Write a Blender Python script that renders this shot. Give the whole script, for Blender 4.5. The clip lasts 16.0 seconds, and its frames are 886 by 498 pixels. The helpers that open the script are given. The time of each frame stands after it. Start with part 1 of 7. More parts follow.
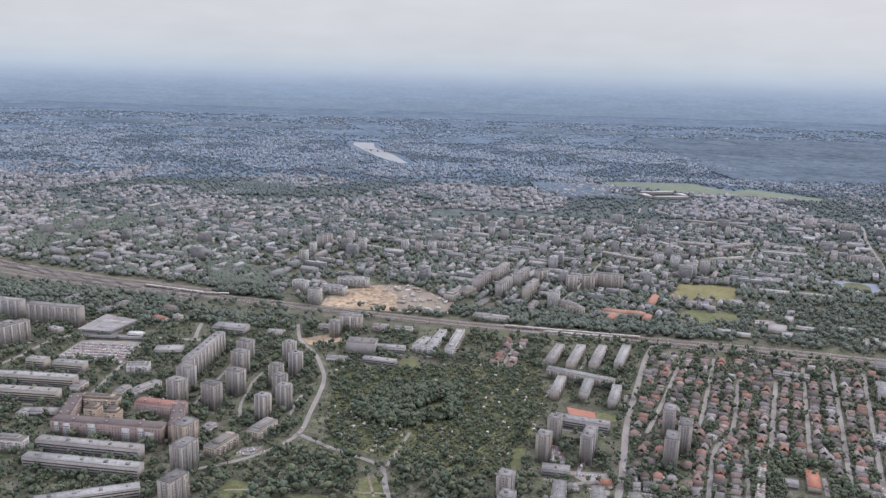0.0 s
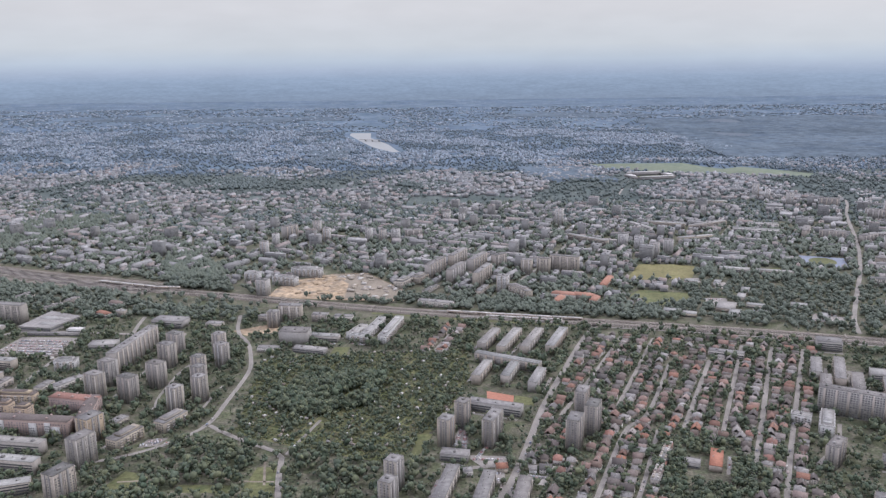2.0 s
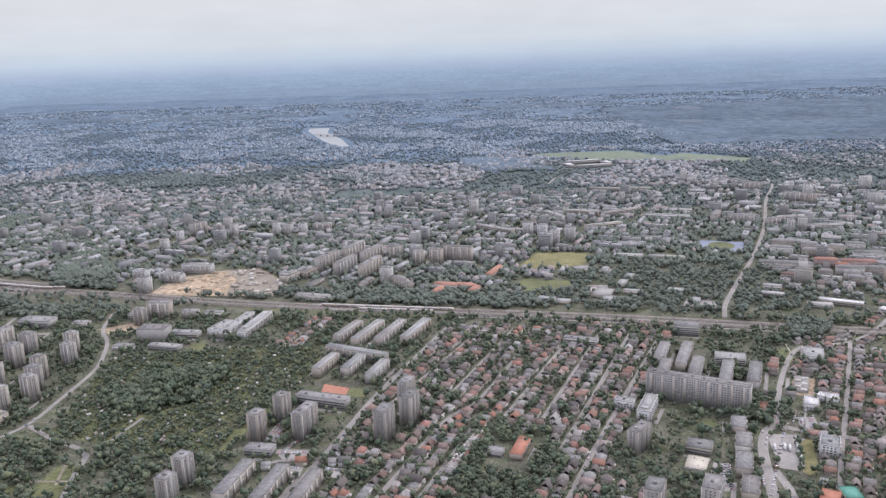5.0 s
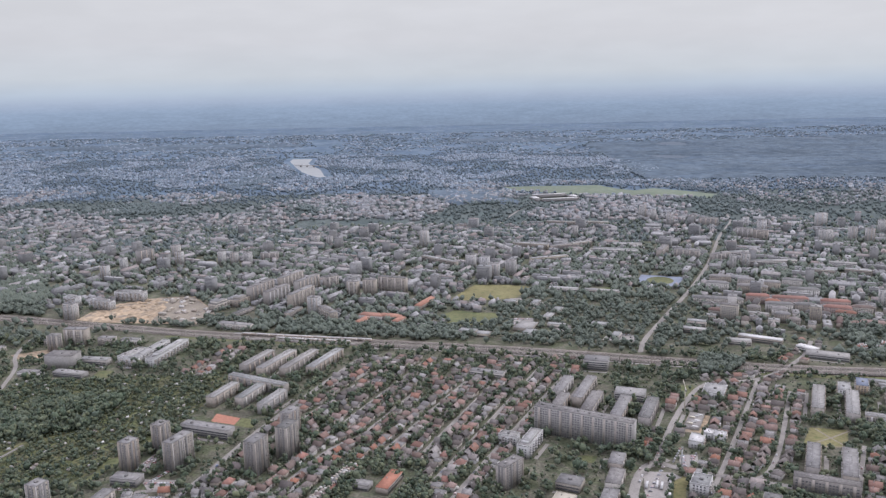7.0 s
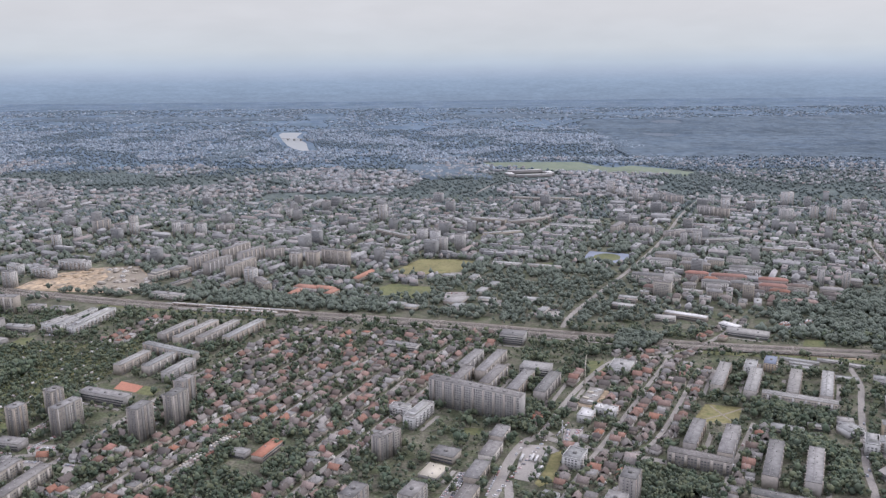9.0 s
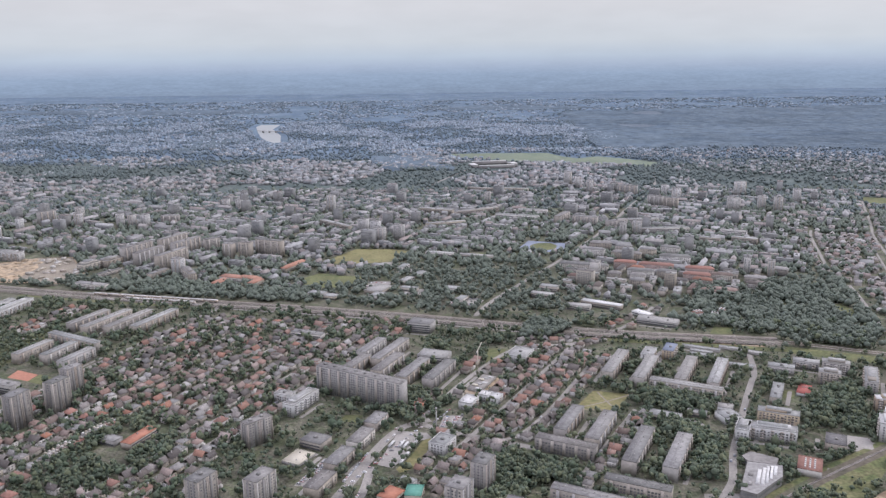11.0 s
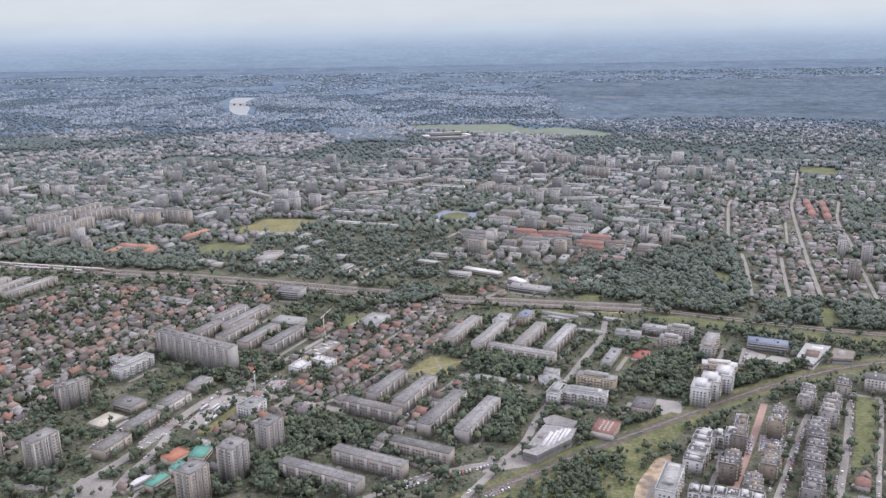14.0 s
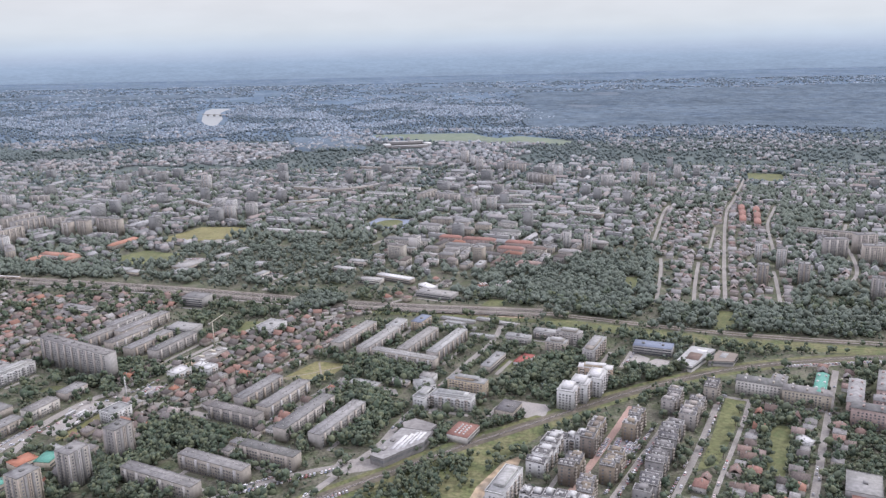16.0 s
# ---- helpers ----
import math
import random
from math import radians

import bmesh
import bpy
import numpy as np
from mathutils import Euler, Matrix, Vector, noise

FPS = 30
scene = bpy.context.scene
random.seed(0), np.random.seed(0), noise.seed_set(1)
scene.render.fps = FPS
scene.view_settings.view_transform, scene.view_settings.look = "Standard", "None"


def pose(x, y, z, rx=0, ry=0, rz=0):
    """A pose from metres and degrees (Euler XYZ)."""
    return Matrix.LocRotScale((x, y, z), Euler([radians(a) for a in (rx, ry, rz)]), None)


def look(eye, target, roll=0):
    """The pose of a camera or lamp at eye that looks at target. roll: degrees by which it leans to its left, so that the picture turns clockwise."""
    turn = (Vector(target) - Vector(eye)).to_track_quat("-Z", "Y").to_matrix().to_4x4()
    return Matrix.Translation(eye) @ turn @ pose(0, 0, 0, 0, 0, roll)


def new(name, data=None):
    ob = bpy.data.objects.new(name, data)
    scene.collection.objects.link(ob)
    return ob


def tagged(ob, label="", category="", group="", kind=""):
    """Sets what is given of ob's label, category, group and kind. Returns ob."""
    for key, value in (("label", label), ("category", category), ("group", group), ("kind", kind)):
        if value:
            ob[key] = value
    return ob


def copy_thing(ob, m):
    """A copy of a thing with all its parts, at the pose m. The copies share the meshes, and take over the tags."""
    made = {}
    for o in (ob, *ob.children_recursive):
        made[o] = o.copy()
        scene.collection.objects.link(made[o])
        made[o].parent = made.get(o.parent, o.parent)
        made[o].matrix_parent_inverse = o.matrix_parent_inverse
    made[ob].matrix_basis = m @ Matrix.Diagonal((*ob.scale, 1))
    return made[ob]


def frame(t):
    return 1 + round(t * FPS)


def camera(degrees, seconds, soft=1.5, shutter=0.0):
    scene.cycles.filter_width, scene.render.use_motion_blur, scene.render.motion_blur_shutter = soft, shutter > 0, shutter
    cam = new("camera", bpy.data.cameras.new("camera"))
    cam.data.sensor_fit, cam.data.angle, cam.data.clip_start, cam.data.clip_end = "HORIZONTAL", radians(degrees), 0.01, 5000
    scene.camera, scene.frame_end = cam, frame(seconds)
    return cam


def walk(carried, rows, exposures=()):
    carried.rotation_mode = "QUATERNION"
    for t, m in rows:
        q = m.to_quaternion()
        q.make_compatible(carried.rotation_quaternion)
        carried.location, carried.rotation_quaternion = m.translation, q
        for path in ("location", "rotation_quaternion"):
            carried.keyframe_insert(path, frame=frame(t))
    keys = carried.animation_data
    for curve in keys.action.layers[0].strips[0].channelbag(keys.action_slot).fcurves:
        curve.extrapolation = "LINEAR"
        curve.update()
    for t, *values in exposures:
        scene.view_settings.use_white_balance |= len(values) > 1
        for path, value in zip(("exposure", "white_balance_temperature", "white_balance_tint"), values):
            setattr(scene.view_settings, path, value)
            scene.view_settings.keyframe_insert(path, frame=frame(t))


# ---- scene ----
cam = camera(57.6, 16.0, soft=1.4)
PATH = [
    (0, (-1.343, -0.729, 228.775), (-1.250, 73.222, 212.733), 1.60),
    (0.5, (18.318, 0.856, 227.997), (18.310, 74.619, 211.330), 1.60),
    (1, (37.828, 2.389, 227.190), (37.712, 76.052, 210.159), 1.40),
    (1.5, (57.195, 3.872, 226.356), (56.405, 77.441, 209.231), 0.70),
    (2, (76.426, 5.306, 225.495), (74.232, 78.909, 208.446), -0.60),
    (2.5, (95.528, 6.694, 224.607), (93.299, 80.465, 208.098), -1.00),
    (3, (114.507, 8.037, 223.694), (112.186, 81.865, 207.572), -1.50),
    (3.5, (133.371, 9.337, 222.756), (130.862, 82.974, 206.163), -1.80),
    (4, (152.125, 10.595, 221.794), (149.397, 84.000, 204.331), -2.00),
    (4.5, (170.779, 11.813, 220.809), (168.457, 85.095, 202.695), -1.90),
    (5, (189.337, 12.993, 219.802), (187.472, 86.494, 202.173), -1.90),
    (5.2, (196.735, 13.454, 219.392), (195.066, 87.130, 202.313), -1.80),
    (7.3, (273.676, 17.975, 214.896), (271.666, 92.184, 200.288), -1.00),
    (7.5, (280.944, 18.377, 214.450), (279.135, 92.555, 199.545), -0.90),
    (8, (299.077, 19.362, 213.322), (296.484, 93.293, 197.671), -0.70),
    (8.5, (317.163, 20.321, 212.177), (314.477, 94.216, 196.109), -0.60),
    (9, (335.209, 21.256, 211.014), (332.124, 94.939, 194.261), -0.50),
    (9.2, (342.418, 21.623, 210.545), (339.431, 95.231, 193.582), -0.40),
    (11.3, (417.903, 25.282, 205.473), (414.637, 98.804, 188.105), -0.80),
    (11.5, (425.082, 25.615, 204.978), (421.637, 99.141, 187.679), -0.90),
    (12, (443.033, 26.436, 203.731), (439.680, 100.000, 186.528), -0.90),
    (12.5, (460.993, 27.244, 202.471), (457.470, 100.745, 185.155), -1.00),
    (13, (478.967, 28.040, 201.202), (475.247, 101.400, 183.599), -1.10),
    (13.5, (496.964, 28.827, 199.921), (492.723, 101.760, 180.846), -1.10),
    (14, (514.989, 29.606, 198.632), (511.069, 102.448, 179.011), -0.90),
    (14.5, (533.050, 30.379, 197.333), (529.146, 103.181, 177.550), -0.90),
    (15, (551.154, 31.147, 196.027), (547.223, 104.087, 176.657), -1.00),
    (15.5, (569.307, 31.912, 194.713), (565.454, 105.047, 175.783), -1.20),
    (16, (587.516, 32.676, 193.393), (583.697, 105.944, 174.694), -1.20),
]
walk(cam, [(t, look(eye, target, roll)) for t, eye, target, roll in PATH], exposures=[(0, 0.05, 6380, 12), (2.5, 0.08, 6380, 12), (5, 0.2, 6380, 12), (7.5, 0.0, 6380, 12), (9, 0.06, 6380, 12), (12.5, 0.11, 6380, 12), (14.5, 0.25, 6380, 12), (16, 0.27, 6380, 12)])

# ---- world, sun, exposure ----
PLAN = 0.5505                          # scene metres for each metre of the plan below
SUN_AZ, SUN_EL = 68.0, 46.0          # degrees right of straight ahead (+y), and up


def srgb(r, g, b):
    return tuple(((c / 255 + 0.055) / 1.055) ** 2.4 if c > 10 else c / 255 / 12.92 for c in (r, g, b)) + (1.0,)


world = bpy.data.worlds.new("world")
scene.world = world
world.use_nodes = True
wn, wl = world.node_tree.nodes, world.node_tree.links
wn.clear()
sky = wn.new("ShaderNodeTexSky")
sky.sky_type, sky.sun_disc = "NISHITA", False
sky.sun_elevation, sky.sun_rotation = radians(SUN_EL), radians(SUN_AZ)
sky.dust_density = 4.0
sky_bg = wn.new("ShaderNodeBackground")
sky_bg.inputs["Strength"].default_value = 0.1
wl.new(sky.outputs[0], sky_bg.inputs["Color"])
co = wn.new("ShaderNodeTexCoord")
sep = wn.new("ShaderNodeSeparateXYZ")
wl.new(co.outputs["Generated"], sep.inputs[0])
span = wn.new("ShaderNodeMapRange")     # sine of the elevation, -0.1 to 1.0, onto 0 to 1
span.inputs["From Min"].default_value, span.inputs["From Max"].default_value = -0.1, 1.0
wl.new(sep.outputs["Z"], span.inputs["Value"])
ramp = wn.new("ShaderNodeValToRGB")
while len(ramp.color_ramp.elements) > 1:
    ramp.color_ramp.elements.remove(ramp.color_ramp.elements[-1])
# hazy distance below the horizon, a thin bright cloud sheet above it, brightest overhead
STOPS = [(-0.1, (136, 146, 156), 1), (-0.048, (131, 147, 168), 1), (-0.04, (133, 150, 173), 1), (-0.03, (139, 157, 181), 1), (-0.018, (149, 167, 191), 1), (-0.008, (167, 181, 202), 1),
         (0.002, (184, 197, 212), 1), (0.02, (200, 207, 214), 1), (0.06, (207, 209, 214), 1), (0.13, (212, 213, 216), 1), (0.25, (222, 224, 230), 1.1), (0.5, (221, 220, 235), 1.98), (1.0, (221, 219, 236), 2.4)]
for k, (z, c, power) in enumerate(STOPS):
    at = (z + 0.1) / 1.1
    e = ramp.color_ramp.elements[0] if k == 0 else ramp.color_ramp.elements.new(at)
    e.position, e.color = at, tuple(v * power for v in srgb(*c)[:3]) + (1.0,)
wl.new(span.outputs[0], ramp.inputs[0])


def world_noise(scale, detail, lo, hi):
    mp = wn.new("ShaderNodeMapping")
    mp.inputs["Scale"].default_value = scale
    wl.new(co.outputs["Generated"], mp.inputs["Vector"])
    nz = wn.new("ShaderNodeTexNoise")
    nz.inputs["Scale"].default_value, nz.inputs["Detail"].default_value = 1.0, detail
    wl.new(mp.outputs[0], nz.inputs["Vector"])
    mr = wn.new("ShaderNodeMapRange")
    for key, v in (("From Min", 0.35), ("From Max", 0.65), ("To Min", lo), ("To Max", hi)):
        mr.inputs[key].default_value = v
    wl.new(nz.outputs["Fac"], mr.inputs["Value"])
    return mr.outputs[0]


def world_times(a, b):
    m = wn.new("ShaderNodeMix")
    m.data_type, m.blend_type = "RGBA", "MULTIPLY"
    m.inputs[0].default_value = 1.0
    wl.new(a, m.inputs[6])
    wl.new(b, m.inputs[7])
    return m.outputs[2]


# thin cloud streaks above, far woods and towns below the horizon
veil = world_times(ramp.outputs["Color"], world_noise((4, 4, 15), 4, 0.975, 1.02))
veil = world_times(veil, world_noise((16, 16, 60), 3, 0.985, 1.01))
low = wn.new("ShaderNodeMapRange")      # only the distance is streaked by woods and towns
for key, v in (("From Min", 0.0), ("From Max", -0.03), ("To Min", 0.0), ("To Max", 1.0)):
    low.inputs[key].default_value = v
wl.new(sep.outputs["Z"], low.inputs["Value"])
streaked = world_times(world_times(veil, world_noise((34, 34, 300), 6, 0.95, 1.05)), world_noise((170, 170, 1100), 4, 0.94, 1.07))
pick_low = wn.new("ShaderNodeMix")
pick_low.data_type = "RGBA"
wl.new(low.outputs[0], pick_low.inputs[0])
wl.new(veil, pick_low.inputs[6])
wl.new(streaked, pick_low.inputs[7])
veil = pick_low.outputs[2]
cloud_bg = wn.new("ShaderNodeBackground")
wl.new(veil, cloud_bg.inputs["Color"])
cloud_bg.inputs["Strength"].default_value = 1.06
cover = wn.new("ShaderNodeMixShader")
cover.inputs[0].default_value = 0.93
wl.new(sky_bg.outputs[0], cover.inputs[1])
wl.new(cloud_bg.outputs[0], cover.inputs[2])
w_out = wn.new("ShaderNodeOutputWorld")
wl.new(cover.outputs[0], w_out.inputs["Surface"])

sun = new("sun", bpy.data.lights.new("sun", "SUN"))
sun.data.energy, sun.data.angle, sun.data.color = 1.5, radians(12), (1.0, 0.96, 0.92)
sun.matrix_world = look((0, 0, 900), (-math.sin(radians(SUN_AZ)) * 900, -math.cos(radians(SUN_AZ)) * 900, 900 - 900 * math.tan(radians(SUN_EL))))


# ---- materials ----
def material(name, colors, rough=0.85, vary="object", grain=0.6, spread=0.5, bump=0.0, sheen=0.0, metal=0.0, spec=0.3, big=0.02):
    """colors: a ramp picked by the object's or the island's random number; two noises vary it on the surface."""
    m = bpy.data.materials.new(name)
    m.use_nodes = True
    nt = m.node_tree
    n, l = nt.nodes, nt.links
    bsdf = n["Principled BSDF"]
    rampn = n.new("ShaderNodeValToRGB")
    els = rampn.color_ramp.elements
    while len(els) > 1:
        els.remove(els[-1])
    rampn.color_ramp.interpolation = "LINEAR"
    for k, c in enumerate(colors):
        e = els[0] if k == 0 else els.new(k / max(1, len(colors) - 1))
        e.position = k / max(1, len(colors) - 1)
        e.color = (*c, 1)
    geo = n.new("ShaderNodeNewGeometry")
    if vary == "object":
        info = n.new("ShaderNodeObjectInfo")
        pick = info.outputs["Random"]
    elif vary == "island":
        pick = geo.outputs["Random Per Island"]
    else:
        bn = n.new("ShaderNodeTexNoise")
        bn.inputs["Scale"].default_value, bn.inputs["Detail"].default_value = big / PLAN, 6
        l.new(geo.outputs["Position"], bn.inputs["Vector"])
        bm_ = n.new("ShaderNodeMapRange")
        bm_.inputs["From Min"].default_value, bm_.inputs["From Max"].default_value = 0.33, 0.67
        l.new(bn.outputs["Fac"], bm_.inputs["Value"])
        pick = bm_.outputs[0]
    l.new(pick, rampn.inputs[0])
    col = rampn.outputs["Color"]
    for scale, amount in ((grain / PLAN, spread), (grain * 0.09 / PLAN, spread * 0.7)):
        nz = n.new("ShaderNodeTexNoise")
        nz.inputs["Scale"].default_value, nz.inputs["Detail"].default_value = scale, 4
        l.new(geo.outputs["Position"], nz.inputs["Vector"])
        mr = n.new("ShaderNodeMapRange")
        for key, v in (("From Min", 0.3), ("From Max", 0.7), ("To Min", 1 - amount * 0.5), ("To Max", 1 + amount * 0.5)):
            mr.inputs[key].default_value = v
        l.new(nz.outputs["Fac"], mr.inputs["Value"])
        mx = n.new("ShaderNodeMix")
        mx.data_type, mx.blend_type = "RGBA", "MULTIPLY"
        mx.inputs[0].default_value = 1.0
        l.new(col, mx.inputs[6])
        l.new(mr.outputs[0], mx.inputs[7])
        col = mx.outputs[2]
        last = nz
    l.new(col, bsdf.inputs["Base Color"])
    if bump:
        bp = n.new("ShaderNodeBump")
        bp.inputs["Strength"].default_value, bp.inputs["Distance"].default_value = bump, 0.4
        l.new(last.outputs["Fac"], bp.inputs["Height"])
        l.new(bp.outputs[0], bsdf.inputs["Normal"])
    bsdf.inputs["Roughness"].default_value = rough
    bsdf.inputs["Metallic"].default_value = metal
    bsdf.inputs["Specular IOR Level"].default_value = spec
    # blue-tinted sheen at grazing views stands in for haze on the far materials
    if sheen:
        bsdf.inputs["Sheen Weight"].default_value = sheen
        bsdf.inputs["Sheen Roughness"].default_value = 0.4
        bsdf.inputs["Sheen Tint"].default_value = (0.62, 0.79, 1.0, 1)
    return m


LEAF = material("foliage", [(0.052, 0.074, 0.05), (0.073, 0.094, 0.062), (0.112, 0.124, 0.074), (0.064, 0.084, 0.062), (0.087, 0.1, 0.066)], 0.8, "island", 0.5, 0.6, spec=0.15, sheen=0.05)
# woodland green, lifted and greyed to imitate haze at middle distance
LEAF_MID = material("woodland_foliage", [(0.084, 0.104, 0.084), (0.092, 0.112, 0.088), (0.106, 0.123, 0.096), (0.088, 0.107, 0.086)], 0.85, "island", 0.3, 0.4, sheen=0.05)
# leaf colour shifted to blue, so the distance haze is painted in
LEAF_HAZED = material("hazed_foliage", [(0.082, 0.11, 0.13), (0.092, 0.12, 0.138), (0.104, 0.13, 0.144)], 0.85, "island", 0.2, 0.3, sheen=0.1)
BARK = material("bark", [(0.09, 0.07, 0.055)], 0.9, "object", 3, 0.5)
GRASS = material("grass", [(0.064, 0.08, 0.034), (0.095, 0.106, 0.046), (0.118, 0.114, 0.058), (0.078, 0.094, 0.038)], 0.95, "place", 0.3, 0.8, big=0.045, bump=0.4)
LAWN = material("lawn", [(0.075, 0.092, 0.04), (0.112, 0.118, 0.055), (0.09, 0.1, 0.045)], 0.95, "place", 0.25, 0.6, big=0.06, bump=0.3)
DRY_LAWN = material("dry_lawn", [(0.128, 0.123, 0.053), (0.162, 0.149, 0.072), (0.115, 0.117, 0.049)], 0.95, "place", 0.25, 0.5, big=0.06, bump=0.3)
SPANDREL = material("dark_spandrel", [(0.21, 0.203, 0.196), (0.168, 0.165, 0.161)], 0.8, "object", 0.4, 0.25)
OCHRE_DARK = material("ochre_brick", [(0.19, 0.158, 0.125), (0.24, 0.205, 0.155), (0.155, 0.135, 0.118)], 0.9, "object", 0.6, 0.35)
RIM = material("pale_parapet_sheet", [(0.304, 0.296, 0.284)], 0.6, "object", 1, 0.2)
DARK_LEDGE = material("dark_balcony_rail", [(0.2, 0.18, 0.155), (0.28, 0.25, 0.21), (0.16, 0.155, 0.15)], 0.8, "object", 0.8, 0.3)
GROUND = material("town_ground", [(0.055, 0.066, 0.036), (0.072, 0.08, 0.046), (0.105, 0.1, 0.076), (0.06, 0.072, 0.04), (0.088, 0.086, 0.062)], 0.95, "place", 0.35, 1.0, big=0.035, bump=0.5)
# far ground in blue tones: the base colour carries the haze
HAZED_LAND = material("far_land", [(0.084, 0.118, 0.161), (0.093, 0.128, 0.17), (0.128, 0.163, 0.196), (0.084, 0.118, 0.161), (0.112, 0.149, 0.172), (0.086, 0.12, 0.163)], 0.95, "place", 0.03, 0.5, big=0.0035, sheen=0.05, spec=0.0)
# floor matched to the haze-blue leaves, so gaps between crowns vanish
HAZED_FLOOR = material("forest_floor", [(0.055, 0.072, 0.09), (0.062, 0.08, 0.098)], 0.95, "place", 0.03, 0.5, big=0.004, sheen=0.12)
ASPHALT = material("asphalt", [(0.185, 0.175, 0.16), (0.241, 0.227, 0.208)], 0.85, "place", 0.5, 0.35, spec=0.3)
PAVING = material("paving", [(0.2, 0.19, 0.175), (0.27, 0.255, 0.235)], 0.85, "place", 0.6, 0.3)
BALLAST = material("ballast", [(0.135, 0.12, 0.106), (0.18, 0.162, 0.145), (0.11, 0.1, 0.09)], 0.95, "place", 0.5, 0.5, big=0.03)
TRACKBED = material("weedy_track_bed", [(0.075, 0.07, 0.05), (0.11, 0.096, 0.074), (0.068, 0.074, 0.045)], 0.95, "place", 0.2, 0.6, big=0.02)
BALLAST_DARK = material("oily_ballast", [(0.062, 0.056, 0.052), (0.085, 0.076, 0.07)], 0.95, "place", 0.5, 0.5, big=0.03)
BALLAST_PALE = material("pale_gravel", [(0.22, 0.2, 0.172), (0.28, 0.255, 0.22)], 0.95, "place", 0.4, 0.4, big=0.03)
# ground greyed towards blue, a first step of painted haze
HAZED_SUBURB = material("suburb_ground", [(0.08, 0.1, 0.098), (0.09, 0.11, 0.106), (0.106, 0.122, 0.116), (0.084, 0.104, 0.1)], 0.95, "place", 0.1, 0.6, big=0.01, spec=0.0)
# slate-blue canopy colour with the haze over the forest painted in
HAZED_FOREST = material("hazed_forest_canopy", [(0.082, 0.108, 0.136), (0.091, 0.118, 0.144), (0.102, 0.129, 0.152), (0.084, 0.11, 0.138)], 0.95, "place", 0.02, 0.5, big=0.006, spec=0.0)
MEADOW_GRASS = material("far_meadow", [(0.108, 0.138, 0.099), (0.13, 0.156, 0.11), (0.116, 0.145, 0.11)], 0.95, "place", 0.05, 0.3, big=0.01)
BROWN_TILE = material("dark_brown_tiles", [(0.1, 0.088, 0.084), (0.12, 0.104, 0.098)], 0.9, "object", 0.9, 0.5, bump=0.3, spec=0.2)
BRICK_PAVE = material("brick_paving", [(0.26, 0.175, 0.145), (0.3, 0.21, 0.175)], 0.9, "place", 0.6, 0.3)
ORANGE_TILE = material("orange_tiles", [(0.3, 0.165, 0.12), (0.26, 0.15, 0.115)], 0.9, "object", 0.6, 0.4, spec=0.2)
# step between woodland and far leaves, with part of the haze in its colour
LEAF_HALF_HAZED = material("half_hazed_foliage", [(0.083, 0.107, 0.108), (0.092, 0.116, 0.114), (0.104, 0.126, 0.12), (0.086, 0.11, 0.11)], 0.85, "island", 0.3, 0.4)
PALE_TOWER = material("pale_tower_wall", [(0.4, 0.4, 0.39), (0.34, 0.335, 0.32), (0.44, 0.44, 0.435)], 0.9, "object", 0.35, 0.25)
COURT_RED = material("red_hall_roof", [(0.29, 0.1, 0.085)], 0.85, "object", 0.3, 0.3)
STEEL = material("rail_steel", [(0.34, 0.31, 0.28)], 0.4, "object", 1, 0.2, metal=0.3)
SAND = material("bare_earth", [(0.24, 0.185, 0.125), (0.3, 0.235, 0.16), (0.17, 0.148, 0.12)], 0.95, "place", 0.12, 0.9, big=0.05)
WATER = material("river_water", [(0.2, 0.215, 0.215)], 0.45, "object", 0.02, 0.15, spec=0.25)
PANEL = material("panel_wall", [(0.22, 0.206, 0.19), (0.275, 0.261, 0.245), (0.303, 0.275, 0.237), (0.247, 0.227, 0.2), (0.289, 0.282, 0.272)], 0.9, "object", 0.35, 0.28)
PLASTER = material("plaster_wall", [(0.332, 0.316, 0.276), (0.237, 0.213, 0.185), (0.316, 0.284, 0.229), (0.45, 0.442, 0.425), (0.26, 0.225, 0.19)], 0.9, "object", 0.5, 0.3)
WHITE = material("white_plaster", [(0.442, 0.442, 0.431), (0.396, 0.396, 0.386)], 0.85, "object", 0.4, 0.25)
OCHRE = material("ochre_plaster", [(0.323, 0.264, 0.191), (0.289, 0.23, 0.178), (0.357, 0.306, 0.221)], 0.9, "object", 0.4, 0.25)
PINK = material("rose_plaster", [(0.306, 0.242, 0.217), (0.281, 0.221, 0.204)], 0.9, "object", 0.4, 0.25)
FELT = material("roof_felt", [(0.135, 0.135, 0.129), (0.182, 0.18, 0.176), (0.229, 0.225, 0.219), (0.159, 0.151, 0.143)], 0.9, "object", 0.25, 0.5, spec=0.2)
PALE_ROOF = material("pale_roof_sheet", [(0.209, 0.215, 0.209), (0.272, 0.274, 0.265), (0.237, 0.23, 0.216)], 0.75, "object", 0.3, 0.45, spec=0.25)
WHITE_ROOF = material("white_roof_membrane", [(0.5, 0.494, 0.481), (0.425, 0.425, 0.419)], 0.8, "object", 0.3, 0.35)
TILE = material("roof_tiles", [(0.08, 0.073, 0.07), (0.11, 0.095, 0.086), (0.155, 0.144, 0.136), (0.24, 0.118, 0.08), (0.19, 0.18, 0.172), (0.135, 0.1, 0.084), (0.1, 0.096, 0.094), (0.27, 0.262, 0.25), (0.19, 0.1, 0.074), (0.09, 0.085, 0.082)], 0.9, "object", 0.9, 0.5, bump=0.4, spec=0.2)
RED = material("red_roof", [(0.24, 0.13, 0.105), (0.2, 0.12, 0.1)], 0.85, "object", 0.5, 0.4, spec=0.2)
ORANGE = material("orange_clay", [(0.33, 0.15, 0.1), (0.28, 0.135, 0.095)], 0.9, "place", 0.3, 0.3)
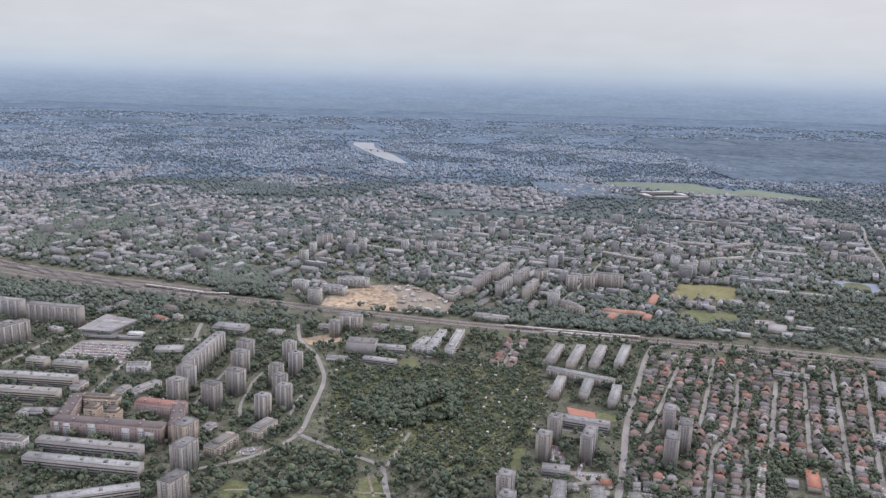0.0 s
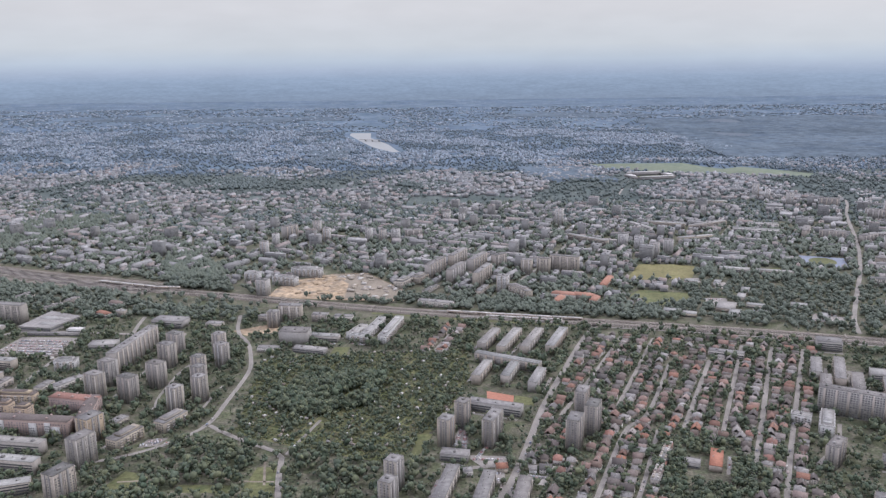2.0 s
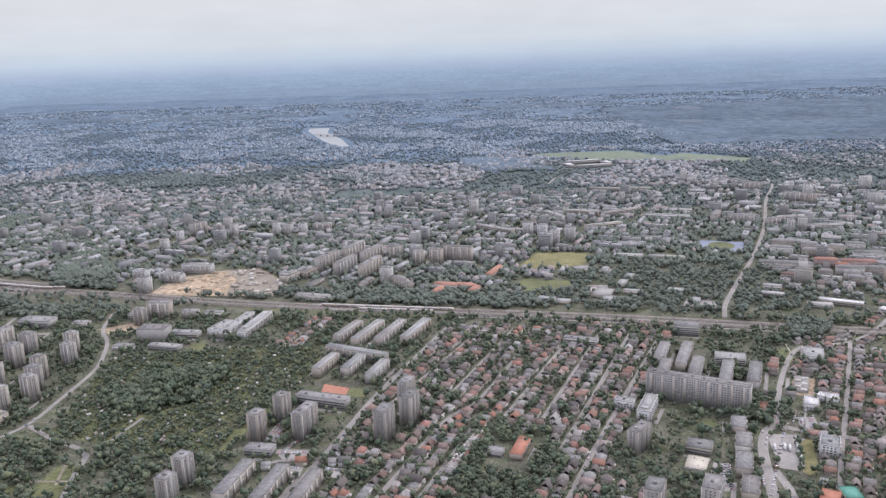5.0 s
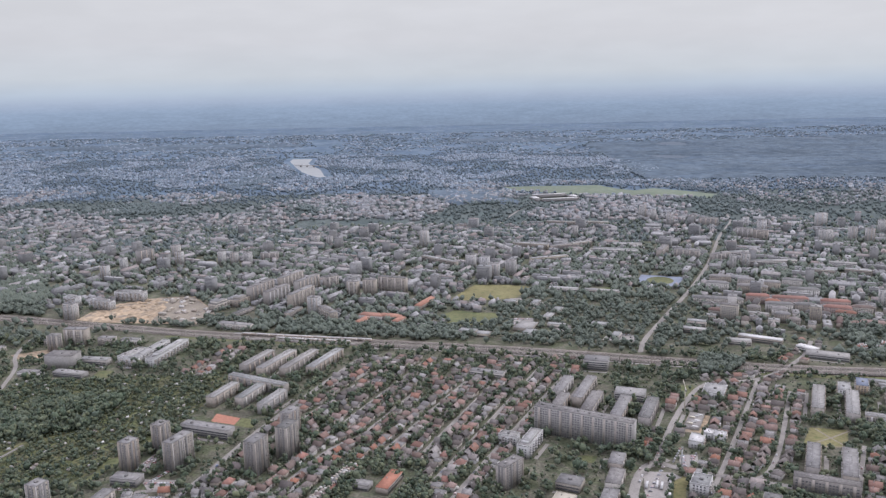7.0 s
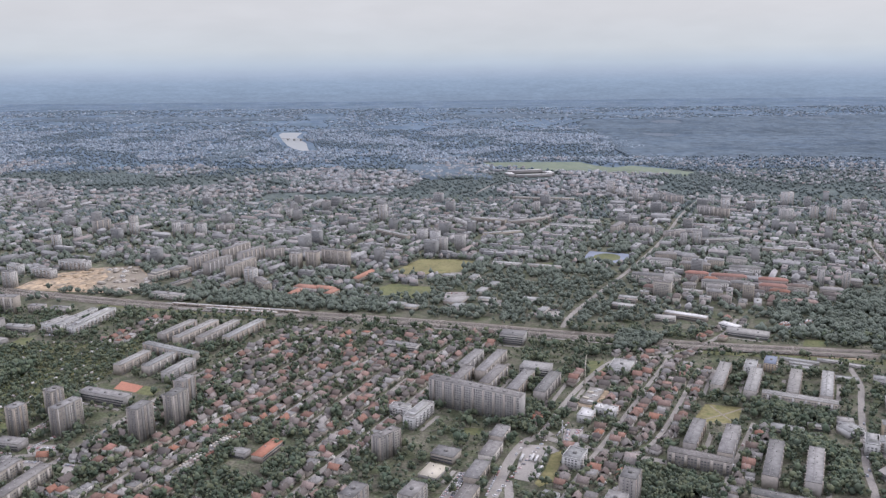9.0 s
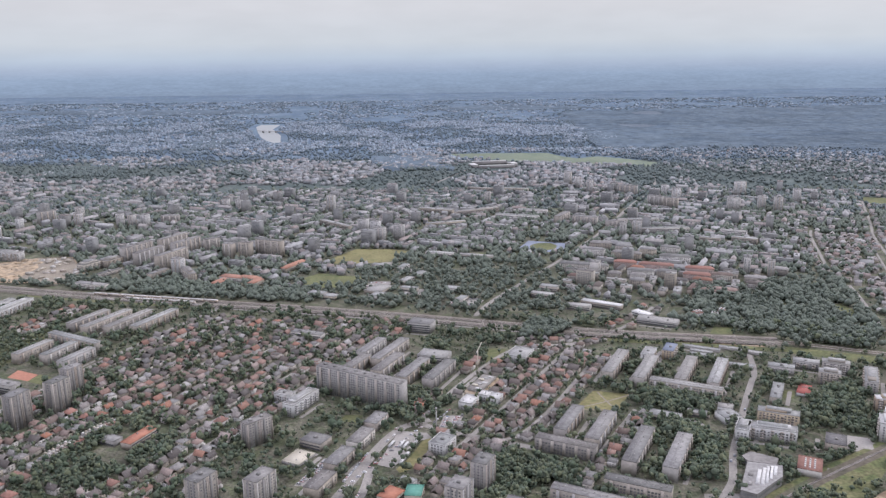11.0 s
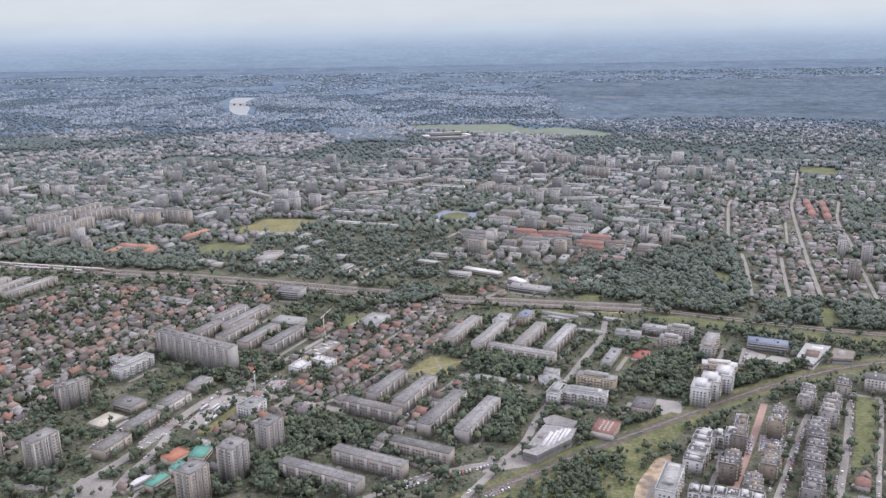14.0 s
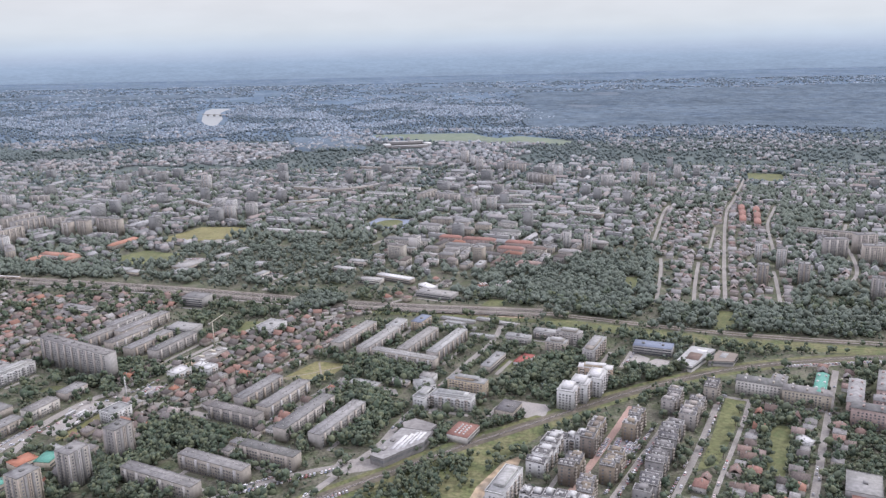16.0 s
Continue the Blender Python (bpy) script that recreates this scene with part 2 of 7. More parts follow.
PLOT = material("garden_plots", [(0.054, 0.065, 0.027), (0.076, 0.086, 0.038), (0.065, 0.076, 0.031), (0.096, 0.088, 0.058), (0.058, 0.073, 0.035), (0.084, 0.081, 0.046)], 0.95, "island", 0.4, 0.7)
PATH_DIRT = material("trodden_path", [(0.17, 0.15, 0.12), (0.22, 0.195, 0.155)], 0.95, "place", 0.4, 0.4)
GREEN_ROOF = material("green_roof_sheet", [(0.085, 0.235, 0.185)], 0.6, "object", 0.4, 0.25)
BLUE_ROOF = material("blue_roof_sheet", [(0.16, 0.185, 0.235)], 0.7, "object", 0.4, 0.3)
GLASS = material("window_glass", [(0.1, 0.104, 0.112), (0.14, 0.144, 0.15), (0.19, 0.19, 0.19)], 0.2, "island", 0.3, 0.4, spec=0.5)
GLASS_BAND = material("ribbon_glass", [(0.055, 0.06, 0.07), (0.08, 0.085, 0.092)], 0.2, "island", 0.3, 0.4, spec=0.5)
DARK_ROOF = material("dark_sheet_roof", [(0.09, 0.09, 0.094), (0.115, 0.112, 0.112), (0.1, 0.096, 0.094)], 0.8, "object", 0.4, 0.5, spec=0.2)
BALCONY = material("balcony_panel", [(0.413, 0.398, 0.375), (0.315, 0.27, 0.225), (0.375, 0.375, 0.375)], 0.9, "object", 0.5, 0.2)
CONCRETE = material("concrete", [(0.283, 0.275, 0.26), (0.223, 0.216, 0.208)], 0.9, "object", 0.4, 0.3)
# wall colours blued to imitate the haze over the farthest town
HAZED_WALL = material("hazed_walls", [(0.15, 0.186, 0.222), (0.165, 0.204, 0.24), (0.19, 0.23, 0.268), (0.155, 0.192, 0.228), (0.275, 0.32, 0.36), (0.172, 0.212, 0.248), (0.16, 0.198, 0.235)], 0.9, "island", 0.2, 0.3, sheen=0.2)
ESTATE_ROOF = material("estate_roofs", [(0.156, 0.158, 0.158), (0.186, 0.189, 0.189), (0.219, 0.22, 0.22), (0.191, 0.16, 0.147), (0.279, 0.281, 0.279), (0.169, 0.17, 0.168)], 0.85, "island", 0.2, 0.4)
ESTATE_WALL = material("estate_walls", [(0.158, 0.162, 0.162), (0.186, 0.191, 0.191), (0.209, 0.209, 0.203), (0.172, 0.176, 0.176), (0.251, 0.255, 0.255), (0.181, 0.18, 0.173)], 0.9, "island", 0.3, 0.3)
# walls and roofs between near and far, slightly blued for haze
HALF_HAZED_WALL = material("half_hazed_walls", [(0.17, 0.183, 0.194), (0.2, 0.213, 0.222), (0.222, 0.235, 0.243), (0.185, 0.197, 0.206), (0.3, 0.317, 0.328), (0.195, 0.206, 0.211)], 0.9, "island", 0.2, 0.3)
HALF_HAZED_ROOF = material("half_hazed_roofs", [(0.145, 0.155, 0.165), (0.17, 0.181, 0.19), (0.215, 0.226, 0.234), (0.184, 0.158, 0.153), (0.28, 0.292, 0.3), (0.155, 0.165, 0.173)], 0.85, "island", 0.2, 0.4)
# roof colours with the same blue haze put in
HAZED_ROOF = material("hazed_roofs", [(0.118, 0.148, 0.178), (0.13, 0.161, 0.19), (0.16, 0.194, 0.225), (0.142, 0.15, 0.165), (0.235, 0.275, 0.31), (0.122, 0.153, 0.183), (0.175, 0.21, 0.242)], 0.85, "island", 0.2, 0.4, sheen=0.3)
CAR_PAINT = material("car_paint", [(0.7, 0.7, 0.7), (0.1, 0.1, 0.11), (0.4, 0.41, 0.42), (0.3, 0.06, 0.05), (0.75, 0.75, 0.74), (0.12, 0.16, 0.26)], 0.3, "object", 2, 0.1, spec=0.6)
CAR_ROWS = material("car_paints", [(0.6, 0.6, 0.6), (0.1, 0.1, 0.11), (0.4, 0.41, 0.42), (0.25, 0.07, 0.06), (0.65, 0.65, 0.64), (0.12, 0.16, 0.24)], 0.3, "island", 2, 0.1, spec=0.6)
LAMP_YELLOW = material("crane_paint", [(0.42, 0.39, 0.32)], 0.5, "object", 1, 0.2)
FAR_SHED = material("shed_roof", [(0.2, 0.2, 0.19), (0.4, 0.4, 0.38), (0.17, 0.14, 0.12), (0.5, 0.5, 0.48)], 0.8, "object", 1, 0.3)
CREAM_PAINT = material("carriage_paint", [(0.575, 0.46, 0.368), (0.632, 0.575, 0.506)], 0.5, "object", 1, 0.2)
RUBBER = material("tyre_rubber", [(0.03, 0.03, 0.03)], 0.9, "object", 5, 0.2)


PLASTER_ROWS = material("plaster_walls", [(0.31, 0.298, 0.265), (0.206, 0.187, 0.163), (0.275, 0.248, 0.2), (0.42, 0.412, 0.398), (0.228, 0.198, 0.167), (0.44, 0.432, 0.42)], 0.9, "island", 0.5, 0.3)
SLATE_ROWS = material("grey_house_roofs", [(0.15, 0.145, 0.142), (0.18, 0.172, 0.166), (0.23, 0.222, 0.215), (0.172, 0.125, 0.11), (0.3, 0.295, 0.288), (0.13, 0.124, 0.122), (0.2, 0.16, 0.142)], 0.9, "island", 0.9, 0.5, bump=0.3, spec=0.2)
TILE_ROWS = material("tiled_roofs", [(0.08, 0.075, 0.072), (0.105, 0.094, 0.087), (0.17, 0.162, 0.155), (0.225, 0.115, 0.082), (0.145, 0.139, 0.134), (0.12, 0.092, 0.078), (0.09, 0.088, 0.088), (0.27, 0.262, 0.253), (0.18, 0.105, 0.082), (0.1, 0.09, 0.085)], 0.9, "island", 0.9, 0.5, bump=0.4, spec=0.2)


# ---- mesh tools ----
def mesh_of(name, verts, faces, mat, smooth=False):
    """One mesh out of a vertex array and an array of triangles or quads."""
    verts, faces = np.asarray(verts, np.float32), np.asarray(faces, np.int32)
    me = bpy.data.meshes.new(name)
    k = faces.shape[1]
    me.vertices.add(len(verts))
    me.vertices.foreach_set("co", verts.ravel())
    me.loops.add(faces.size)
    me.loops.foreach_set("vertex_index", faces.ravel())
    me.polygons.add(len(faces))
    me.polygons.foreach_set("loop_start", np.arange(0, faces.size, k, dtype=np.int32))
    me.polygons.foreach_set("loop_total", np.full(len(faces), k, np.int32))
    me.update(calc_edges=True)
    me.validate()
    if mat:
        me.materials.append(mat)
    if smooth:
        me.polygons.foreach_set("use_smooth", np.ones(len(faces), bool))
    return me


BOX_V = np.array([(x, y, z) for z in (0, 1) for x, y in ((-.5, -.5), (.5, -.5), (.5, .5), (-.5, .5))], float)
BOX_F = np.array([(0, 3, 2, 1), (4, 5, 6, 7), (0, 1, 5, 4), (1, 2, 6, 5), (2, 3, 7, 6), (3, 0, 4, 7)])


def spread_out(tv, tf, at):
    """Copies of a template joined into one vertex and one face array. at: rows x, y, z, sx, sy, sz, degrees."""
    at = np.asarray(at, float).reshape(-1, 7)
    v = tv[None] * at[:, None, 3:6]
    c, s = np.cos(np.radians(at[:, 6]))[:, None], np.sin(np.radians(at[:, 6]))[:, None]
    out = np.stack((v[..., 0] * c - v[..., 1] * s, v[..., 0] * s + v[..., 1] * c, v[..., 2]), -1) + at[:, None, :3]
    f = tf[None] + (np.arange(len(at)) * len(tv))[:, None, None]
    return out.reshape(-1, 3), f.reshape(-1, tf.shape[1])




def panes(name, rows, mat):
    rows = np.asarray(rows, float).reshape(-1, 7)
    wide = rows[:, 3] > rows[:, 4]
    v, f = spread_out(BOX_V, BOX_F[[2, 4]], rows[wide])
    w, g = spread_out(BOX_V, BOX_F[[3, 5]], rows[~wide])
    return mesh_of(name, np.concatenate((v, w)), np.concatenate((f, g + len(v))), mat)


def boxes(name, rows, mat):
    return mesh_of(name, *spread_out(BOX_V, BOX_F, rows), mat)


def part(name, me, parent, label="", at=None, kind=""):
    ob = new(name, me)
    ob.parent = parent
    if at is not None:
        ob.matrix_basis = at
    return tagged(ob, label, kind=kind)


def thing(name, label, category, m=None, group="", kind=""):
    ob = new(name)
    ob.empty_display_size = 3
    if m is not None:
        ob.matrix_basis = m
    return tagged(ob, label, category, group, kind)


# ---- what is taken on the plan, cell by cell ----
CELL, X0, Y0 = 3.0, -1800.0, 500.0
TAKEN = np.zeros((1600, 1000), bool)     # x, y


def inside(px, py, poly):
    hit = np.zeros(np.shape(px), bool)
    for (ax, ay), (bx, by) in zip(poly, poly[1:] + poly[:1]):
        if ay != by:
            hit ^= ((ay > py) != (by > py)) & (px < (bx - ax) * (py - ay) / (by - ay) + ax)
    return hit


def cells(x0, x1, y0, y1):
    i0, i1 = max(0, int((x0 - X0) / CELL)), min(TAKEN.shape[0], int((x1 - X0) / CELL) + 2)
    j0, j1 = max(0, int((y0 - Y0) / CELL)), min(TAKEN.shape[1], int((y1 - Y0) / CELL) + 2)
    gx, gy = np.meshgrid(X0 + CELL * np.arange(i0, i1), Y0 + CELL * np.arange(j0, j1), indexing="ij")
    return gx, gy, (slice(i0, i1), slice(j0, j1))


def corners(cx, cy, L, W, ang, pad=0.0):
    c, s = math.cos(radians(ang)), math.sin(radians(ang))
    a, b = L / 2 + pad, W / 2 + pad
    return [(cx + x * c - y * s, cy + x * s + y * c) for x, y in ((-a, -b), (a, -b), (a, b), (-a, b))]


def take(poly):
    xs, ys = [p[0] for p in poly], [p[1] for p in poly]
    gx, gy, sl = cells(min(xs), max(xs), min(ys), max(ys))
    if gx.size:
        TAKEN[sl] |= inside(gx, gy, poly)


def is_free(poly):
    xs, ys = [p[0] for p in poly], [p[1] for p in poly]
    gx, gy, sl = cells(min(xs), max(xs), min(ys), max(ys))
    return gx.size and not (TAKEN[sl] & inside(gx, gy, poly)).any()


def free_at(x, y):
    i, j = int(round((x - X0) / CELL)), int(round((y - Y0) / CELL))
    return 0 <= i < TAKEN.shape[0] and 0 <= j < TAKEN.shape[1] and not TAKEN[i, j]


# ---- ground ----
gv = [(-30000, -20000, 0), (32000, -20000, 0), (32000, 42000, 0), (-30000, 42000, 0)]
tagged(new("ground", mesh_of("ground", gv, [(0, 1, 2, 3)], GROUND)), "mottled town ground of grass, soil and paving", "ground", kind="structure")


LAYERS = []


def patch(name, poly, mat, label, z=0.1, blocked=True):
    z += 0.0004 * len(LAYERS)             # no two sheets lie in one plane
    LAYERS.append(name)
    if blocked:
        take(poly)
    me = bpy.data.meshes.new(name)
    me.from_pydata([(x, y, z) for x, y in poly], [], [tuple(range(len(poly)))])
    me.materials.append(mat)
    return tagged(new(name, me), label, name.replace("_", " "), kind="structure")


def ribbon(pts, width, z, shift=0.0):
    """A strip of that width along a line on the plan: corner points left and right."""
    p = np.array(pts, float)
    d = np.gradient(p, axis=0)
    d /= np.linalg.norm(d, axis=1)[:, None]
    n = np.stack((-d[:, 1], d[:, 0]), 1)
    a, b = p + n * (shift + width / 2), p + n * (shift - width / 2)
    v = np.concatenate((np.c_[a, np.full(len(a), z)], np.c_[b, np.full(len(b), z)]))
    k = len(p)
    return v, np.array([(i, i + k, i + k + 1, i + 1) for i in range(k - 1)])


def smooth_line(pts, step=15.0):
    p = np.array(pts, float)
    if len(p) > 2:
        for _ in range(3):
            q = np.empty((2 * len(p) - 2, 2))
            q[0::2], q[1::2] = p[:-1] * .75 + p[1:] * .25, p[:-1] * .25 + p[1:] * .75
            p = np.concatenate((p[:1], q, p[-1:]))
    seg = np.r_[0, np.cumsum(np.linalg.norm(np.diff(p, axis=0), axis=1))]
    s = np.linspace(0, seg[-1], max(2, int(seg[-1] / step)))
    return np.stack((np.interp(s, seg, p[:, 0]), np.interp(s, seg, p[:, 1])), 1)


ROADS = []


def road(pts, width=6.0, walk_side=2.0, label="grey asphalt street with paved footways"):
    p = smooth_line(pts)
    lift = 0.0035 * len(ROADS)
    v, f = ribbon(p, width + 2 * walk_side, 0.2 + lift)
    pave = tagged(new("pavement", mesh_of("pavement", v, f, PAVING)), "pale concrete footways along a street", "pavement", kind="structure")
    v, f = ribbon(p, width, 0.4 + lift)
    tagged(new("road", mesh_of("road", v, f, ASPHALT)), label, "road", kind="structure")
    for a, b in zip(p, p[1:]):
        take(corners((a[0] + b[0]) / 2, (a[1] + b[1]) / 2, math.dist(a, b) + 4, width + 2 * walk_side, math.degrees(math.atan2(b[1] - a[1], b[0] - a[0])), 1.5 if 0 < a[0] < 900 and width < 8 else 4.0))
    ROADS.append((p, width))
    return p


RAIL = [(-1500, 1960), (-921, 1649), (-621, 1493), (-390, 1434), (-173, 1369), (26, 1313), (213, 1275), (391, 1243), (560, 1209), (740, 1162), (893, 1119), (1145, 1085), (1368, 1000), (1537, 966), (2300, 850)]
SPUR = [(640, 420), (800, 528), (991, 674), (1032, 707), (1078, 739), (1127, 772), (1180, 810), (1237, 846), (1306, 882), (1360, 902), (1430, 918), (1519, 932), (2300, 905)]


def railway(pts, bed, tracks, label):
    p = smooth_line(pts, 25)
    top = tagged(new("railway", mesh_of("railway", *ribbon(p, bed, 0.4), TRACKBED)), label, "railway", kind="structure")
    for k in range(tracks):
        s = (k - (tracks - 1) / 2) * bed * 0.8 / max(1, tracks - 0.5)
        part("ballast_strip", mesh_of("ballast_strip", *ribbon(p, 2.8, 0.55, s), (BALLAST_DARK, BALLAST_DARK, BALLAST, BALLAST_PALE)[(k + tracks) % 4]), top)
        v1, f1 = ribbon(p, 0.35, 0.75, s - 0.75)
        v2, f2 = ribbon(p, 0.35, 0.75, s + 0.75)
        part("track", mesh_of("track", np.concatenate((v1, v2)), np.concatenate((f1, f2 + len(v1))), STEEL), top)
    for a, b in zip(p, p[1:]):
        take(corners((a[0] + b[0]) / 2, (a[1] + b[1]) / 2, math.dist(a, b) + 4, bed, math.degrees(math.atan2(b[1] - a[1], b[0] - a[0])), 2))
    return p


MAIN_LINE = smooth_line(RAIL, 25)
railway(RAIL[:12], 40, 8, "brown ballast railway with several steel tracks")
railway(RAIL[11:], 15, 2, "two brown ballast tracks between green verges")
railway(SPUR, 13, 1, "single overgrown railway track on an embankment")
for k, w in ((1, 7.0), (-1, 7.0)):
    line = smooth_line(SPUR, 25)
    verge = tagged(new("grass_verge", mesh_of("grass_verge", *ribbon(line, w, 0.16, k * 9.2), GRASS)), "dry grass verge beside the single track", "verge", kind="structure")
    for a, b in zip(line, line[1:]):
        take(corners((a[0] + b[0]) / 2, (a[1] + b[1]) / 2, math.dist(a, b) + 4, 25, math.degrees(math.atan2(b[1] - a[1], b[0] - a[0]))))
YARD = [(-1500, 1905), (-900, 1612), (-700, 1535), (-550, 1490), (-440, 1452)]
railway(YARD, 92, 14, "wide railway yard with brown ballast and rusty tracks")

for pts, w in (
    ([(345, 1240), (314, 1172), (273, 1050), (232, 930), (212, 850), (193, 775), (165, 690), (130, 560)], 10), ([(374, 1182), (300, 1009), (250, 900)], 6), ([(420, 1173), (320, 921)], 6),
    ([(419, 1068), (348, 884), (325, 882), (276, 749), (240, 650)], 6), ([(478, 1082), (382, 856)], 7), ([(543, 1144), (428, 858)], 6), ([(583, 1135), (454, 819), (420, 740)], 7),
    ([(625, 1126), (477, 794), (430, 680)], 7), ([(356, 862), (318, 751), (290, 680)], 5), ([(870, 1075), (757, 844), (722, 779), (640, 600)], 6), ([(896, 1031), (787, 792), (748, 792)], 6),
    ([(912, 867), (842, 735), (800, 650)], 5), ([(1090, 1040), (1078, 977), (1059, 938), (1031, 874), (1006, 813), (985, 765), (972, 715), (955, 690), (900, 590)], 9), ([(1306, 826), (1249, 700), (1215, 633), (1172, 540)], 7), ([(1331, 814), (1304, 753), (1251, 646), (1205, 540)], 4),
    ([(1446, 889), (1322, 631), (1270, 520)], 8), ([(560, 560), (599, 641), (607, 657), (618, 682), (627, 715), (635, 747), (642, 776), (654, 806), (666, 826), (690, 838)], 14), ([(600, 560), (631, 625), (630, 652), (637, 680), (640, 707), (639, 735)], 11), ([(676, 832), (703, 812), (748, 796), (800, 774)], 12),
    ([(-260, 780), (-212, 804), (-178, 841), (-161, 877), (-161, 928), (-159, 975), (-158, 1046), (-171, 1094), (-190, 1157), (-222, 1201), (-240, 1290)], 5.5), ([(-161, 870), (-120, 837), (-87, 818), (-58, 799), (-57, 769), (-40, 690), (-30, 600)], 6),
    ([(-56, 799), (-44, 845), (-34, 885)], 3), ([(674, 825), (730, 960), (800, 1080), (865, 1062), (970, 1163), (1010, 1240)], 8), ([(1290, 832), (1325, 815), (1446, 770), (1560, 730)], 6),
    ([(478, 1090), (440, 1100), (419, 1068)], 5), ([(88, 1105), (122, 1228)], 5), ([(1120, 545), (1169, 635), (1203, 699), (1234, 757), (1252, 787)], 7), ([(1090, 585), (1113, 634), (1146, 707)], 4), ([(800, 596), (853, 633), (880, 651), (914, 672), (953, 684)], 8), ([(480, 640), (600, 627), (633, 612), (700, 585)], 9), ([(130, 770), (189, 780), (250, 770)], 7),
    ([(1352, 2811), (1291, 2555), (1262, 2391), (1219, 2294), (1156, 2161), (1110, 2040), (1024, 1810), (915, 1567), (843, 1428), (792, 1326), (755, 1252), (738, 1195)], 12), ([(720, 2860), (693, 2782), (530, 2231)], 9), ([(850, 2120), (727, 1863)], 9),
    ([(1748, 2170), (1616, 1830), (1573, 1740), (1456, 1340), (1421, 1214), (1395, 1120)], 8), ([(1690, 1780), (1658, 1707), (1612, 1604), (1575, 1469), (1553, 1391)], 8), ([(1471, 1800), (1447, 1746), (1403, 1588), (1353, 1416)], 8), ([(1359, 1360), (1342, 1276), (1303, 1126)], 6),
    ([(1414, 1334), (1378, 1215), (1354, 1125)], 6), ([(1509, 1584), (1452, 1413)], 5), ([(1514, 1279), (1496, 1213), (1468, 1118)], 6), ([(1760, 1600), (1696, 1465), (1672, 1369), (1638, 1269), (1602, 1211), (1560, 1195)], 8), ([(-420, 1560), (-330, 1780), (-280, 2050)], 8), ([(-640, 1040), (-610, 1085), (-603, 1150), (-594, 1190), (-570, 1205), (-518, 1208), (-442, 1200), (-384, 1195), (-300, 1196)], 8),
    ([(-384, 1195), (-393, 1240), (-398, 1281)], 6), ([(-254, 905), (-241, 921), (-252, 940), (-253, 1002), (-255, 1025), (-249, 1064)], 3), ([(-190, 900), (-183, 925), (-184, 969), (-180, 988)], 3), ([(-448, 900), (-450, 985), (-452, 1090)], 5), ([(-310, 940), (-306, 1010), (-300, 1070), (-300, 1196)], 3), ([(180, 1370), (330, 1700), (420, 1980)], 8),
):
    road(pts, w * (0.75 if pts[0][0] < 0 else 0.5 if pts[0][1] > 1400 else 0.6), 0.8)

# ---- lawns, courts, bare ground ----
MEADOW = [(630, 3293), (727, 3307), (1024, 3310), (1071, 3190), (1124, 3120), (1211, 3180), (1309, 3090), (1402, 2965), (1368, 2868), (1212, 2915), (1081, 2965), (942, 3005), (782, 3100), (640, 3185)]
patch("suburb_ground", [(-6000, 2080), (6500, 2080), (6500, 3300), (-6000, 3300)], HAZED_SUBURB, "gardens and grass between distant houses, greyed as by haze", z=0.09, blocked=False)
# land and wood floor below have distance haze in their colours
patch("far_land", [(-30000, 3150), (-6000, 3150), (-2600, 3090), (-1500, 3010), (-700, 3120), (0, 3170), (600, 3100), (1200, 3060), (1900, 3120), (2600, 3160), (4200, 3020), (6500, 3150), (32000, 3150), (32000, 42000), (-30000, 42000)], HAZED_LAND, "woods, fields and villages out to the horizon", z=0.6, blocked=False)
patch("forest_floor", [(1250, 3450), (1900, 3450), (3400, 2900), (4300, 6300), (1350, 5800)], HAZED_FLOOR, "floor of a wide wood, tinted blue as haze", z=0.75, blocked=False)
patch("embankment_grass", [(1145, 1068), (1368, 990), (1537, 955), (2300, 838), (2300, 815), (1537, 930), (1368, 958), (1240, 1003), (1145, 1040)], GRASS, "rough grass between two railway lines", z=0.085)
patch("allotment_ground", [(-150, 1090), (140, 1130), (143, 1009), (110, 880), (60, 780), (-35, 810), (-125, 850), (-140, 960)], GRASS, "green garden ground of allotments", z=0.06, blocked=False)
patch("lawn", [(446, 1518), (495, 1632), (570, 1628), (606, 1612), (575, 1525), (500, 1508)], DRY_LAWN, "dry yellow-green field between the estates")
patch("lawn", [(844, 866), (874, 918), (913, 909), (893, 863)], DRY_LAWN, "open dry yellow-green lawn crossed by paths")
for poly in ([(1311, 824), (1330, 820), (1294, 743), (1265, 688), (1243, 675), (1271, 733)], [(1335, 761), (1352, 758), (1310, 660), (1294, 660)],
             [(427, 1400), (456, 1442), (500, 1425), (540, 1420), (520, 1350), (452, 1345)], [(1771, 2228), (1857, 2202), (1804, 2057), (1734, 2095)],
             [(720, 1590), (770, 1600), (770, 1560), (715, 1555)], [(84, 850), (100, 850), (88, 800), (78, 795)], [(-215, 762), (-195, 757), (-188, 715), (-228, 715)], [(-80, 772), (-57, 772), (-50, 710), (-85, 710)], [(-150, 735), (-95, 735), (-95, 720), (-150, 720)], [(-232, 955), (-218, 950), (-225, 928), (-242, 932)]):
    patch("lawn", poly, LAWN, "open sunlit mown lawn")
patch("clearing", [(1282, 1253), (1300, 1255), (1308, 1217), (1285, 1183), (1271, 1175), (1269, 1203)], LAWN, "pale mown clearing at the edge of a wood")
patch("pitch", [(1381, 1087), (1394, 1087), (1380, 1055), (1371, 1060)], LAWN, "small green pitch beside the railway")
patch("pitch", [(-59, 1103), (-35, 1099), (-34, 1136), (-57, 1135)], LAWN, "green pitch behind the allotments")
patch("clearing", [(-36, 928), (-11, 930), (14, 955), (4, 985), (-12, 969)], LAWN, "mown clearing in a grove")
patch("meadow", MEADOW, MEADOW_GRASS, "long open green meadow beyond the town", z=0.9)
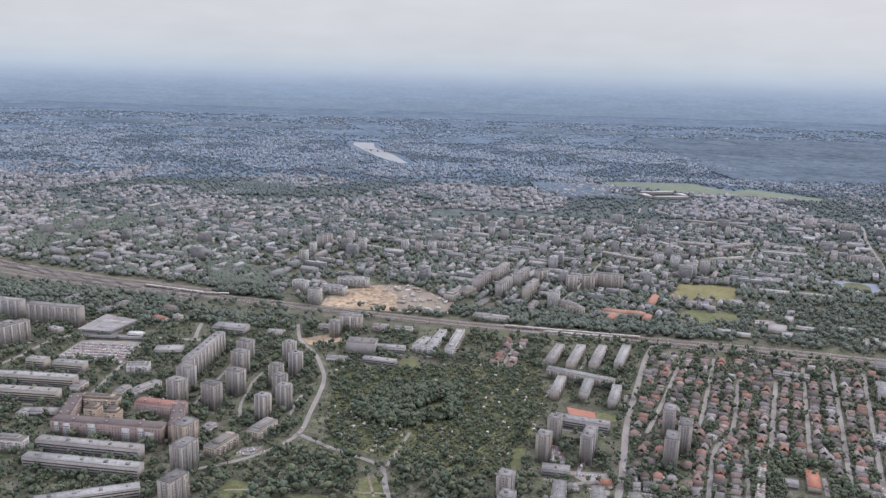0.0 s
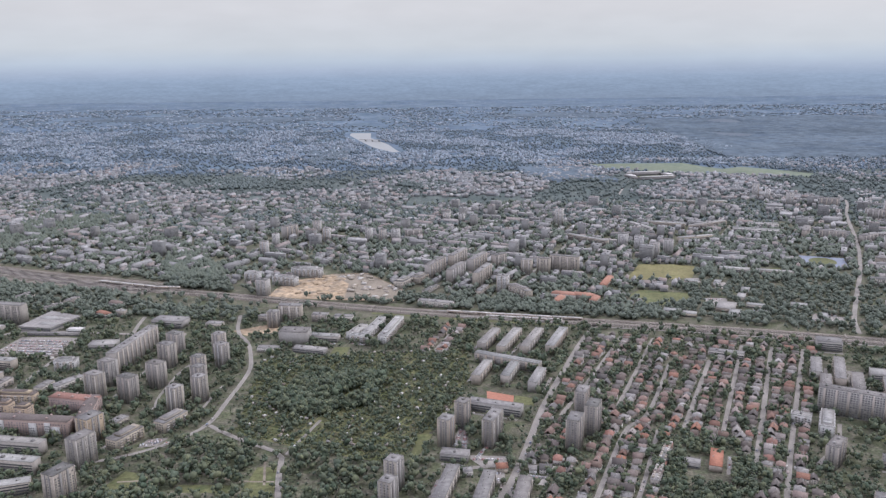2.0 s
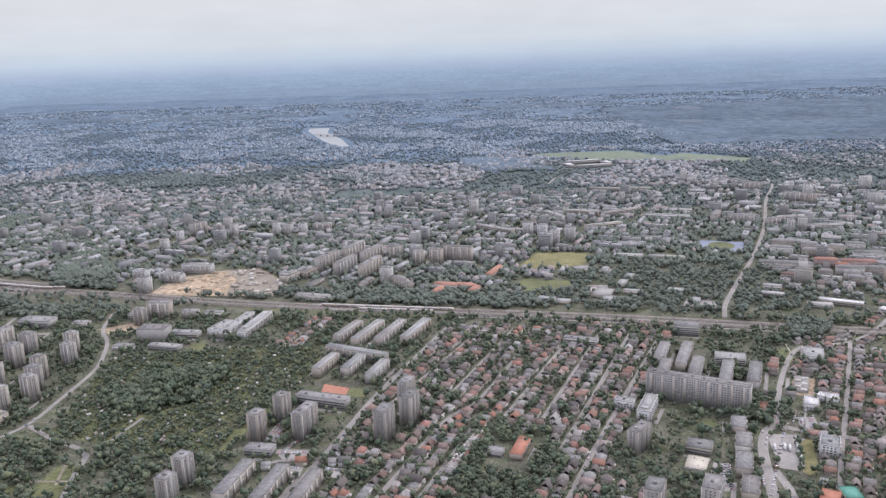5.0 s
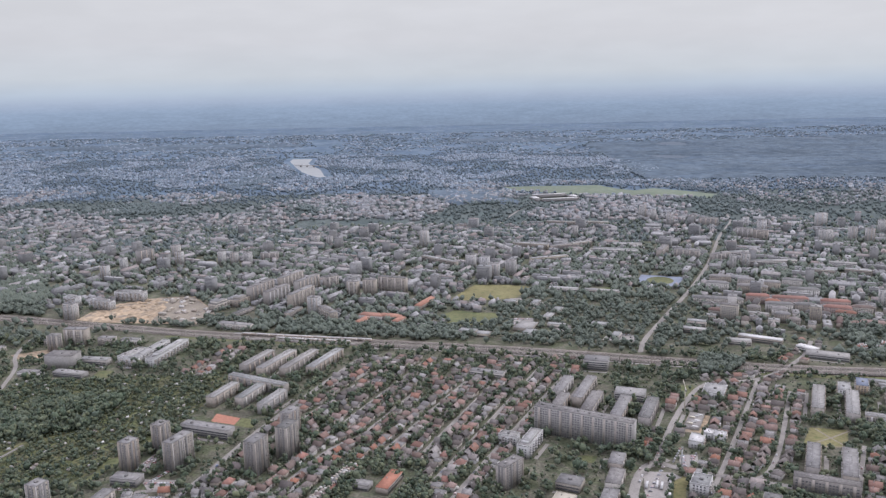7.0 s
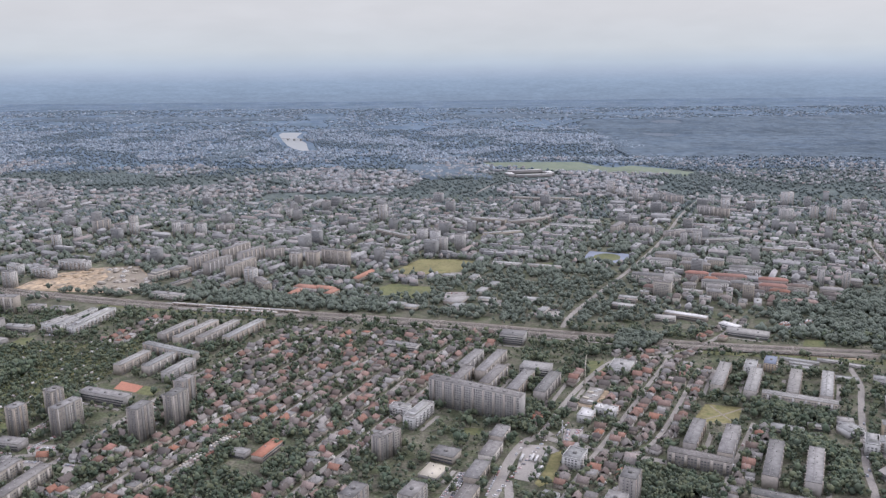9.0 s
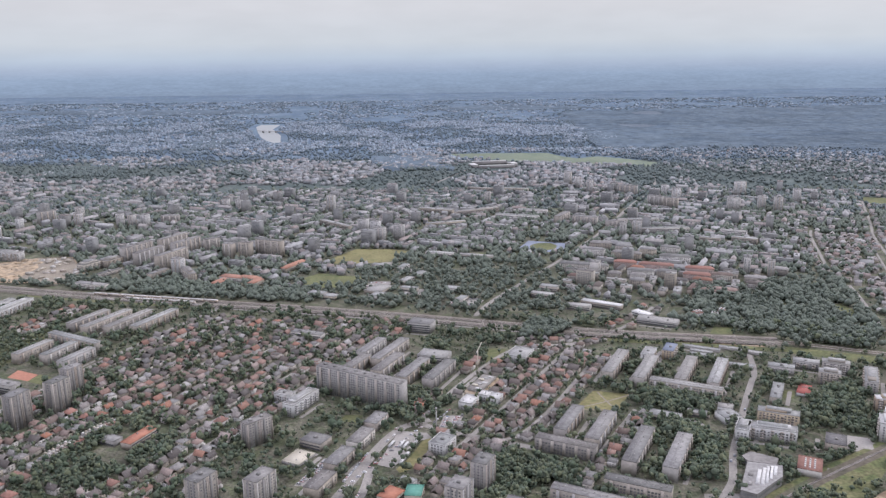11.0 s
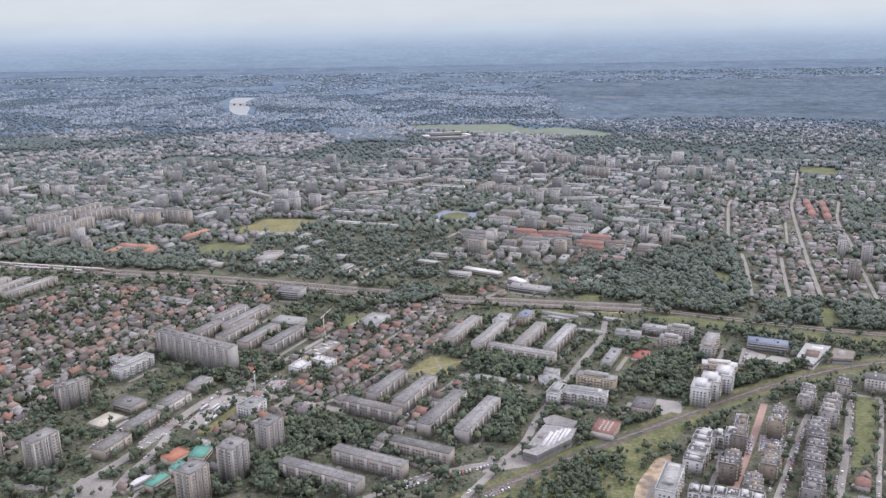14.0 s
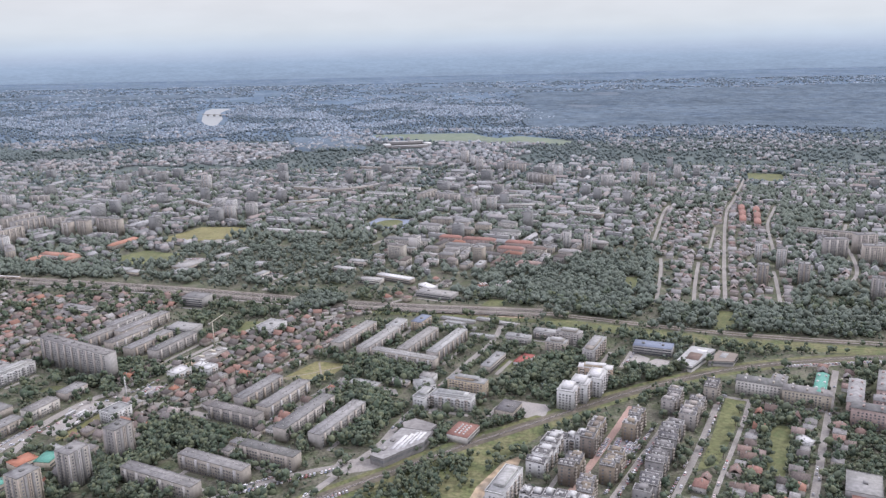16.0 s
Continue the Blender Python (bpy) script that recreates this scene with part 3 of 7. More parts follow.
patch("embankment_grass", [(700, 440), (948, 624), (1060, 712), (1150, 775), (1115, 735), (1080, 690), (1050, 600), (960, 480)], GRASS, "rough grass beside the railway")
patch("construction_site", [(-221, 1396), (-217, 1458), (-192, 1515), (-126, 1559), (-59, 1566), (25, 1440), (10, 1372), (-98, 1380)], SAND, "bare orange earth of a building site")
patch("graded_ground", [(-80, 1390), (-85, 1485), (-120, 1540), (-126, 1556), (-60, 1562), (21, 1440), (8, 1376)], PATH_DIRT, "grey graded gravel of a building site", z=0.2)
patch("earthworks", [(-230, 1210), (-175, 1245), (-150, 1210), (-200, 1185)], SAND, "bare orange earth beside a street")
patch("tennis_court", [(164, 973), (198, 958), (196, 938), (164, 949)], ORANGE, "orange clay tennis courts")
patch("tennis_lawn", [(200, 959), (224, 949), (220, 927), (196, 936)], LAWN, "small green pitch beside the tennis courts")
patch("sports_court", [(1083, 902), (1094, 898), (1104, 920), (1093, 924)], LAWN, "small green pitch by a school")
patch("bus_terminal", [(645, 739), (659, 811), (688, 807), (694, 796), (682, 789), (673, 758), (660, 733)], PAVING, "pale concrete apron of a bus terminal", z=0.35)
patch("car_park", [(-558, 1104), (-450, 1094), (-456, 1178), (-552, 1181)], ASPHALT, "worn asphalt yard of an open market")
patch("car_park", [(700, 818), (720, 824), (725, 849), (704, 849)], PAVING, "pale paved car park")
patch("yard", [(1238, 905), (1262, 925), (1290, 910), (1262, 880)], PAVING, "pale paved yard")
patch("yard", [(1098, 782), (1122, 802), (1142, 784), (1116, 766)], PAVING, "pale paved yard by the railway")
for poly in ([(121, 824), (131, 872), (140, 866), (140, 814)], [(136, 800), (184, 797), (180, 771), (153, 776)], [(154, 764), (177, 763), (177, 741), (160, 741)], [(198, 760), (221, 755), (217, 736), (203, 741)], [(574, 699), (592, 751), (600, 751), (584, 699)], [(1187, 736), (1208, 735), (1194, 704), (1175, 705)]):
    patch("parking", poly, PAVING, "pale paved parking lot between blocks of flats", z=.2)
patch("lawn", [(597, 849), (618, 848), (611, 830), (592, 833)], LAWN, "bright mown lawn behind a long slab block")
patch("plaza", [(1140, 730), (1147, 716), (1141, 692), (1134, 692), (1137, 712)], PAVING, "curved pale paved court in a new estate", z=.2)
brick = smooth_line([(1212, 800), (1182, 736), (1148, 667), (1125, 620)], 10)
tagged(new("brick_path", mesh_of("brick_path", *ribbon(brick, 6.5, .35), BRICK_PAVE)), "reddish brick-paved lane between new blocks", "path", kind="structure")
for a, b in zip(brick, brick[1:]):
    take(corners((a[0] + b[0]) / 2, (a[1] + b[1]) / 2, math.dist(a, b) + 3, 7, math.degrees(math.atan2(b[1] - a[1], b[0] - a[0])), 1))
patch("crossroads", [(592, 611), (593, 647), (622, 645), (634, 612)], ASPHALT, "wide grey asphalt crossroads", z=.33)
patch("parking", [(933, 664), (984, 679), (974, 694), (939, 693)], ASPHALT, "grey asphalt parking lot beside a supermarket")
patch("bare_verge", [(1046, 606), (1060, 650), (1083, 690), (1100, 702), (1092, 672), (1070, 612)], SAND, "bare sandy edge of a meadow")
patch("building_yard", [(722, 908), (747, 903), (770, 952), (748, 964)], SAND, "bare sandy building yard")
river = patch("river", [(-548, 4860), (-538, 4719), (-424, 4332), (-335, 4055), (-265, 3890), (-205, 3790), (-170, 3810), (-190, 3860), (-262, 4166), (-395, 4544), (-430, 4860)], WATER, "pale river between the houses of the town", z=1.0)
bridge = thing("bridge", "long pale road bridge across the river", "bridge", pose(-343, 4328, 0, 0, 0, -19))
part("deck", boxes("deck", [(0, 0, 9, 190, 14, 1.6, 0)], CONCRETE), bridge)
for x in (-60, -20, 20, 60):
    part("pier", boxes("pier", [(x, 0, 0, 4, 10, 9.2, 0)], CONCRETE), bridge)


# ---- blocks of flats ----
def grid_windows(L, W, h, z0=1.0, step=3.0, ww=1.6, wh=1.5, storey=2.8, ends=False, skip=0.0, rnd=random):
    rows = []
    n, floors = max(1, int((L - 1.5) / step)), max(1, int((h - 0.8) / storey))
    for k in range(floors):
        z = z0 + k * storey
        for i in range(n):
            x = (i - (n - 1) / 2) * step
            for side in (-1, 1):
                if rnd.random() >= skip:
                    rows.append((x, side * (W / 2 + 0.02), z, ww, 0.14, wh, 0))
        if ends:
            m = max(1, int((W - 2) / 3.4))
            for i in range(m):
                y = (i - (m - 1) / 2) * 3.4
                for side in (-1, 1):
                    rows.append((side * (L / 2 + 0.02), y, z, 0.14, ww, wh, 0))
    return rows


def flat_roof(L, W, h, rim=0.7):
    rows = [(0, 0, h - 0.1, L - 0.5, W - 0.5, 0.35, 0)]
    for s in (-1, 1):
        rows += [(0, s * (W / 2 - 0.15), h - 0.05, L + 0.3, 0.45, rim, 0), (s * (L / 2 - 0.15), 0, h - 0.05, 0.45, W - 0.75, rim, 0)]
    return rows


def gable(L, W, h, rise, over=0.6):
    a, b = L / 2 + over, W / 2 + over
    d = rise * over / (W / 2)
    v = [(-a, -b, h - d), (a, -b, h - d), (a, b, h - d), (-a, b, h - d), (-a, 0, h + rise), (a, 0, h + rise)]
    v += [(x, y, z - 0.25) for x, y, z in v]
    f = [(0, 1, 5, 4), (2, 3, 4, 5), (7, 6, 10, 11), (9, 8, 11, 10), (0, 6, 7, 1), (2, 8, 9, 3), (0, 4, 10, 6), (4, 3, 9, 10), (1, 7, 11, 5), (5, 11, 8, 2)]
    return np.array(v), np.array(f)


def hip(L, W, h, rise, over=0.5, ridge=0.35):
    a, b, r = L / 2 + over, W / 2 + over, L * ridge / 2
    v = np.array([(-a, -b, h), (a, -b, h), (a, b, h), (-a, b, h), (-r, 0, h + rise), (r, 0, h + rise), (-a, -b, h - .25), (a, -b, h - .25), (a, b, h - .25), (-a, b, h - .25)])
    f = [(0, 1, 5, 4), (2, 3, 4, 5), (1, 2, 5, 5), (3, 0, 4, 4), (6, 7, 1, 0), (7, 8, 2, 1), (8, 9, 3, 2), (9, 6, 0, 3), (9, 8, 7, 6)]
    out = []
    for q in f:
        out.append(q[:3])
        if len(set(q)) == 4:
            out.append((q[0], q[2], q[3]))
    return v, np.array(out)


DRIVES = []


def block(cx, cy, L, W, ang, h, wall=PANEL, roof=FELT, label="grey concrete slab block of flats with a flat roof", style="slab", name="apartment_block", group="blocks of flats", huts=True, pad=3):
    """A flat-roofed building: walls, roof with a rim, windows, balconies and lift houses."""
    rnd = random.Random(int(cx * 7 + cy * 13 + L))
    if style == "tower":                    # slender towers
        L, W = L * .78, W * .8
        if cy > 1250 and wall == PANEL:
            wall = PALE_TOWER
    top = thing(name, label, "building", pose(cx, cy, 0, 0, 0, ang), group)
    take(corners(cx, cy, L, W, ang, pad))
    part("wall", boxes("wall", [(0, 0, -0.5, L, W, h + 0.4, 0)], wall), top)
    roof_part = part("roof", boxes("roof", flat_roof(L, W, h), roof), top)
    if L > 24 and cy < 1200 and rnd.random() < .75:
        side = rnd.choice((-1, 1)) * (W / 2 + 6.5)
        px, py = cx - math.sin(radians(ang)) * side, cy + math.cos(radians(ang)) * side
        patch("driveway", corners(px, py, L * rnd.uniform(.7, 1.1), 4.6, ang), ASPHALT, "narrow asphalt driveway along a block", z=.16)
        DRIVES.append((px, py, L, ang))
    if style == "slab":
        part("glazing", panes("glazing", grid_windows(L, W, h, ww=1.9, ends=False, skip=0.06, rnd=rnd), GLASS), top, "rows of dark windows", kind="stuff")
        rows, bays = [], max(2, int(L / 12))
        for i in range(bays):
            x = (i - (bays - 1) / 2) * L / bays
            rows.append((x, -W / 2 - 0.55, 2.5, 2.6, 1.1, h - 3.2, 0))
        for k in range(int((h - 3) / 2.8)):
            for i in range(bays):
                x = (i - (bays - 1) / 2) * L / bays + 4.2
                if abs(x) < L / 2 - 1.6:
                    rows.append((x, W / 2 + 0.5, 3.4 + k * 2.8, 3.0, 1.0, 1.1, 0))
        part("balcony_tier", boxes("balcony_tier", rows, BALCONY), top, "bands of pale balconies", kind="stuff")
    elif style == "tower":
        part("glazing", panes("glazing", grid_windows(L, W, h, ends=True, skip=0.1, step=3.2, rnd=rnd), GLASS), top, "rows of dark windows", kind="stuff")
        rows = []
        for s in (-1, 1):
            rows += [(s * L * 0.17, -W / 2 - 0.3, 0, 2.3, 0.7, h - 0.3, 0), (s * L * 0.17, W / 2 + 0.3, 0, 2.3, 0.7, h - 0.3, 0)]
            rows += [(s * (L / 2 + 0.3), -W * 0.18, 0, 0.7, 1.4, h - 0.3, 0), (s * (L / 2 + 0.3), W * 0.18, 0, 0.7, 1.4, h - 0.3, 0)]
        fins = [(a * (L / 2 - .35), b * (W / 2 + .25), 0, .7, .9, h + .1, 0) for a in (-1, 1) for b in (-1, 1)] + [(a * L * .04, b * (W / 2 + .25), 0, .6, .9, h + .1, 0) for a in (-1, 1) for b in (-1, 1)]
        part("upright_fin", boxes("upright_fin", fins, BALCONY), top, "pale upright fins", kind="stuff")
        if cy < 1250:
            part("upright_band", boxes("upright_band", rows, SPANDREL), top, "dark upright bands", kind="stuff")
    elif style == "bands":
        rows = []
        for k in range(max(1, int((h - 1) / 3.0))):
            for s in (-1, 1):
                rows.append((0, s * (W / 2 + 0.02), 1.2 + k * 3.0, L - 2, 0.12, 1.4, 0))
        part("glazing", panes("glazing", rows, GLASS_BAND), top, "ribbon windows", kind="stuff")
    elif style == "flats":
        if h > 12:
            part("set_back_storey", boxes("set_back_storey", [(rnd.uniform(-.08, .08) * L, 0, h - .1, L * rnd.uniform(.5, .75), W * .62, 2.9, 0)], wall), top)
            part("upper_roof", boxes("upper_roof", [(0, 0, h + 2.8, L * .6, W * .6, .4, 0)], roof), top)
        part("glazing", panes("glazing", grid_windows(L, W, h, ends=True, skip=0.12, step=3.4, ww=1.8, rnd=rnd), GLASS), top, "dark windows", kind="stuff")
        rows = []
        for k in range(int((h - 2) / 2.8)):
            for i in range(max(1, int(L / 9))):
                x = (i - (int(L / 9) - 1) / 2) * 9
                for s in (-1, 1):
                    rows.append((x, s * (W / 2 + 0.7), 3.2 + k * 2.8, 3.6, 1.4, 1.1, 0))
        part("balcony_tier", boxes("balcony_tier", rows, BALCONY), top, "projecting balconies", kind="stuff")
        if wall == WHITE:
            part("parapet", boxes("parapet", [(0, s * (W / 2 - .1), h + .1, L + .4, .55, .9, 0) for s in (-1, 1)] + [(s * (L / 2 - .1), 0, h + .1, .55, W - .7, .9, 0) for s in (-1, 1)], WHITE), top, "bright white roof edge")
    if huts and not (style == "slab" and h < 20):
        n = max(1, int(L / (14 if h > 20 else 22))) if cy < 1250 else 1
        for i in range(n):
            x = (i - (n - 1) / 2) * L / n + rnd.uniform(-1, 1)
            part("roof_hut", boxes("roof_hut", [(x, rnd.uniform(-1, 1), h + 0.2, rnd.uniform(2.2, 3.8), min(W * .3, rnd.uniform(2.5, 4)), rnd.uniform(1.0, 1.9), 0)], FELT), roof_part)
    if style == "slab" and cy < 1250:
        part("ridge", boxes("ridge", [(0, W * .06, h + .2, L - 1.2, .5, .3, 0)], SPANDREL), roof_part, "dark seam along the roof")
        n = int(L / 5.5)
        part("ridge_vent", boxes("ridge_vent", [((k - (n - 1) / 2) * 5.5 + rnd.uniform(-.8, .8), W * rnd.choice((.12, .2, -.1)), h + .2, rnd.uniform(.7, 1.4), .9, rnd.uniform(.5, 1.1), 0) for k in range(n)], CONCRETE), roof_part, "row of small roof vents", kind="stuff")
        return top
    for _ in range(rnd.randint(0, 3) if cy < 1200 else 0):
        part("vent", boxes("vent", [(rnd.uniform(-.42, .42) * L, rnd.uniform(-.3, .3) * W, h + 0.2, 0.9, 0.9, rnd.uniform(.8, 1.5), 0)], PALE_ROOF), roof_part)
    return top


def pitched(cx, cy, L, W, ang, h, wall=PLASTER, roof=TILE, label="plastered block of flats with a pitched tile roof", name="apartment_house", rise=4.0, group="apartment houses"):
    top = thing(name, label, "building", pose(cx, cy, 0, 0, 0, ang), group)
    take(corners(cx, cy, L, W, ang, 3))
    part("wall", boxes("wall", [(0, 0, -0.5, L, W, h + 0.5, 0)], wall), top)
    v, f = hip(L, W, h, rise, ridge=max(0.2, 1 - W / L))
    part("roof", mesh_of("roof", v, f, roof), top)
    part("glazing", panes("glazing", grid_windows(L, W, h, ends=True, skip=0.1, step=3.4), GLASS), top, "dark windows", kind="stuff")
    for x, s in ([(x, s) for x in (-1, 0, 1) for s in (-1, 1)] if cy < 1250 else []):
        part("dormer", boxes("dormer", [(x * L * .3, s * W * .28, h + rise * .3, 2.0, 2.4, 2.0, 0)], wall), top)
    return top


def terrace(cx, cy, L, W, ang, h, wall=OCHRE_DARK, roof=DARK_ROOF, label="ochre stepped block of flats with terraces", name="apartment_block", peaks=.55):
    """A new block in staggered bays of uneven height, with set-back storeys, pale parapets and deep balconies."""
    rnd = random.Random(int(cx * 3 + cy * 5))
    top = thing(name, label, "building", pose(cx, cy, 0, 0, 0, ang), "new blocks of flats")
    take(corners(cx, cy, L, W, ang, 2))
    n = max(2, round(L / 9.5))
    seg = L / n
    glass, ledges = [], []
    for i in range(n):
        x, y, hi = (i - (n - 1) / 2) * seg, rnd.choice((-1.3, -.4, .5, 1.3)), h + rnd.choice((-2.8, 0, 0, 1.4))
        w = W * rnd.uniform(.86, 1.0)
        part("wall", boxes("wall", [(x, y, -.5, seg, w, hi + .4, 0)], wall), top)
        if rnd.random() < peaks:            # a steep gable across the bay, with a chimney and a dormer
            v, f = gable(w, seg, hi, rnd.uniform(2.4, 3.6), .35)
            cover = part("roof", mesh_of("roof", v[:, [1, 0, 2]] + (x, y, 0), f, roof), top)
            part("chimney", boxes("chimney", [(x + seg * .28, y + w * rnd.uniform(-.3, .3), hi, .9, 1.3, 3.6, 0)], WHITE), cover)
            part("dormer", boxes("dormer", [(x - seg * .26, y + w * s_, hi + .2, 1.9, 2.2, 1.9, 0) for s_ in (-.28, .05, .32)], RIM), cover)
        else:
            cover = part("roof", boxes("roof", [(x, y, hi - .1, seg - .5, w - .5, .35, 0)], roof), top)
            part("roof_box", boxes("roof_box", [(x + rnd.uniform(-.3, .3) * seg, y + rnd.uniform(-.35, .35) * w, hi + .2, rnd.uniform(1, 2.4), rnd.uniform(1, 2.6), rnd.uniform(.6, 1.5), 0) for _ in range(4)], WHITE), cover, "pale roof boxes and vents", kind="stuff")
        part("parapet", boxes("parapet", [(x + a, y + b, z + hi - .05, c, d, .8, 0) for a, b, z, c, d, *_ in ((0, -w / 2 + .15, 0, seg + .2, .5), (0, w / 2 - .15, 0, seg + .2, .5), (-seg / 2 + .3, 0, 0, .5, w - .8), (seg / 2 - .3, 0, 0, .5, w - .8))], RIM), top)
        if rnd.random() < .8:
            part("set_back_storey", boxes("set_back_storey", [(x + rnd.uniform(-1, 1), y + rnd.uniform(-1.5, 1.5), hi, seg * rnd.uniform(.45, .7), w * rnd.uniform(.4, .6), rnd.uniform(2.2, 3), 0)], wall), top)
        for k in range(int((hi - 1) / 2.9)):
            z = 1.0 + k * 2.9
            for s in (-1, 1):
                f = y + s * (w / 2 + .03)
                glass += [(x - seg * .28, f, z, 1.7, .14, 1.5, 0), (x + seg * .18, f, z - .2, 3.4, .16, 2.1, 0)]
                if k:
                    ledges.append((x + seg * .18, y + s * (w / 2 + .75), z - .5, 3.8, 1.5, 1.15, 0))
            for s in (-1, 1):
                if (i == 0 and s < 0) or (i == n - 1 and s > 0):
                    glass += [(x + s * (seg / 2 + .03), y + d, z, .14, 1.6, 1.5, 0) for d in (-w * .25, w * .25)]
    part("glazing", panes("glazing", glass, GLASS), top, "dark windows and loggias", kind="stuff")
    part("balcony_tier", boxes("balcony_tier", ledges, DARK_LEDGE), top, "projecting balconies", kind="stuff")
    return top


def prism(name, label, poly, h, wall, roof, parts=()):
    """A hall on an uneven footprint: walls of one height and an overhanging roof slab."""
    top = thing(name, label, "building", pose(poly[0][0], poly[0][1], 0))
    take(poly)
    k, (ox, oy) = len(poly), poly[0]
    cx, cy = sum(p[0] for p in poly) / k, sum(p[1] for p in poly) / k

    def solid(nm, grow, z0, z1, mat):
        pts = [((x - cx) * grow + cx - ox, (y - cy) * grow + cy - oy) for x, y in poly]
        bm = bmesh.new()
        lo, hi = [bm.verts.new((x, y, z0)) for x, y in pts], [bm.verts.new((x, y, z1)) for x, y in pts]
        bm.faces.new(hi)
        bm.faces.new(lo[::-1])
        for i in range(k):
            bm.faces.new((lo[i], lo[(i + 1) % k], hi[(i + 1) % k], hi[i]))
        bmesh.ops.recalc_face_normals(bm, faces=bm.faces[:])
        me = bpy.data.meshes.new(nm)
        bm.to_mesh(me)
        bm.free()
        me.materials.append(mat)
        part(nm, me, top)

    solid("wall", 1.0, -.5, h, wall)
    solid("window_band", 1.006, h * .45, h * .8, GLASS)
    solid("roof", 1.015, h + .003, h + .6, roof)
    for nm, row, mat in parts:
        part(nm, boxes(nm, [(row[0] - ox, row[1] - oy, h + .5, *row[2:])], mat), top)
    return top


TALL = "tall beige concrete tower block of flats among trees"
# old estate with long white slabs
for row in ((-379, 807, 120, 13, -8, 15), (-369, 767, 129, 13, -8, 15), (-337, 706, 94, 13, 20, 13), (-538, 999, 120, 14, -5, 15), (-538, 952, 120, 14, -5, 15), (-560, 1059, 28, 14, -9, 15), (-510, 1048, 45, 14, -8, 15)):
    block(*row, wall=PANEL, roof=PALE_ROOF, label="long pale slab block with striped window bands", style="bands")
for row in ((-376, 851, 132, 16, -6, 20), (-439, 891, 75, 14, -79, 20), (-307, 879, 70, 14, -77, 20), (-336, 908, 62, 16, -12, 20)):
    pitched(*row, wall=PINK, roof=RED if row[0] == -336 else BROWN_TILE, label="beige and rose courtyard apartment house with a dark roof", rise=2.5)
front = [o for o in bpy.data.objects if o.name.startswith("apartment_house")][0]
for x, w, hi in ((-58, 5, 19), (-46, 8, 18), (-16, 9, 19), (24, 9, 17), (42, 7, 18), (52, 10, 14)):
    bay = part("bay", boxes("bay", [(x, -8.5, -.4, w, 1.2, hi, 0)], WHITE), front, "pale projecting bay")
    part("bay_glazing", panes("bay_glazing", [(x + d, -9.12, 1.2 + 2.9 * k, 1.5, .14, 1.5, 0) for k in range(int(hi / 2.9) - 1) for d in np.arange(-w / 2 + 1.4, w / 2 - .8, 2.3)], GLASS), bay, kind="stuff")
prism("market_hall", "low dark-fronted market hall with pale roof sheets", [(-572, 1209), (-517, 1200), (-498, 1262), (-560, 1290)], 8, CONCRETE, FELT, (("roof_panel", (-530, 1222, 30, 12, .4, -10), PALE_ROOF), ("roof_panel", (-540, 1252, 34, 14, .5, -10), PALE_ROOF), ("roof_panel", (-516, 1246, 14, 12, .6, -10), CONCRETE)))
block(-480, 1208, 24, 12, -5, 5, WHITE, WHITE_ROOF, "small white-roofed shop beside a market hall", "bands", "shop", huts=False)
block(-338, 1237, 54, 26, -11, 12, CONCRETE, FELT, "stepped grey office building", "bands", "office")
block(-405, 1140, 40, 24, 8, 6, CONCRETE, PALE_ROOF, "low grey pavilion beside a car park", "bands", "pavilion")
block(-416, 1048, 29, 15, 4, 14, WHITE, FELT, "pale stepped block of flats", "flats")
block(-478, 908, 34, 14, 0, 6, CONCRETE, FELT, "low grey nursery building among trees", "bands", "school")
block(-500, 905, 14, 20, 0, 5, CONCRETE, PALE_ROOF, "low grey nursery building among trees", "bands", "school")
block(-502, 1190, 90, 8, -2, 4, CONCRETE, FELT, "long low row of shops along a street", "bands", "shop", huts=False)
patch("parking", [(-224, 813), (-204, 819), (-198, 839), (-220, 835)], ASPHALT, "grey parking lot beside a park", z=.14)
for pts in ([(-171, 735), (-174, 763), (-178, 787), (-190, 800)], [(-145, 765), (-144, 789), (-148, 803)], [(-145, 765), (-120, 750), (-90, 742), (-55, 742)], [(-130, 768), (-122, 786), (-110, 805)], [(-76, 790), (-72, 770), (-64, 735)], [(-215, 740), (-171, 745), (-145, 765)]):
    line = smooth_line(pts, 6)
    tagged(new("park_path", mesh_of("park_path", *ribbon(line, 2.6, .13), PATH_DIRT)), "trodden pale path through a park", "path", kind="structure")
block(-420, 926, 54, 13, -4, 17, OCHRE, BROWN_TILE, "ochre inner wing of a courtyard estate", "flats")
block(-405, 878, 16, 14, -8, 25, OCHRE, BROWN_TILE, "ochre corner tower of a courtyard estate", "flats")
block(-379, 871, 16, 14, -8, 24, OCHRE, BROWN_TILE, "ochre corner tower of a courtyard estate", "flats")
for row in ((-629, 1256, 96, 16, -11, 33), (-648, 1149, 60, 15, 60, 33), (-334, 1081, 121, 14, 84, 33), (-727, 1284, 70, 15, -11, 33), (-767, 1194, 70, 15, 62, 33)):
    block(*row, label="eleven-storey concrete slab block of flats")
for row in ((-333, 995), (-330, 949), (-284, 940), (-266, 987), (-278, 1059), (-282, 1104)):
    block(*row, 26, 19, -24, 34, label=TALL, style="tower", name="apartment_tower", group="tower blocks")
for row in ((-218, 1010), (-206, 974), (-194, 940), (-218, 1102), (-201, 1058), (-213, 907)):
    block(*row, 18, 18, -24, 34, label=TALL, style="tower", name="apartment_tower", group="tower blocks")
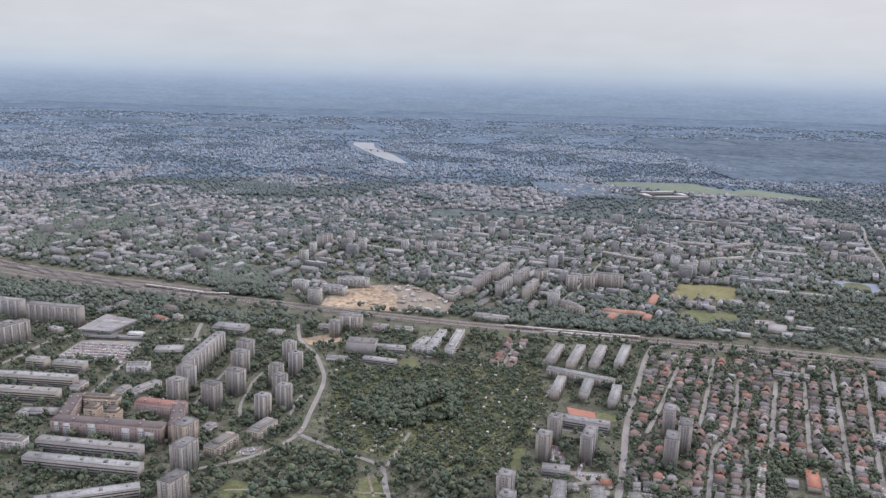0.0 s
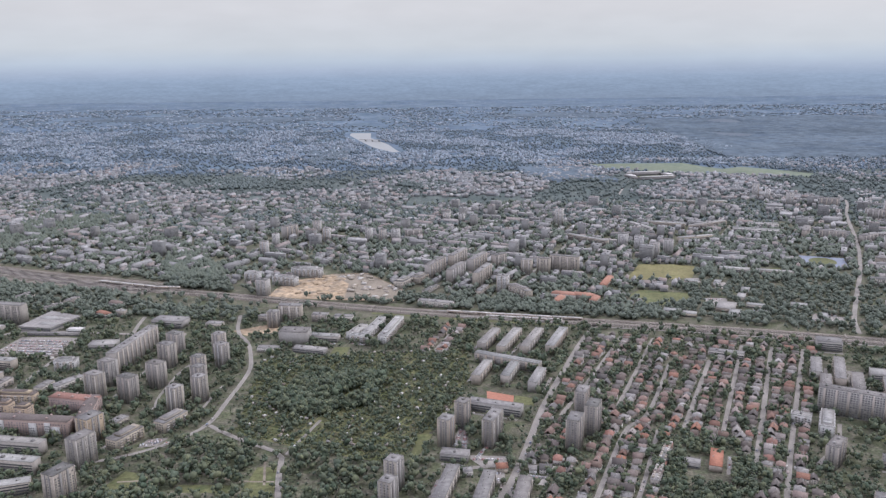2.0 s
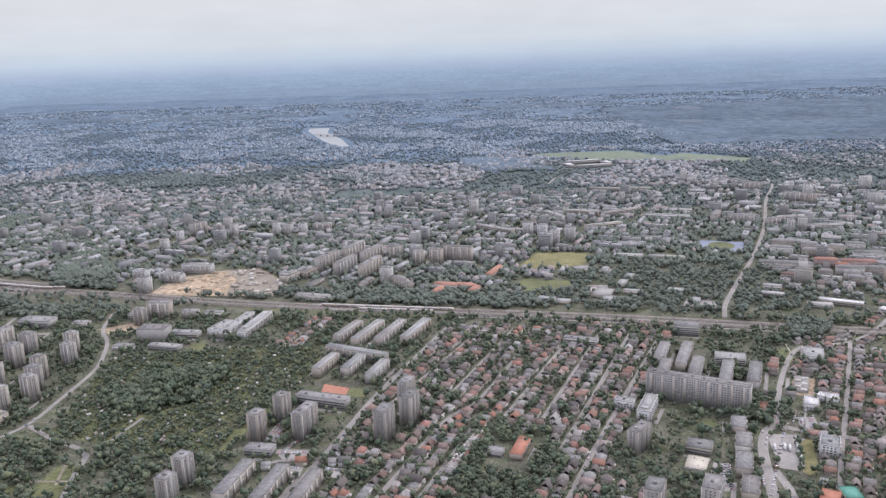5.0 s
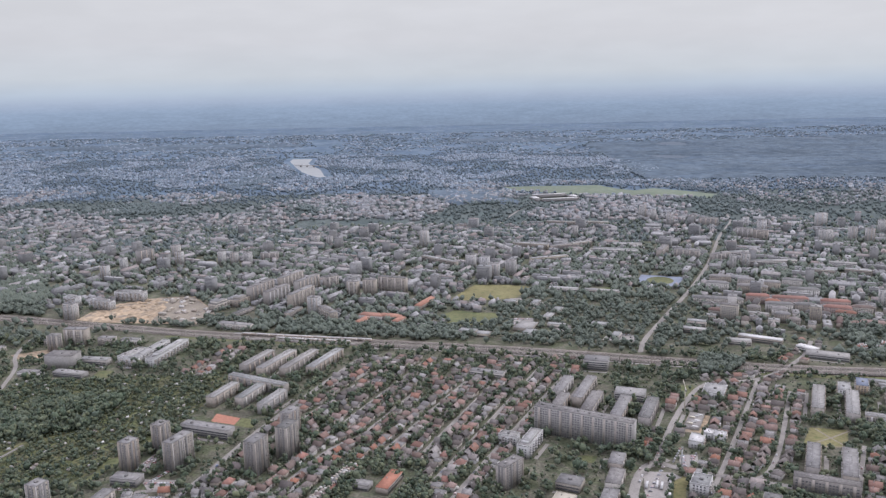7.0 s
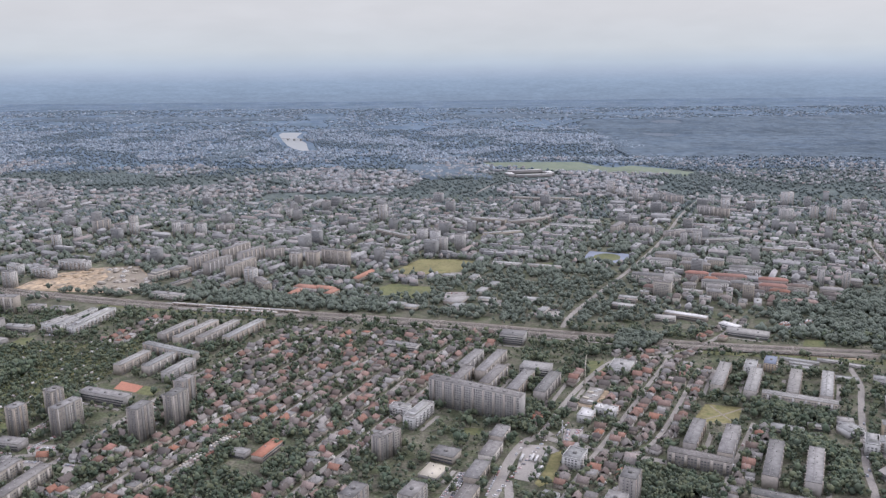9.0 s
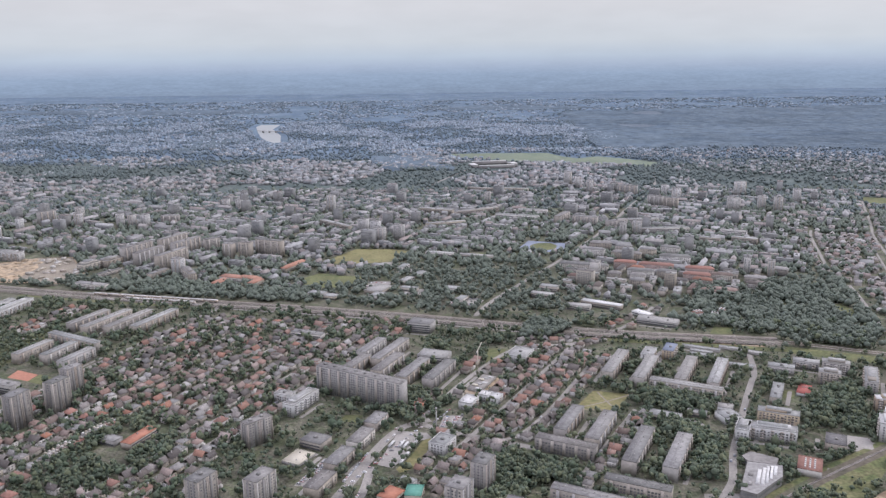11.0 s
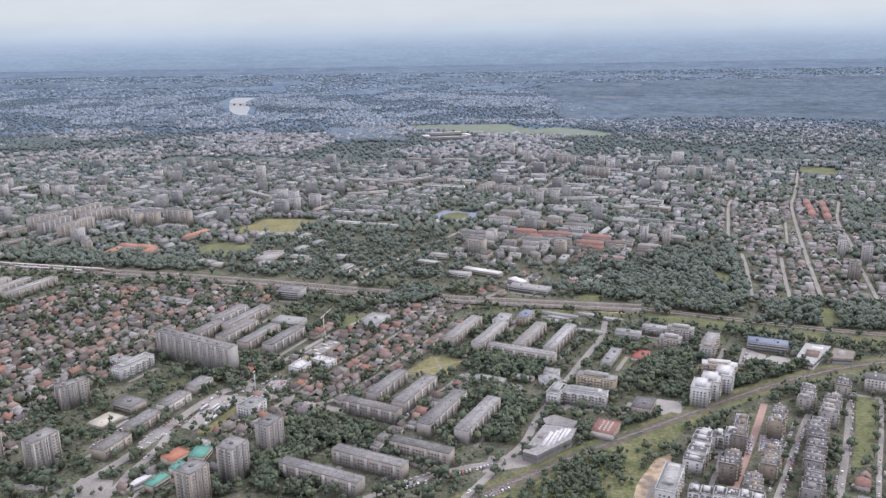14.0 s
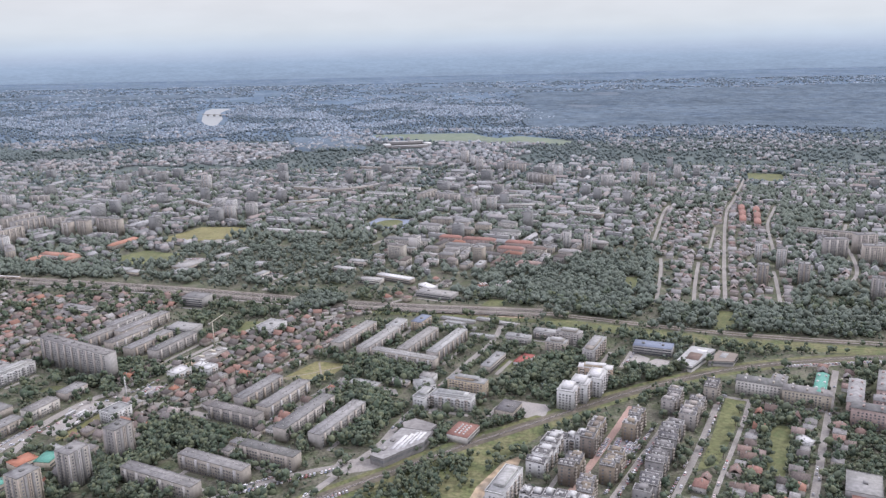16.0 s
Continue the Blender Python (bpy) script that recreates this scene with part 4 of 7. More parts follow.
for row in ((-266, 776, 32, 19, 66, 34), (-253, 703, 32, 19, 66, 34)):
    block(*row, label=TALL, style="tower", name="apartment_tower", group="tower blocks")
block(-283, 833, 30, 22, 66, 30, OCHRE, label="ochre and brown tower block of flats", style="tower", name="apartment_tower")
for row in ((-205, 868, 38, 16, 66, 13), (-241, 825, 40, 16, 66, 13)):
    block(*row, wall=PLASTER, label="cream stepped block of flats", style="flats")
block(-119, 1155, 43, 26, -6, 21, CONCRETE, FELT, "windowless pale grey hall of a theatre", "plain", "public_hall")
block(-89, 1114, 50, 14, -15, 7, CONCRETE, PALE_ROOF, "low pale annex building", "bands", "annex")
block(-76, 1166, 44, 14, -10, 9, PANEL, PALE_ROOF, "low school building with ribbon windows", "bands", "school")
block(-148, 1260, 37, 15, -5, 28, label="pale slab block beside the railway")
block(-170, 1232, 21, 18, -5, 26, label=TALL, style="tower", name="apartment_tower")
for row in ((22, 1196, 100, 13, 79, 13), (-6, 1203, 84, 12, 77, 12), (-30, 1188, 46, 12, 68, 11), (-22, 1160, 30, 11, -18, 11)):
    block(*row, wall=WHITE, roof=PALE_ROOF, label="white stepped new block of flats", style="flats")
for row in ((-419, 1048, 34, 14, -6, 14), (-462, 1056, 26, 14, -6, 14), (-386, 990, 44, 14, 62, 7), (-436, 1000, 30, 12, -6, 9), (-410, 975, 26, 12, 80, 8), (-470, 985, 24, 12, 80, 9), (-270, 876, 20, 12, 66, 6), (-268, 922, 24, 14, -20, 10), (-525, 908, 40, 12, -5, 7), (-470, 815, 36, 14, -6, 14),
            (-150, 1120, 34, 14, -8, 6), (-190, 1262, 22, 12, -8, 9), (-100, 1262, 26, 13, -8, 12), (-62, 1262, 30, 12, -10, 9), (-575, 1066, 26, 14, -6, 15), (-236, 1225, 22, 12, -10, 6), (-265, 1232, 26, 14, -10, 7)):
    if is_free(corners(*row[:2], row[2] * .8, row[3] * .8, row[4])):
        block(*row, wall=PLASTER, label="pale low block between the estates", style="flats", name="apartment_house", group="low blocks of the estates")
# slabs north of the tracks
for row in ((172, 1149, 72, 13, 70, 14), (202, 1142, 88, 13, 70, 14), (235, 1142, 88, 13, 70, 14), (272, 1145, 88, 13, 70, 14), (195, 1059, 96, 12, -27, 14), (159, 1020, 58, 12, 72, 14), (196, 1016, 54, 12, 72, 14), (230, 994, 54, 12, 72, 14)):
    block(*row, roof=PALE_ROOF, label="five-storey slab block with a pale ribbed roof")
block(173, 910, 66, 14, -19, 12, CONCRETE, FELT, "grey school building beside clay courts", "bands", "school")
for row in ((116, 824, 20, 17, 68, 33), (134, 869, 20, 16, 68, 33), (167, 831, 42, 16, 70, 33), (255, 816, 30, 17, 70, 38), (280, 852, 30, 17, 70, 38), (274, 896, 28, 16, 70, 36), (67, 730, 19, 17, 68, 33), (65, 690, 19, 16, 68, 33)):
    block(*row, label=TALL, style="tower", name="apartment_tower", group="tower blocks")
block(126, 792, 30, 15, -10, 8, CONCRETE, FELT, "low flat-roofed shop building", "bands", "shop")
for row in ((118, 721, 66, 13, 78, 14), (155, 711, 64, 13, 78, 14), (190, 701, 62, 13, 78, 14)):
    block(*row)
block(398, 784, 40, 13, 71, 7, PLASTER, ORANGE, "low hall with a bright orange roof among trees", "bands", "sports_hall", huts=False)
block(368, 780, 24, 12, -19, 6, CONCRETE, FELT, "low grey pavilion among trees", "bands", "pavilion", huts=False)
# the large slab and its neighbours
block(609, 891, 116, 14, -28, 32, label="long ten-storey white concrete slab block of flats")
block(519, 783, 38, 14, 50, 26, PANEL, label="long beige tower block of flats", style="tower", name="apartment_tower")
block(546, 865, 48, 14, 66, 14, WHITE, PALE_ROOF, "white modern block of flats with a framed roof", "flats")
block(524, 882, 22, 12, -24, 11, WHITE, PALE_ROOF, "white modern block of flats with a framed roof", "flats")
for row in ((624, 780, 34, 15, 70, 11), (610, 737, 36, 15, 70, 11), (600, 692, 34, 15, 70, 11), (634, 824, 28, 15, 70, 9)):
    block(*row, wall=PLASTER, label="small three-storey block of flats")
block(579, 778, 25, 20, -24, 8, PLASTER, FELT, "low school building with a broken dark roof", "bands", "school")
block(568, 748, 26, 20, 66, 3, CONCRETE, LAMP_YELLOW, "low hall with a pale yellow roof behind a school", "plain", "gym_hall", huts=False)
for k in range(6):
    x, y = 327 + 5.6 * k, 745 + 13.6 * k
    pitched(x, y, 14.2, 9, 67, (6, 7, 6, 7, 7, 6)[k], PLASTER, (TILE, TILE, RED, FELT, FELT, TILE)[k], "narrow terraced house in a row", "row_house", 2.6, "terraced houses in a row")
for row in ((592, 975, 50, 13, 68, 14), (603, 1032, 58, 13, 68, 14), (629, 1020, 83, 13, 68, 14), (631, 973, 65, 14, 68, 14), (663, 955, 67, 14, 68, 14), (695, 949, 68, 14, 68, 14)):
    block(*row)
block(686, 1012, 38, 24, -17, 10, CONCRETE, PALE_ROOF, "low school building with a pale flat roof", "bands", "school")
block(662, 1129, 34, 24, -16, 14, CONCRETE, FELT, "dark office building beside the railway", "bands", "office")
block(506, 1098, 48, 13, -21, 8, PLASTER, FELT, "low two-storey row building", "bands", "annex")
block(731, 872, 22, 15, 66, 9, WHITE, WHITE_ROOF, "white new building with a white roof", "flats", "new_house", huts=False)
block(749, 891, 12, 11, 66, 8, WHITE, WHITE_ROOF, "white new building with a white roof", "flats", "new_house", huts=False)
block(760, 884, 16, 13, 66, 8, WHITE, WHITE_ROOF, "white new building with a white roof", "flats", "new_house", huts=False)
shell = block(746, 935, 46, 17, 66, 2.6, CONCRETE, PAVING, "concrete ground floor of a building under construction", "plain", "building_shell", huts=False)
for k in range(7):
    part("formwork", boxes("formwork", [(-19 + k * 6.2, (-3.5, 3.5, 0)[k % 3], 2.9, 3.6, 6.5, (.5, 1.6, .9)[k % 3], 0)], (WHITE, LAMP_YELLOW, PALE_ROOF)[k % 3]), shell)
block(795, 1020, 34, 26, 66, 9, WHITE, PALE_ROOF, "pale new office building with a light roof", "flats", "office")
# two estates of five-storey slabs
for row in ((909, 979, 82, 14, 66, 14), (942, 961, 80, 14, 66, 14), (989, 957, 80, 13, 66, 14), (1024, 949, 84, 13, 66, 14), (977, 910, 80, 12, -24, 13)):
    block(*row, roof=PALE_ROOF, label="five-storey slab block with a pale ribbed roof")
for row in ((835, 818, 63, 13, 66, 14), (865, 801, 70, 14, 66, 14), (826, 765, 60, 12, -24, 14), (895, 761, 80, 14, 66, 14), (929, 748, 76, 14, 66, 14), (800, 643, 78, 12, -24, 14), (837, 667, 70, 12, -24, 14), (880, 687, 58, 12, -23, 14)):
    block(*row, roof=FELT, label="five-storey slab block with a dark seamed roof")
for row in ((745, 692, 26, 18, 66, 33), (725, 650, 26, 20, 66, 33), (704, 612, 26, 20, 66, 33), (505, 658, 30, 18, 66, 33), (555, 660, 32, 18, 66, 33)):
    block(*row, label=TALL, style="tower", name="apartment_tower", group="tower blocks")
block(706, 769, 24, 18, 64, 12, WHITE, PALE_ROOF, "white stepped block of flats by the bus terminal", "flats")
market = prism("supermarket", "supermarket with a ribbed white roof", [(968, 686), (990, 736), (1019, 729), (1012, 709), (1004, 702), (980, 679)], 8, SPANDREL, FELT, (("roof_unit", (979, 696, 6, 3, 1.4, 66), CONCRETE), ("roof_unit", (985, 712, 5, 4, 1.2, 66), FELT)))
for k in range(5):
    part("roof_sheet", boxes("roof_sheet", [(991 + k * 4.6 - 968, 706 + k * 2.2 - 686 + (3, 1, 2, 4, 5)[k], 8.62, (28, 33, 32, 25, 17)[k], 3.3, .25, 67)], WHITE_ROOF), market)
prism("shop", "low grey shop building beside a supermarket", [(992, 741), (1016, 735), (1022, 747), (1001, 760), (990, 752)], 6, CONCRETE, FELT)
hall = block(1047, 736, 27, 21, 66, 7, PLASTER, RED, "low hall with a red roof and white skylights", "bands", "hall", huts=False)
for x in (-8, -4, 0, 4, 8):
    for y in (-4, 0, 4):
        part("skylight", boxes("skylight", [(x, y, 7.2, 1.9, 1.6, .8, 0)], WHITE), hall)
block(1090, 782, 25, 19, 66, 9, PLASTER, DARK_ROOF, "school with a dark flat roof", "bands", "school")
block(1050, 826, 40, 13, -22, 18, OCHRE, PALE_ROOF, "yellow block of flats with balconies", "flats")
block(1034, 798, 46, 13, -18, 14, WHITE, PALE_ROOF, "white and grey terraced block of flats", "flats")
block(1007, 802, 26, 13, 66, 14, WHITE, PALE_ROOF, "white and grey terraced block of flats", "flats")
block(1077, 904, 46, 12, 66, 8, PANEL, PALE_ROOF, "school wing with a pale roof", "bands", "school")
block(1112, 916, 28, 14, 63, 4, WHITE, COURT_RED, "low sports hall with a flat red roof", "plain", "sports_hall", huts=False)
block(1004, 842, 20, 18, 20, 8, WHITE, PALE_ROOF, "small rounded white shop building", "bands", "shop")
for row in ((1150, 803, 24, 17, 68, 20), (1164, 819, 24, 18, 68, 20), (1182, 835, 28, 16, 68, 20)):
    block(*row, wall=WHITE, roof=WHITE_ROOF, label="white modern block of flats with a white roof", style="flats")
block(1185, 864, 36, 12, -14, 16, OCHRE, WHITE_ROOF, "tan block of flats with a white roof", "flats")
for row in ((1168, 967, 30, 13, -22, 18), (1193, 932, 50, 14, 66, 16), (1151, 943, 24, 14, -22, 15), (1143, 991, 30, 13, -22, 10), (1108, 977, 30, 13, -22, 9)):
    block(*row, wall=PANEL, roof=PALE_ROOF, label="grey modern block of flats", style="flats")
block(1262, 943, 44, 20, -20, 10, CONCRETE, BLUE_ROOF, "blue glazed office building", "bands", "office")
prism("workshop", "workshop hall with a pale roof round a brown yard", [(1276, 897), (1306, 945), (1330, 934), (1291, 884)], 7, PLASTER, PALE_ROOF, (("roof_panel", (1301, 913, 22, 14, .3, 62), TILE), ("roof_panel", (1313, 930, 8, 12, .3, 62), WHITE_ROOF)))
prism("workshop", "workshop hall with rusty brown roofs", [(1314, 903), (1334, 933), (1352, 922), (1340, 900)], 6, CONCRETE, OCHRE_DARK, (("roof_panel", (1335, 918, 16, 7, .3, 60), PALE_ROOF),))
patch("yard", [(1216, 900), (1236, 948), (1255, 925), (1243, 897)], PAVING, "pale paved yard with parked cars")
patch("yard", [(974, 840), (945, 854), (952, 822), (978, 826)], PAVING, "pale paved yard between shops", z=.2)
patch("yard", [(1094, 815), (1133, 802), (1125, 777), (1099, 787)], PAVING, "pale empty gravel pitch beside a school", z=.2)
patch("gravel_strip", [(1396, 898), (1442, 902), (1520, 912), (1520, 920), (1442, 911), (1394, 905)], PAVING, "pale gravel strip for parked cars by the railway", z=.2)
block(957, 1016, 30, 14, 66, 12, WHITE, PALE_ROOF, "white block of flats", "flats")
block(987, 1031, 30, 14, 66, 12, OCHRE, BLUE_ROOF, "yellow block with a blue roof", "flats")
# new estate
for row in ((1121, 692, 60, 16, 65, 17), (1148, 712, 18, 13, -22, 16), (1121, 614, 56, 13, -22, 16)):
    terrace(*row, wall=WHITE, roof=DARK_ROOF, label="pale grey new block of flats with stepped terraces", peaks=.15)
block(1082, 632, 44, 15, 67, 17, WHITE, PALE_ROOF, "white new block of flats with a grey roof", "flats")
for row in ((1164, 722, 52, 12, 68, 18), (1172, 668, 34, 13, 68, 18), (1203, 742, 34, 12, 66, 18), (1138, 662, 26, 13, 68, 18), (1146, 626, 24, 13, 68, 17)):
    terrace(*row)
for row in ((1263, 770, 46, 15, 65, 16), (1251, 794, 34, 13, 62, 16), (1295, 818, 22, 13, 64, 16), (1232, 722, 40, 15, 66, 16), (1213, 678, 40, 15, 66, 16), (1196, 637, 40, 15, 66, 15)):
    terrace(*row, wall=SPANDREL if row[0] < 1240 else PANEL, roof=DARK_ROOF, label="dark grey new block of flats with a broken roofline", peaks=.7)
for row in ((1344, 827, 44, 15, -24, 16), (1382, 804, 44, 15, -24, 16), (1364, 830, 24, 14, 62, 16)):
    pitched(*row, wall=PLASTER, roof=FELT, label="white perimeter block with a grey mansard roof", rise=4)
pitched(1401, 819, 56, 11, 64, 16, WHITE, GREEN_ROOF, "white perimeter block with a bright green roof")
for row in ((1429, 753, 50, 14, -26, 20), (1424, 794, 60, 14, 64, 20), (1465, 817, 54, 18, 63, 20), (1454, 775, 40, 14, -26, 18)):
    pitched(*row, wall=PINK, roof=FELT, label="grey rose perimeter block with a dark roof")
block(1366, 645, 34, 26, 66, 8, CONCRETE, PALE_ROOF, "low warehouse with a grey roof", "bands", "warehouse")
block(1353, 609, 30, 22, 66, 8, CONCRETE, RED, "low warehouse with a red roof", "bands", "warehouse")
# along and beyond the tracks
block(932, 1239, 64, 13, -30, 8, PLASTER, WHITE_ROOF, "long hall with a bright white roof", "bands", "warehouse", huts=False)
block(1000, 1160, 58, 22, -24, 7, CONCRETE, PALE_ROOF, "low depot building beside the tracks", "bands", "depot")
block(985, 1192, 30, 14, -50, 7, WHITE, WHITE_ROOF, "low depot wing with a white roof", "bands", "depot", huts=False)

block(685, 680, 19, 15, 85, 8, PLASTER, GREEN_ROOF, "school wing with a bright green roof", "bands", "school", huts=False)
block(665, 634, 20, 10, 66, 8, PLASTER, GREEN_ROOF, "school wing with a bright green roof", "bands", "school", huts=False)
block(673, 657, 14, 6, 68, 8, PLASTER, GREEN_ROOF, "school wing with a bright green roof", "bands", "school", huts=False)
block(665, 675, 20, 16, 60, 8, PLASTER, ORANGE, "school wing with an orange-red roof", "bands", "school", huts=False)
prism("pavilion", "small white rounded pavilion of a school", [(643, 630), (645, 639), (651, 645), (656, 645), (652, 636), (647, 629)], 5, WHITE, WHITE_ROOF)

rc = random.Random(8)
for k in range(60):
    x, y = rc.uniform(-115, 15), rc.uniform(1385, 1550)
    if inside(np.array(x), np.array(y), [(-75, 1395), (-80, 1485), (-115, 1545), (-62, 1555), (14, 1440), (2, 1384)]):
        f = thing("footing", "grey concrete footing of a new building", "footing", pose(x, y, 0, 0, 0, 67 + rc.choice((0, 90))), "footings on the building site")
        part("slab", boxes("slab", [(0, 0, 0, rc.uniform(6, 16), rc.uniform(4, 8), rc.uniform(.6, 5), 0)], PLASTER), f)
        part("kerb_wall", boxes("kerb_wall", [(0, 0, .5, rc.uniform(4, 10), .6, rc.uniform(1.5, 3), 0)], PLASTER), f)
for k in range(16):
    bm = bmesh.new()
    bmesh.ops.create_icosphere(bm, subdivisions=2, radius=1)
    for v in bm.verts:
        v.co *= 1 + .35 * noise.noise(v.co * 1.7 + Vector((k, 0, 0)))
        v.co.z = max(v.co.z, -.05)
    me = bpy.data.meshes.new("earth_heap")
    bm.to_mesh(me)
    bm.free()
    me.materials.append(SAND)
    x, y, s = rc.uniform(-175, -90), rc.uniform(1410, 1545), rc.uniform(4, 11)
    ob = new("earth_heap", me)
    ob.matrix_basis = pose(x, y, 0, 0, 0, rc.uniform(0, 360)) @ Matrix.Diagonal((s * 1.4, s, s * .35, 1))
    tagged(ob, "low heap of orange earth on a building site", "heap", "earth heaps")

patch("pavement", [(1098, 596), (1150, 712), (1215, 800), (1268, 806), (1232, 720), (1172, 590)], GROUND, "worn ground between new blocks of flats", z=.07)
patch("lawn", [(751, 1001), (774, 1012), (778, 1056), (752, 1056)], LAWN, "fresh lawn beside a new office building", z=.05)
patch("paved_yard", [(700, 860), (722, 856), (748, 900), (730, 905)], GROUND, "worn ground between new buildings", z=.05)
take(corners(186, 948, 78, 62, -20))
for k, pts in enumerate(([(846, 869), (880, 885), (913, 906)], [(878, 914), (884, 890), (892, 866)], [(846, 868), (870, 866), (892, 864)])):
    tagged(new("park_path", mesh_of("park_path", *ribbon(smooth_line(pts, 6), 2.2, .2 + .005 * k), PATH_DIRT)), "trodden pale path across a lawn", "path", kind="structure")
for poly in ([(548, 1347), (590, 1344), (595, 1385), (561, 1388)], [(691, 1257), (739, 1244), (752, 1275), (709, 1295)], [(596, 1450), (622, 1448), (626, 1490), (604, 1492)], [(556, 1490), (580, 1488), (586, 1522), (562, 1522)], [(618, 1308), (650, 1306), (652, 1338), (622, 1340)]):
    patch("yard", poly, PAVING, "pale paved yard between trees beyond the railway")
for row in ((628, 1330, 30, 12, -20, 6), (606, 1472, 26, 12, 66, 7), (845, 1290, 36, 14, -25, 8), (860, 1330, 30, 14, -22, 9), (716, 1270, 26, 12, 66, 6)):
    block(*row, wall=PLASTER, roof=PALE_ROOF, label="low pale-roofed workshop beyond the railway", style="bands", name="workshop", huts=False)
for row in ((1033, 1055, 48, 8, -24, 3), (1035, 1027, 45, 8, -20, 3), (1093, 1040, 33, 8, -26, 3), (1065, 995, 32, 8, -20, 3), (1030, 1042, 28, 7, -24, 3), (1070, 1055, 26, 7, -24, 3)):
    block(*row, wall=CONCRETE, roof=PALE_ROOF, label="long low row of lock-up garages", style="plain", name="garage_row", group="garage rows", huts=False, pad=5)
block(1007, 861, 16, 12, -19, 8, WHITE, PALE_ROOF, "small white pavilion with a flat roof", "bands", "pavilion", huts=False)
block(940, 846, 33, 14, -23, 5, PLASTER, PALE_ROOF, "low nursery building with a pale roof", "bands", "school", huts=False)
block(976, 852, 23, 10, -18, 5, PLASTER, PALE_ROOF, "low nursery building with a pale roof", "bands", "school", huts=False)
block(677, 706, 15, 8, -28, 4, WHITE, PALE_ROOF, "small white kiosk by the bus terminal", "bands", "kiosk", huts=False)
block(1350, 722, 13, 9, -65, 6, WHITE, WHITE_ROOF, "bright white house with a white roof", "bands", "new_house", huts=False)
patch("lawn", [(697, 800), (702, 796), (690, 764), (682, 735), (668, 724), (664, 731), (676, 757), (685, 789)], DRY_LAWN, "grass beside a bus terminal", z=.12)
for poly in ([(1352, 1020), (1376, 1016), (1398, 1088), (1378, 1092)], [(1052, 1096), (1082, 1090), (1104, 1142), (1076, 1147)]):
    patch("lawn", poly, LAWN, "small grassy clearing in the woods by the railway")
for row in ((1066, 1196, 14, 10, 20, 6), (1088, 1186, 12, 10, -20, 6), (1104, 1206, 13, 9, 60, 6)):
    pitched(*row, wall=WHITE, roof=TILE, label="pale villa among dark trees", name="villa", rise=3.5, group="villas")

# ---- landmarks across the tracks ----
for row in ((375, 2030, 24, 18, -20, 45), (490, 1785, 26, 18, -22, 33), (520, 1760, 24, 18, -22, 33), (538, 1690, 26, 18, -22, 33), (575, 1720, 26, 18, -22, 33), (-297, 1800, 14, 16, -20, 33), (-228, 1945, 22, 16, -20, 33),
            (-190, 1860, 20, 16, -20, 33), (-90, 1858, 17, 16, -20, 33), (-56, 1844, 17, 16, -20, 33), (-26, 1847, 22, 16, -20, 33), (-304, 1720, 20, 16, -20, 33), (205, 1425, 26, 18, -20, 33), (-231, 1412, 28, 18, -20, 30)):
    block(*row, label=TALL, style="tower", name="apartment_tower", group="tower blocks")
for row in ((1014, 2450, 26, 20, 66, 42), (1454, 2240, 38, 16, 10, 42), (1437, 2020, 20, 18, 0, 40), (1472, 2005, 22, 18, 0, 40), (1562, 2125, 20, 18, 0, 40), (1369, 2015, 38, 16, 0, 36), (1212, 1428, 15, 15, -20, 33),
            (1245, 1404, 15, 15, -20, 33), (1507, 1332, 15, 15, -20, 33), (1530, 1295, 19, 16, -20, 33), (1471, 1203, 19, 17, -20, 33)):
    block(*row, label=TALL, style="tower", name="apartment_tower", group="tower blocks")
for row in ((1531, 1207, 19, 17, -20, 33), (1601, 1133, 19, 17, -20, 33), (1058, 2300, 24, 18, -10, 40), (1263, 2155, 29, 18, -10, 40), (1052, 1740, 18, 16, -15, 33), (1085, 1758, 24, 16, -15, 33), (1038, 2415, 16, 16, 0, 33)):
    block(*row, label=TALL, style="tower", name="apartment_tower", group="tower blocks")
for row in ((1682, 1480, 112, 12, -30, 17), (1637, 1356, 36, 15, -2, 33), (1697, 1386, 36, 15, 10, 33), (1677, 1309, 34, 15, -10, 33), (1740, 1330, 50, 15, -10, 33), (-285, 1895, 40, 15, 50, 33), (12, 1902, 42, 14, 5, 20)):
    block(*row, label="eleven-storey concrete slab block of flats")
CREAM = [(932, 1450, 85, 14, -17, 15), (1013, 1376, 25, 13, -17, 15), (1067, 1400, 33, 13, -17, 15), (1024, 1407, 45, 13, -18, 15), (1067, 1555, 30, 13, -20, 18), (1026, 1581, 31, 13, -20, 18), (1114, 1577, 36, 13, -30, 16), (1107, 1508, 55, 13, -17, 15),
         (1023, 1537, 55, 13, -22, 15), (978, 1400, 22, 13, -17, 12), (985, 1609, 41, 13, -17, 18), (965, 1563, 42, 13, -20, 16), (1006, 1345, 24, 14, -20, 15)]
for row in CREAM:
    pitched(*row, wall=PLASTER, roof=FELT, label="cream block of flats beyond the railway")
for row in ((1600, 1722, 44, 12, 73, 11), (1586, 1670, 46, 12, 73, 11), (1571, 1618, 46, 12, 73, 11), (1623, 1700, 44, 12, 73, 11), (1607, 1645, 46, 12, 73, 11), (1590, 1590, 46, 12, 73, 11), (1113, 1380, 44, 13, -18, 15), (1008, 1466, 40, 13, -15, 15), (1059, 1447, 60, 13, -15, 15), (1129, 1424, 48, 12, -15, 14)):
    pitched(*row, wall=PINK, roof=RED, label="rose block of flats with a dull red roof beyond the railway")
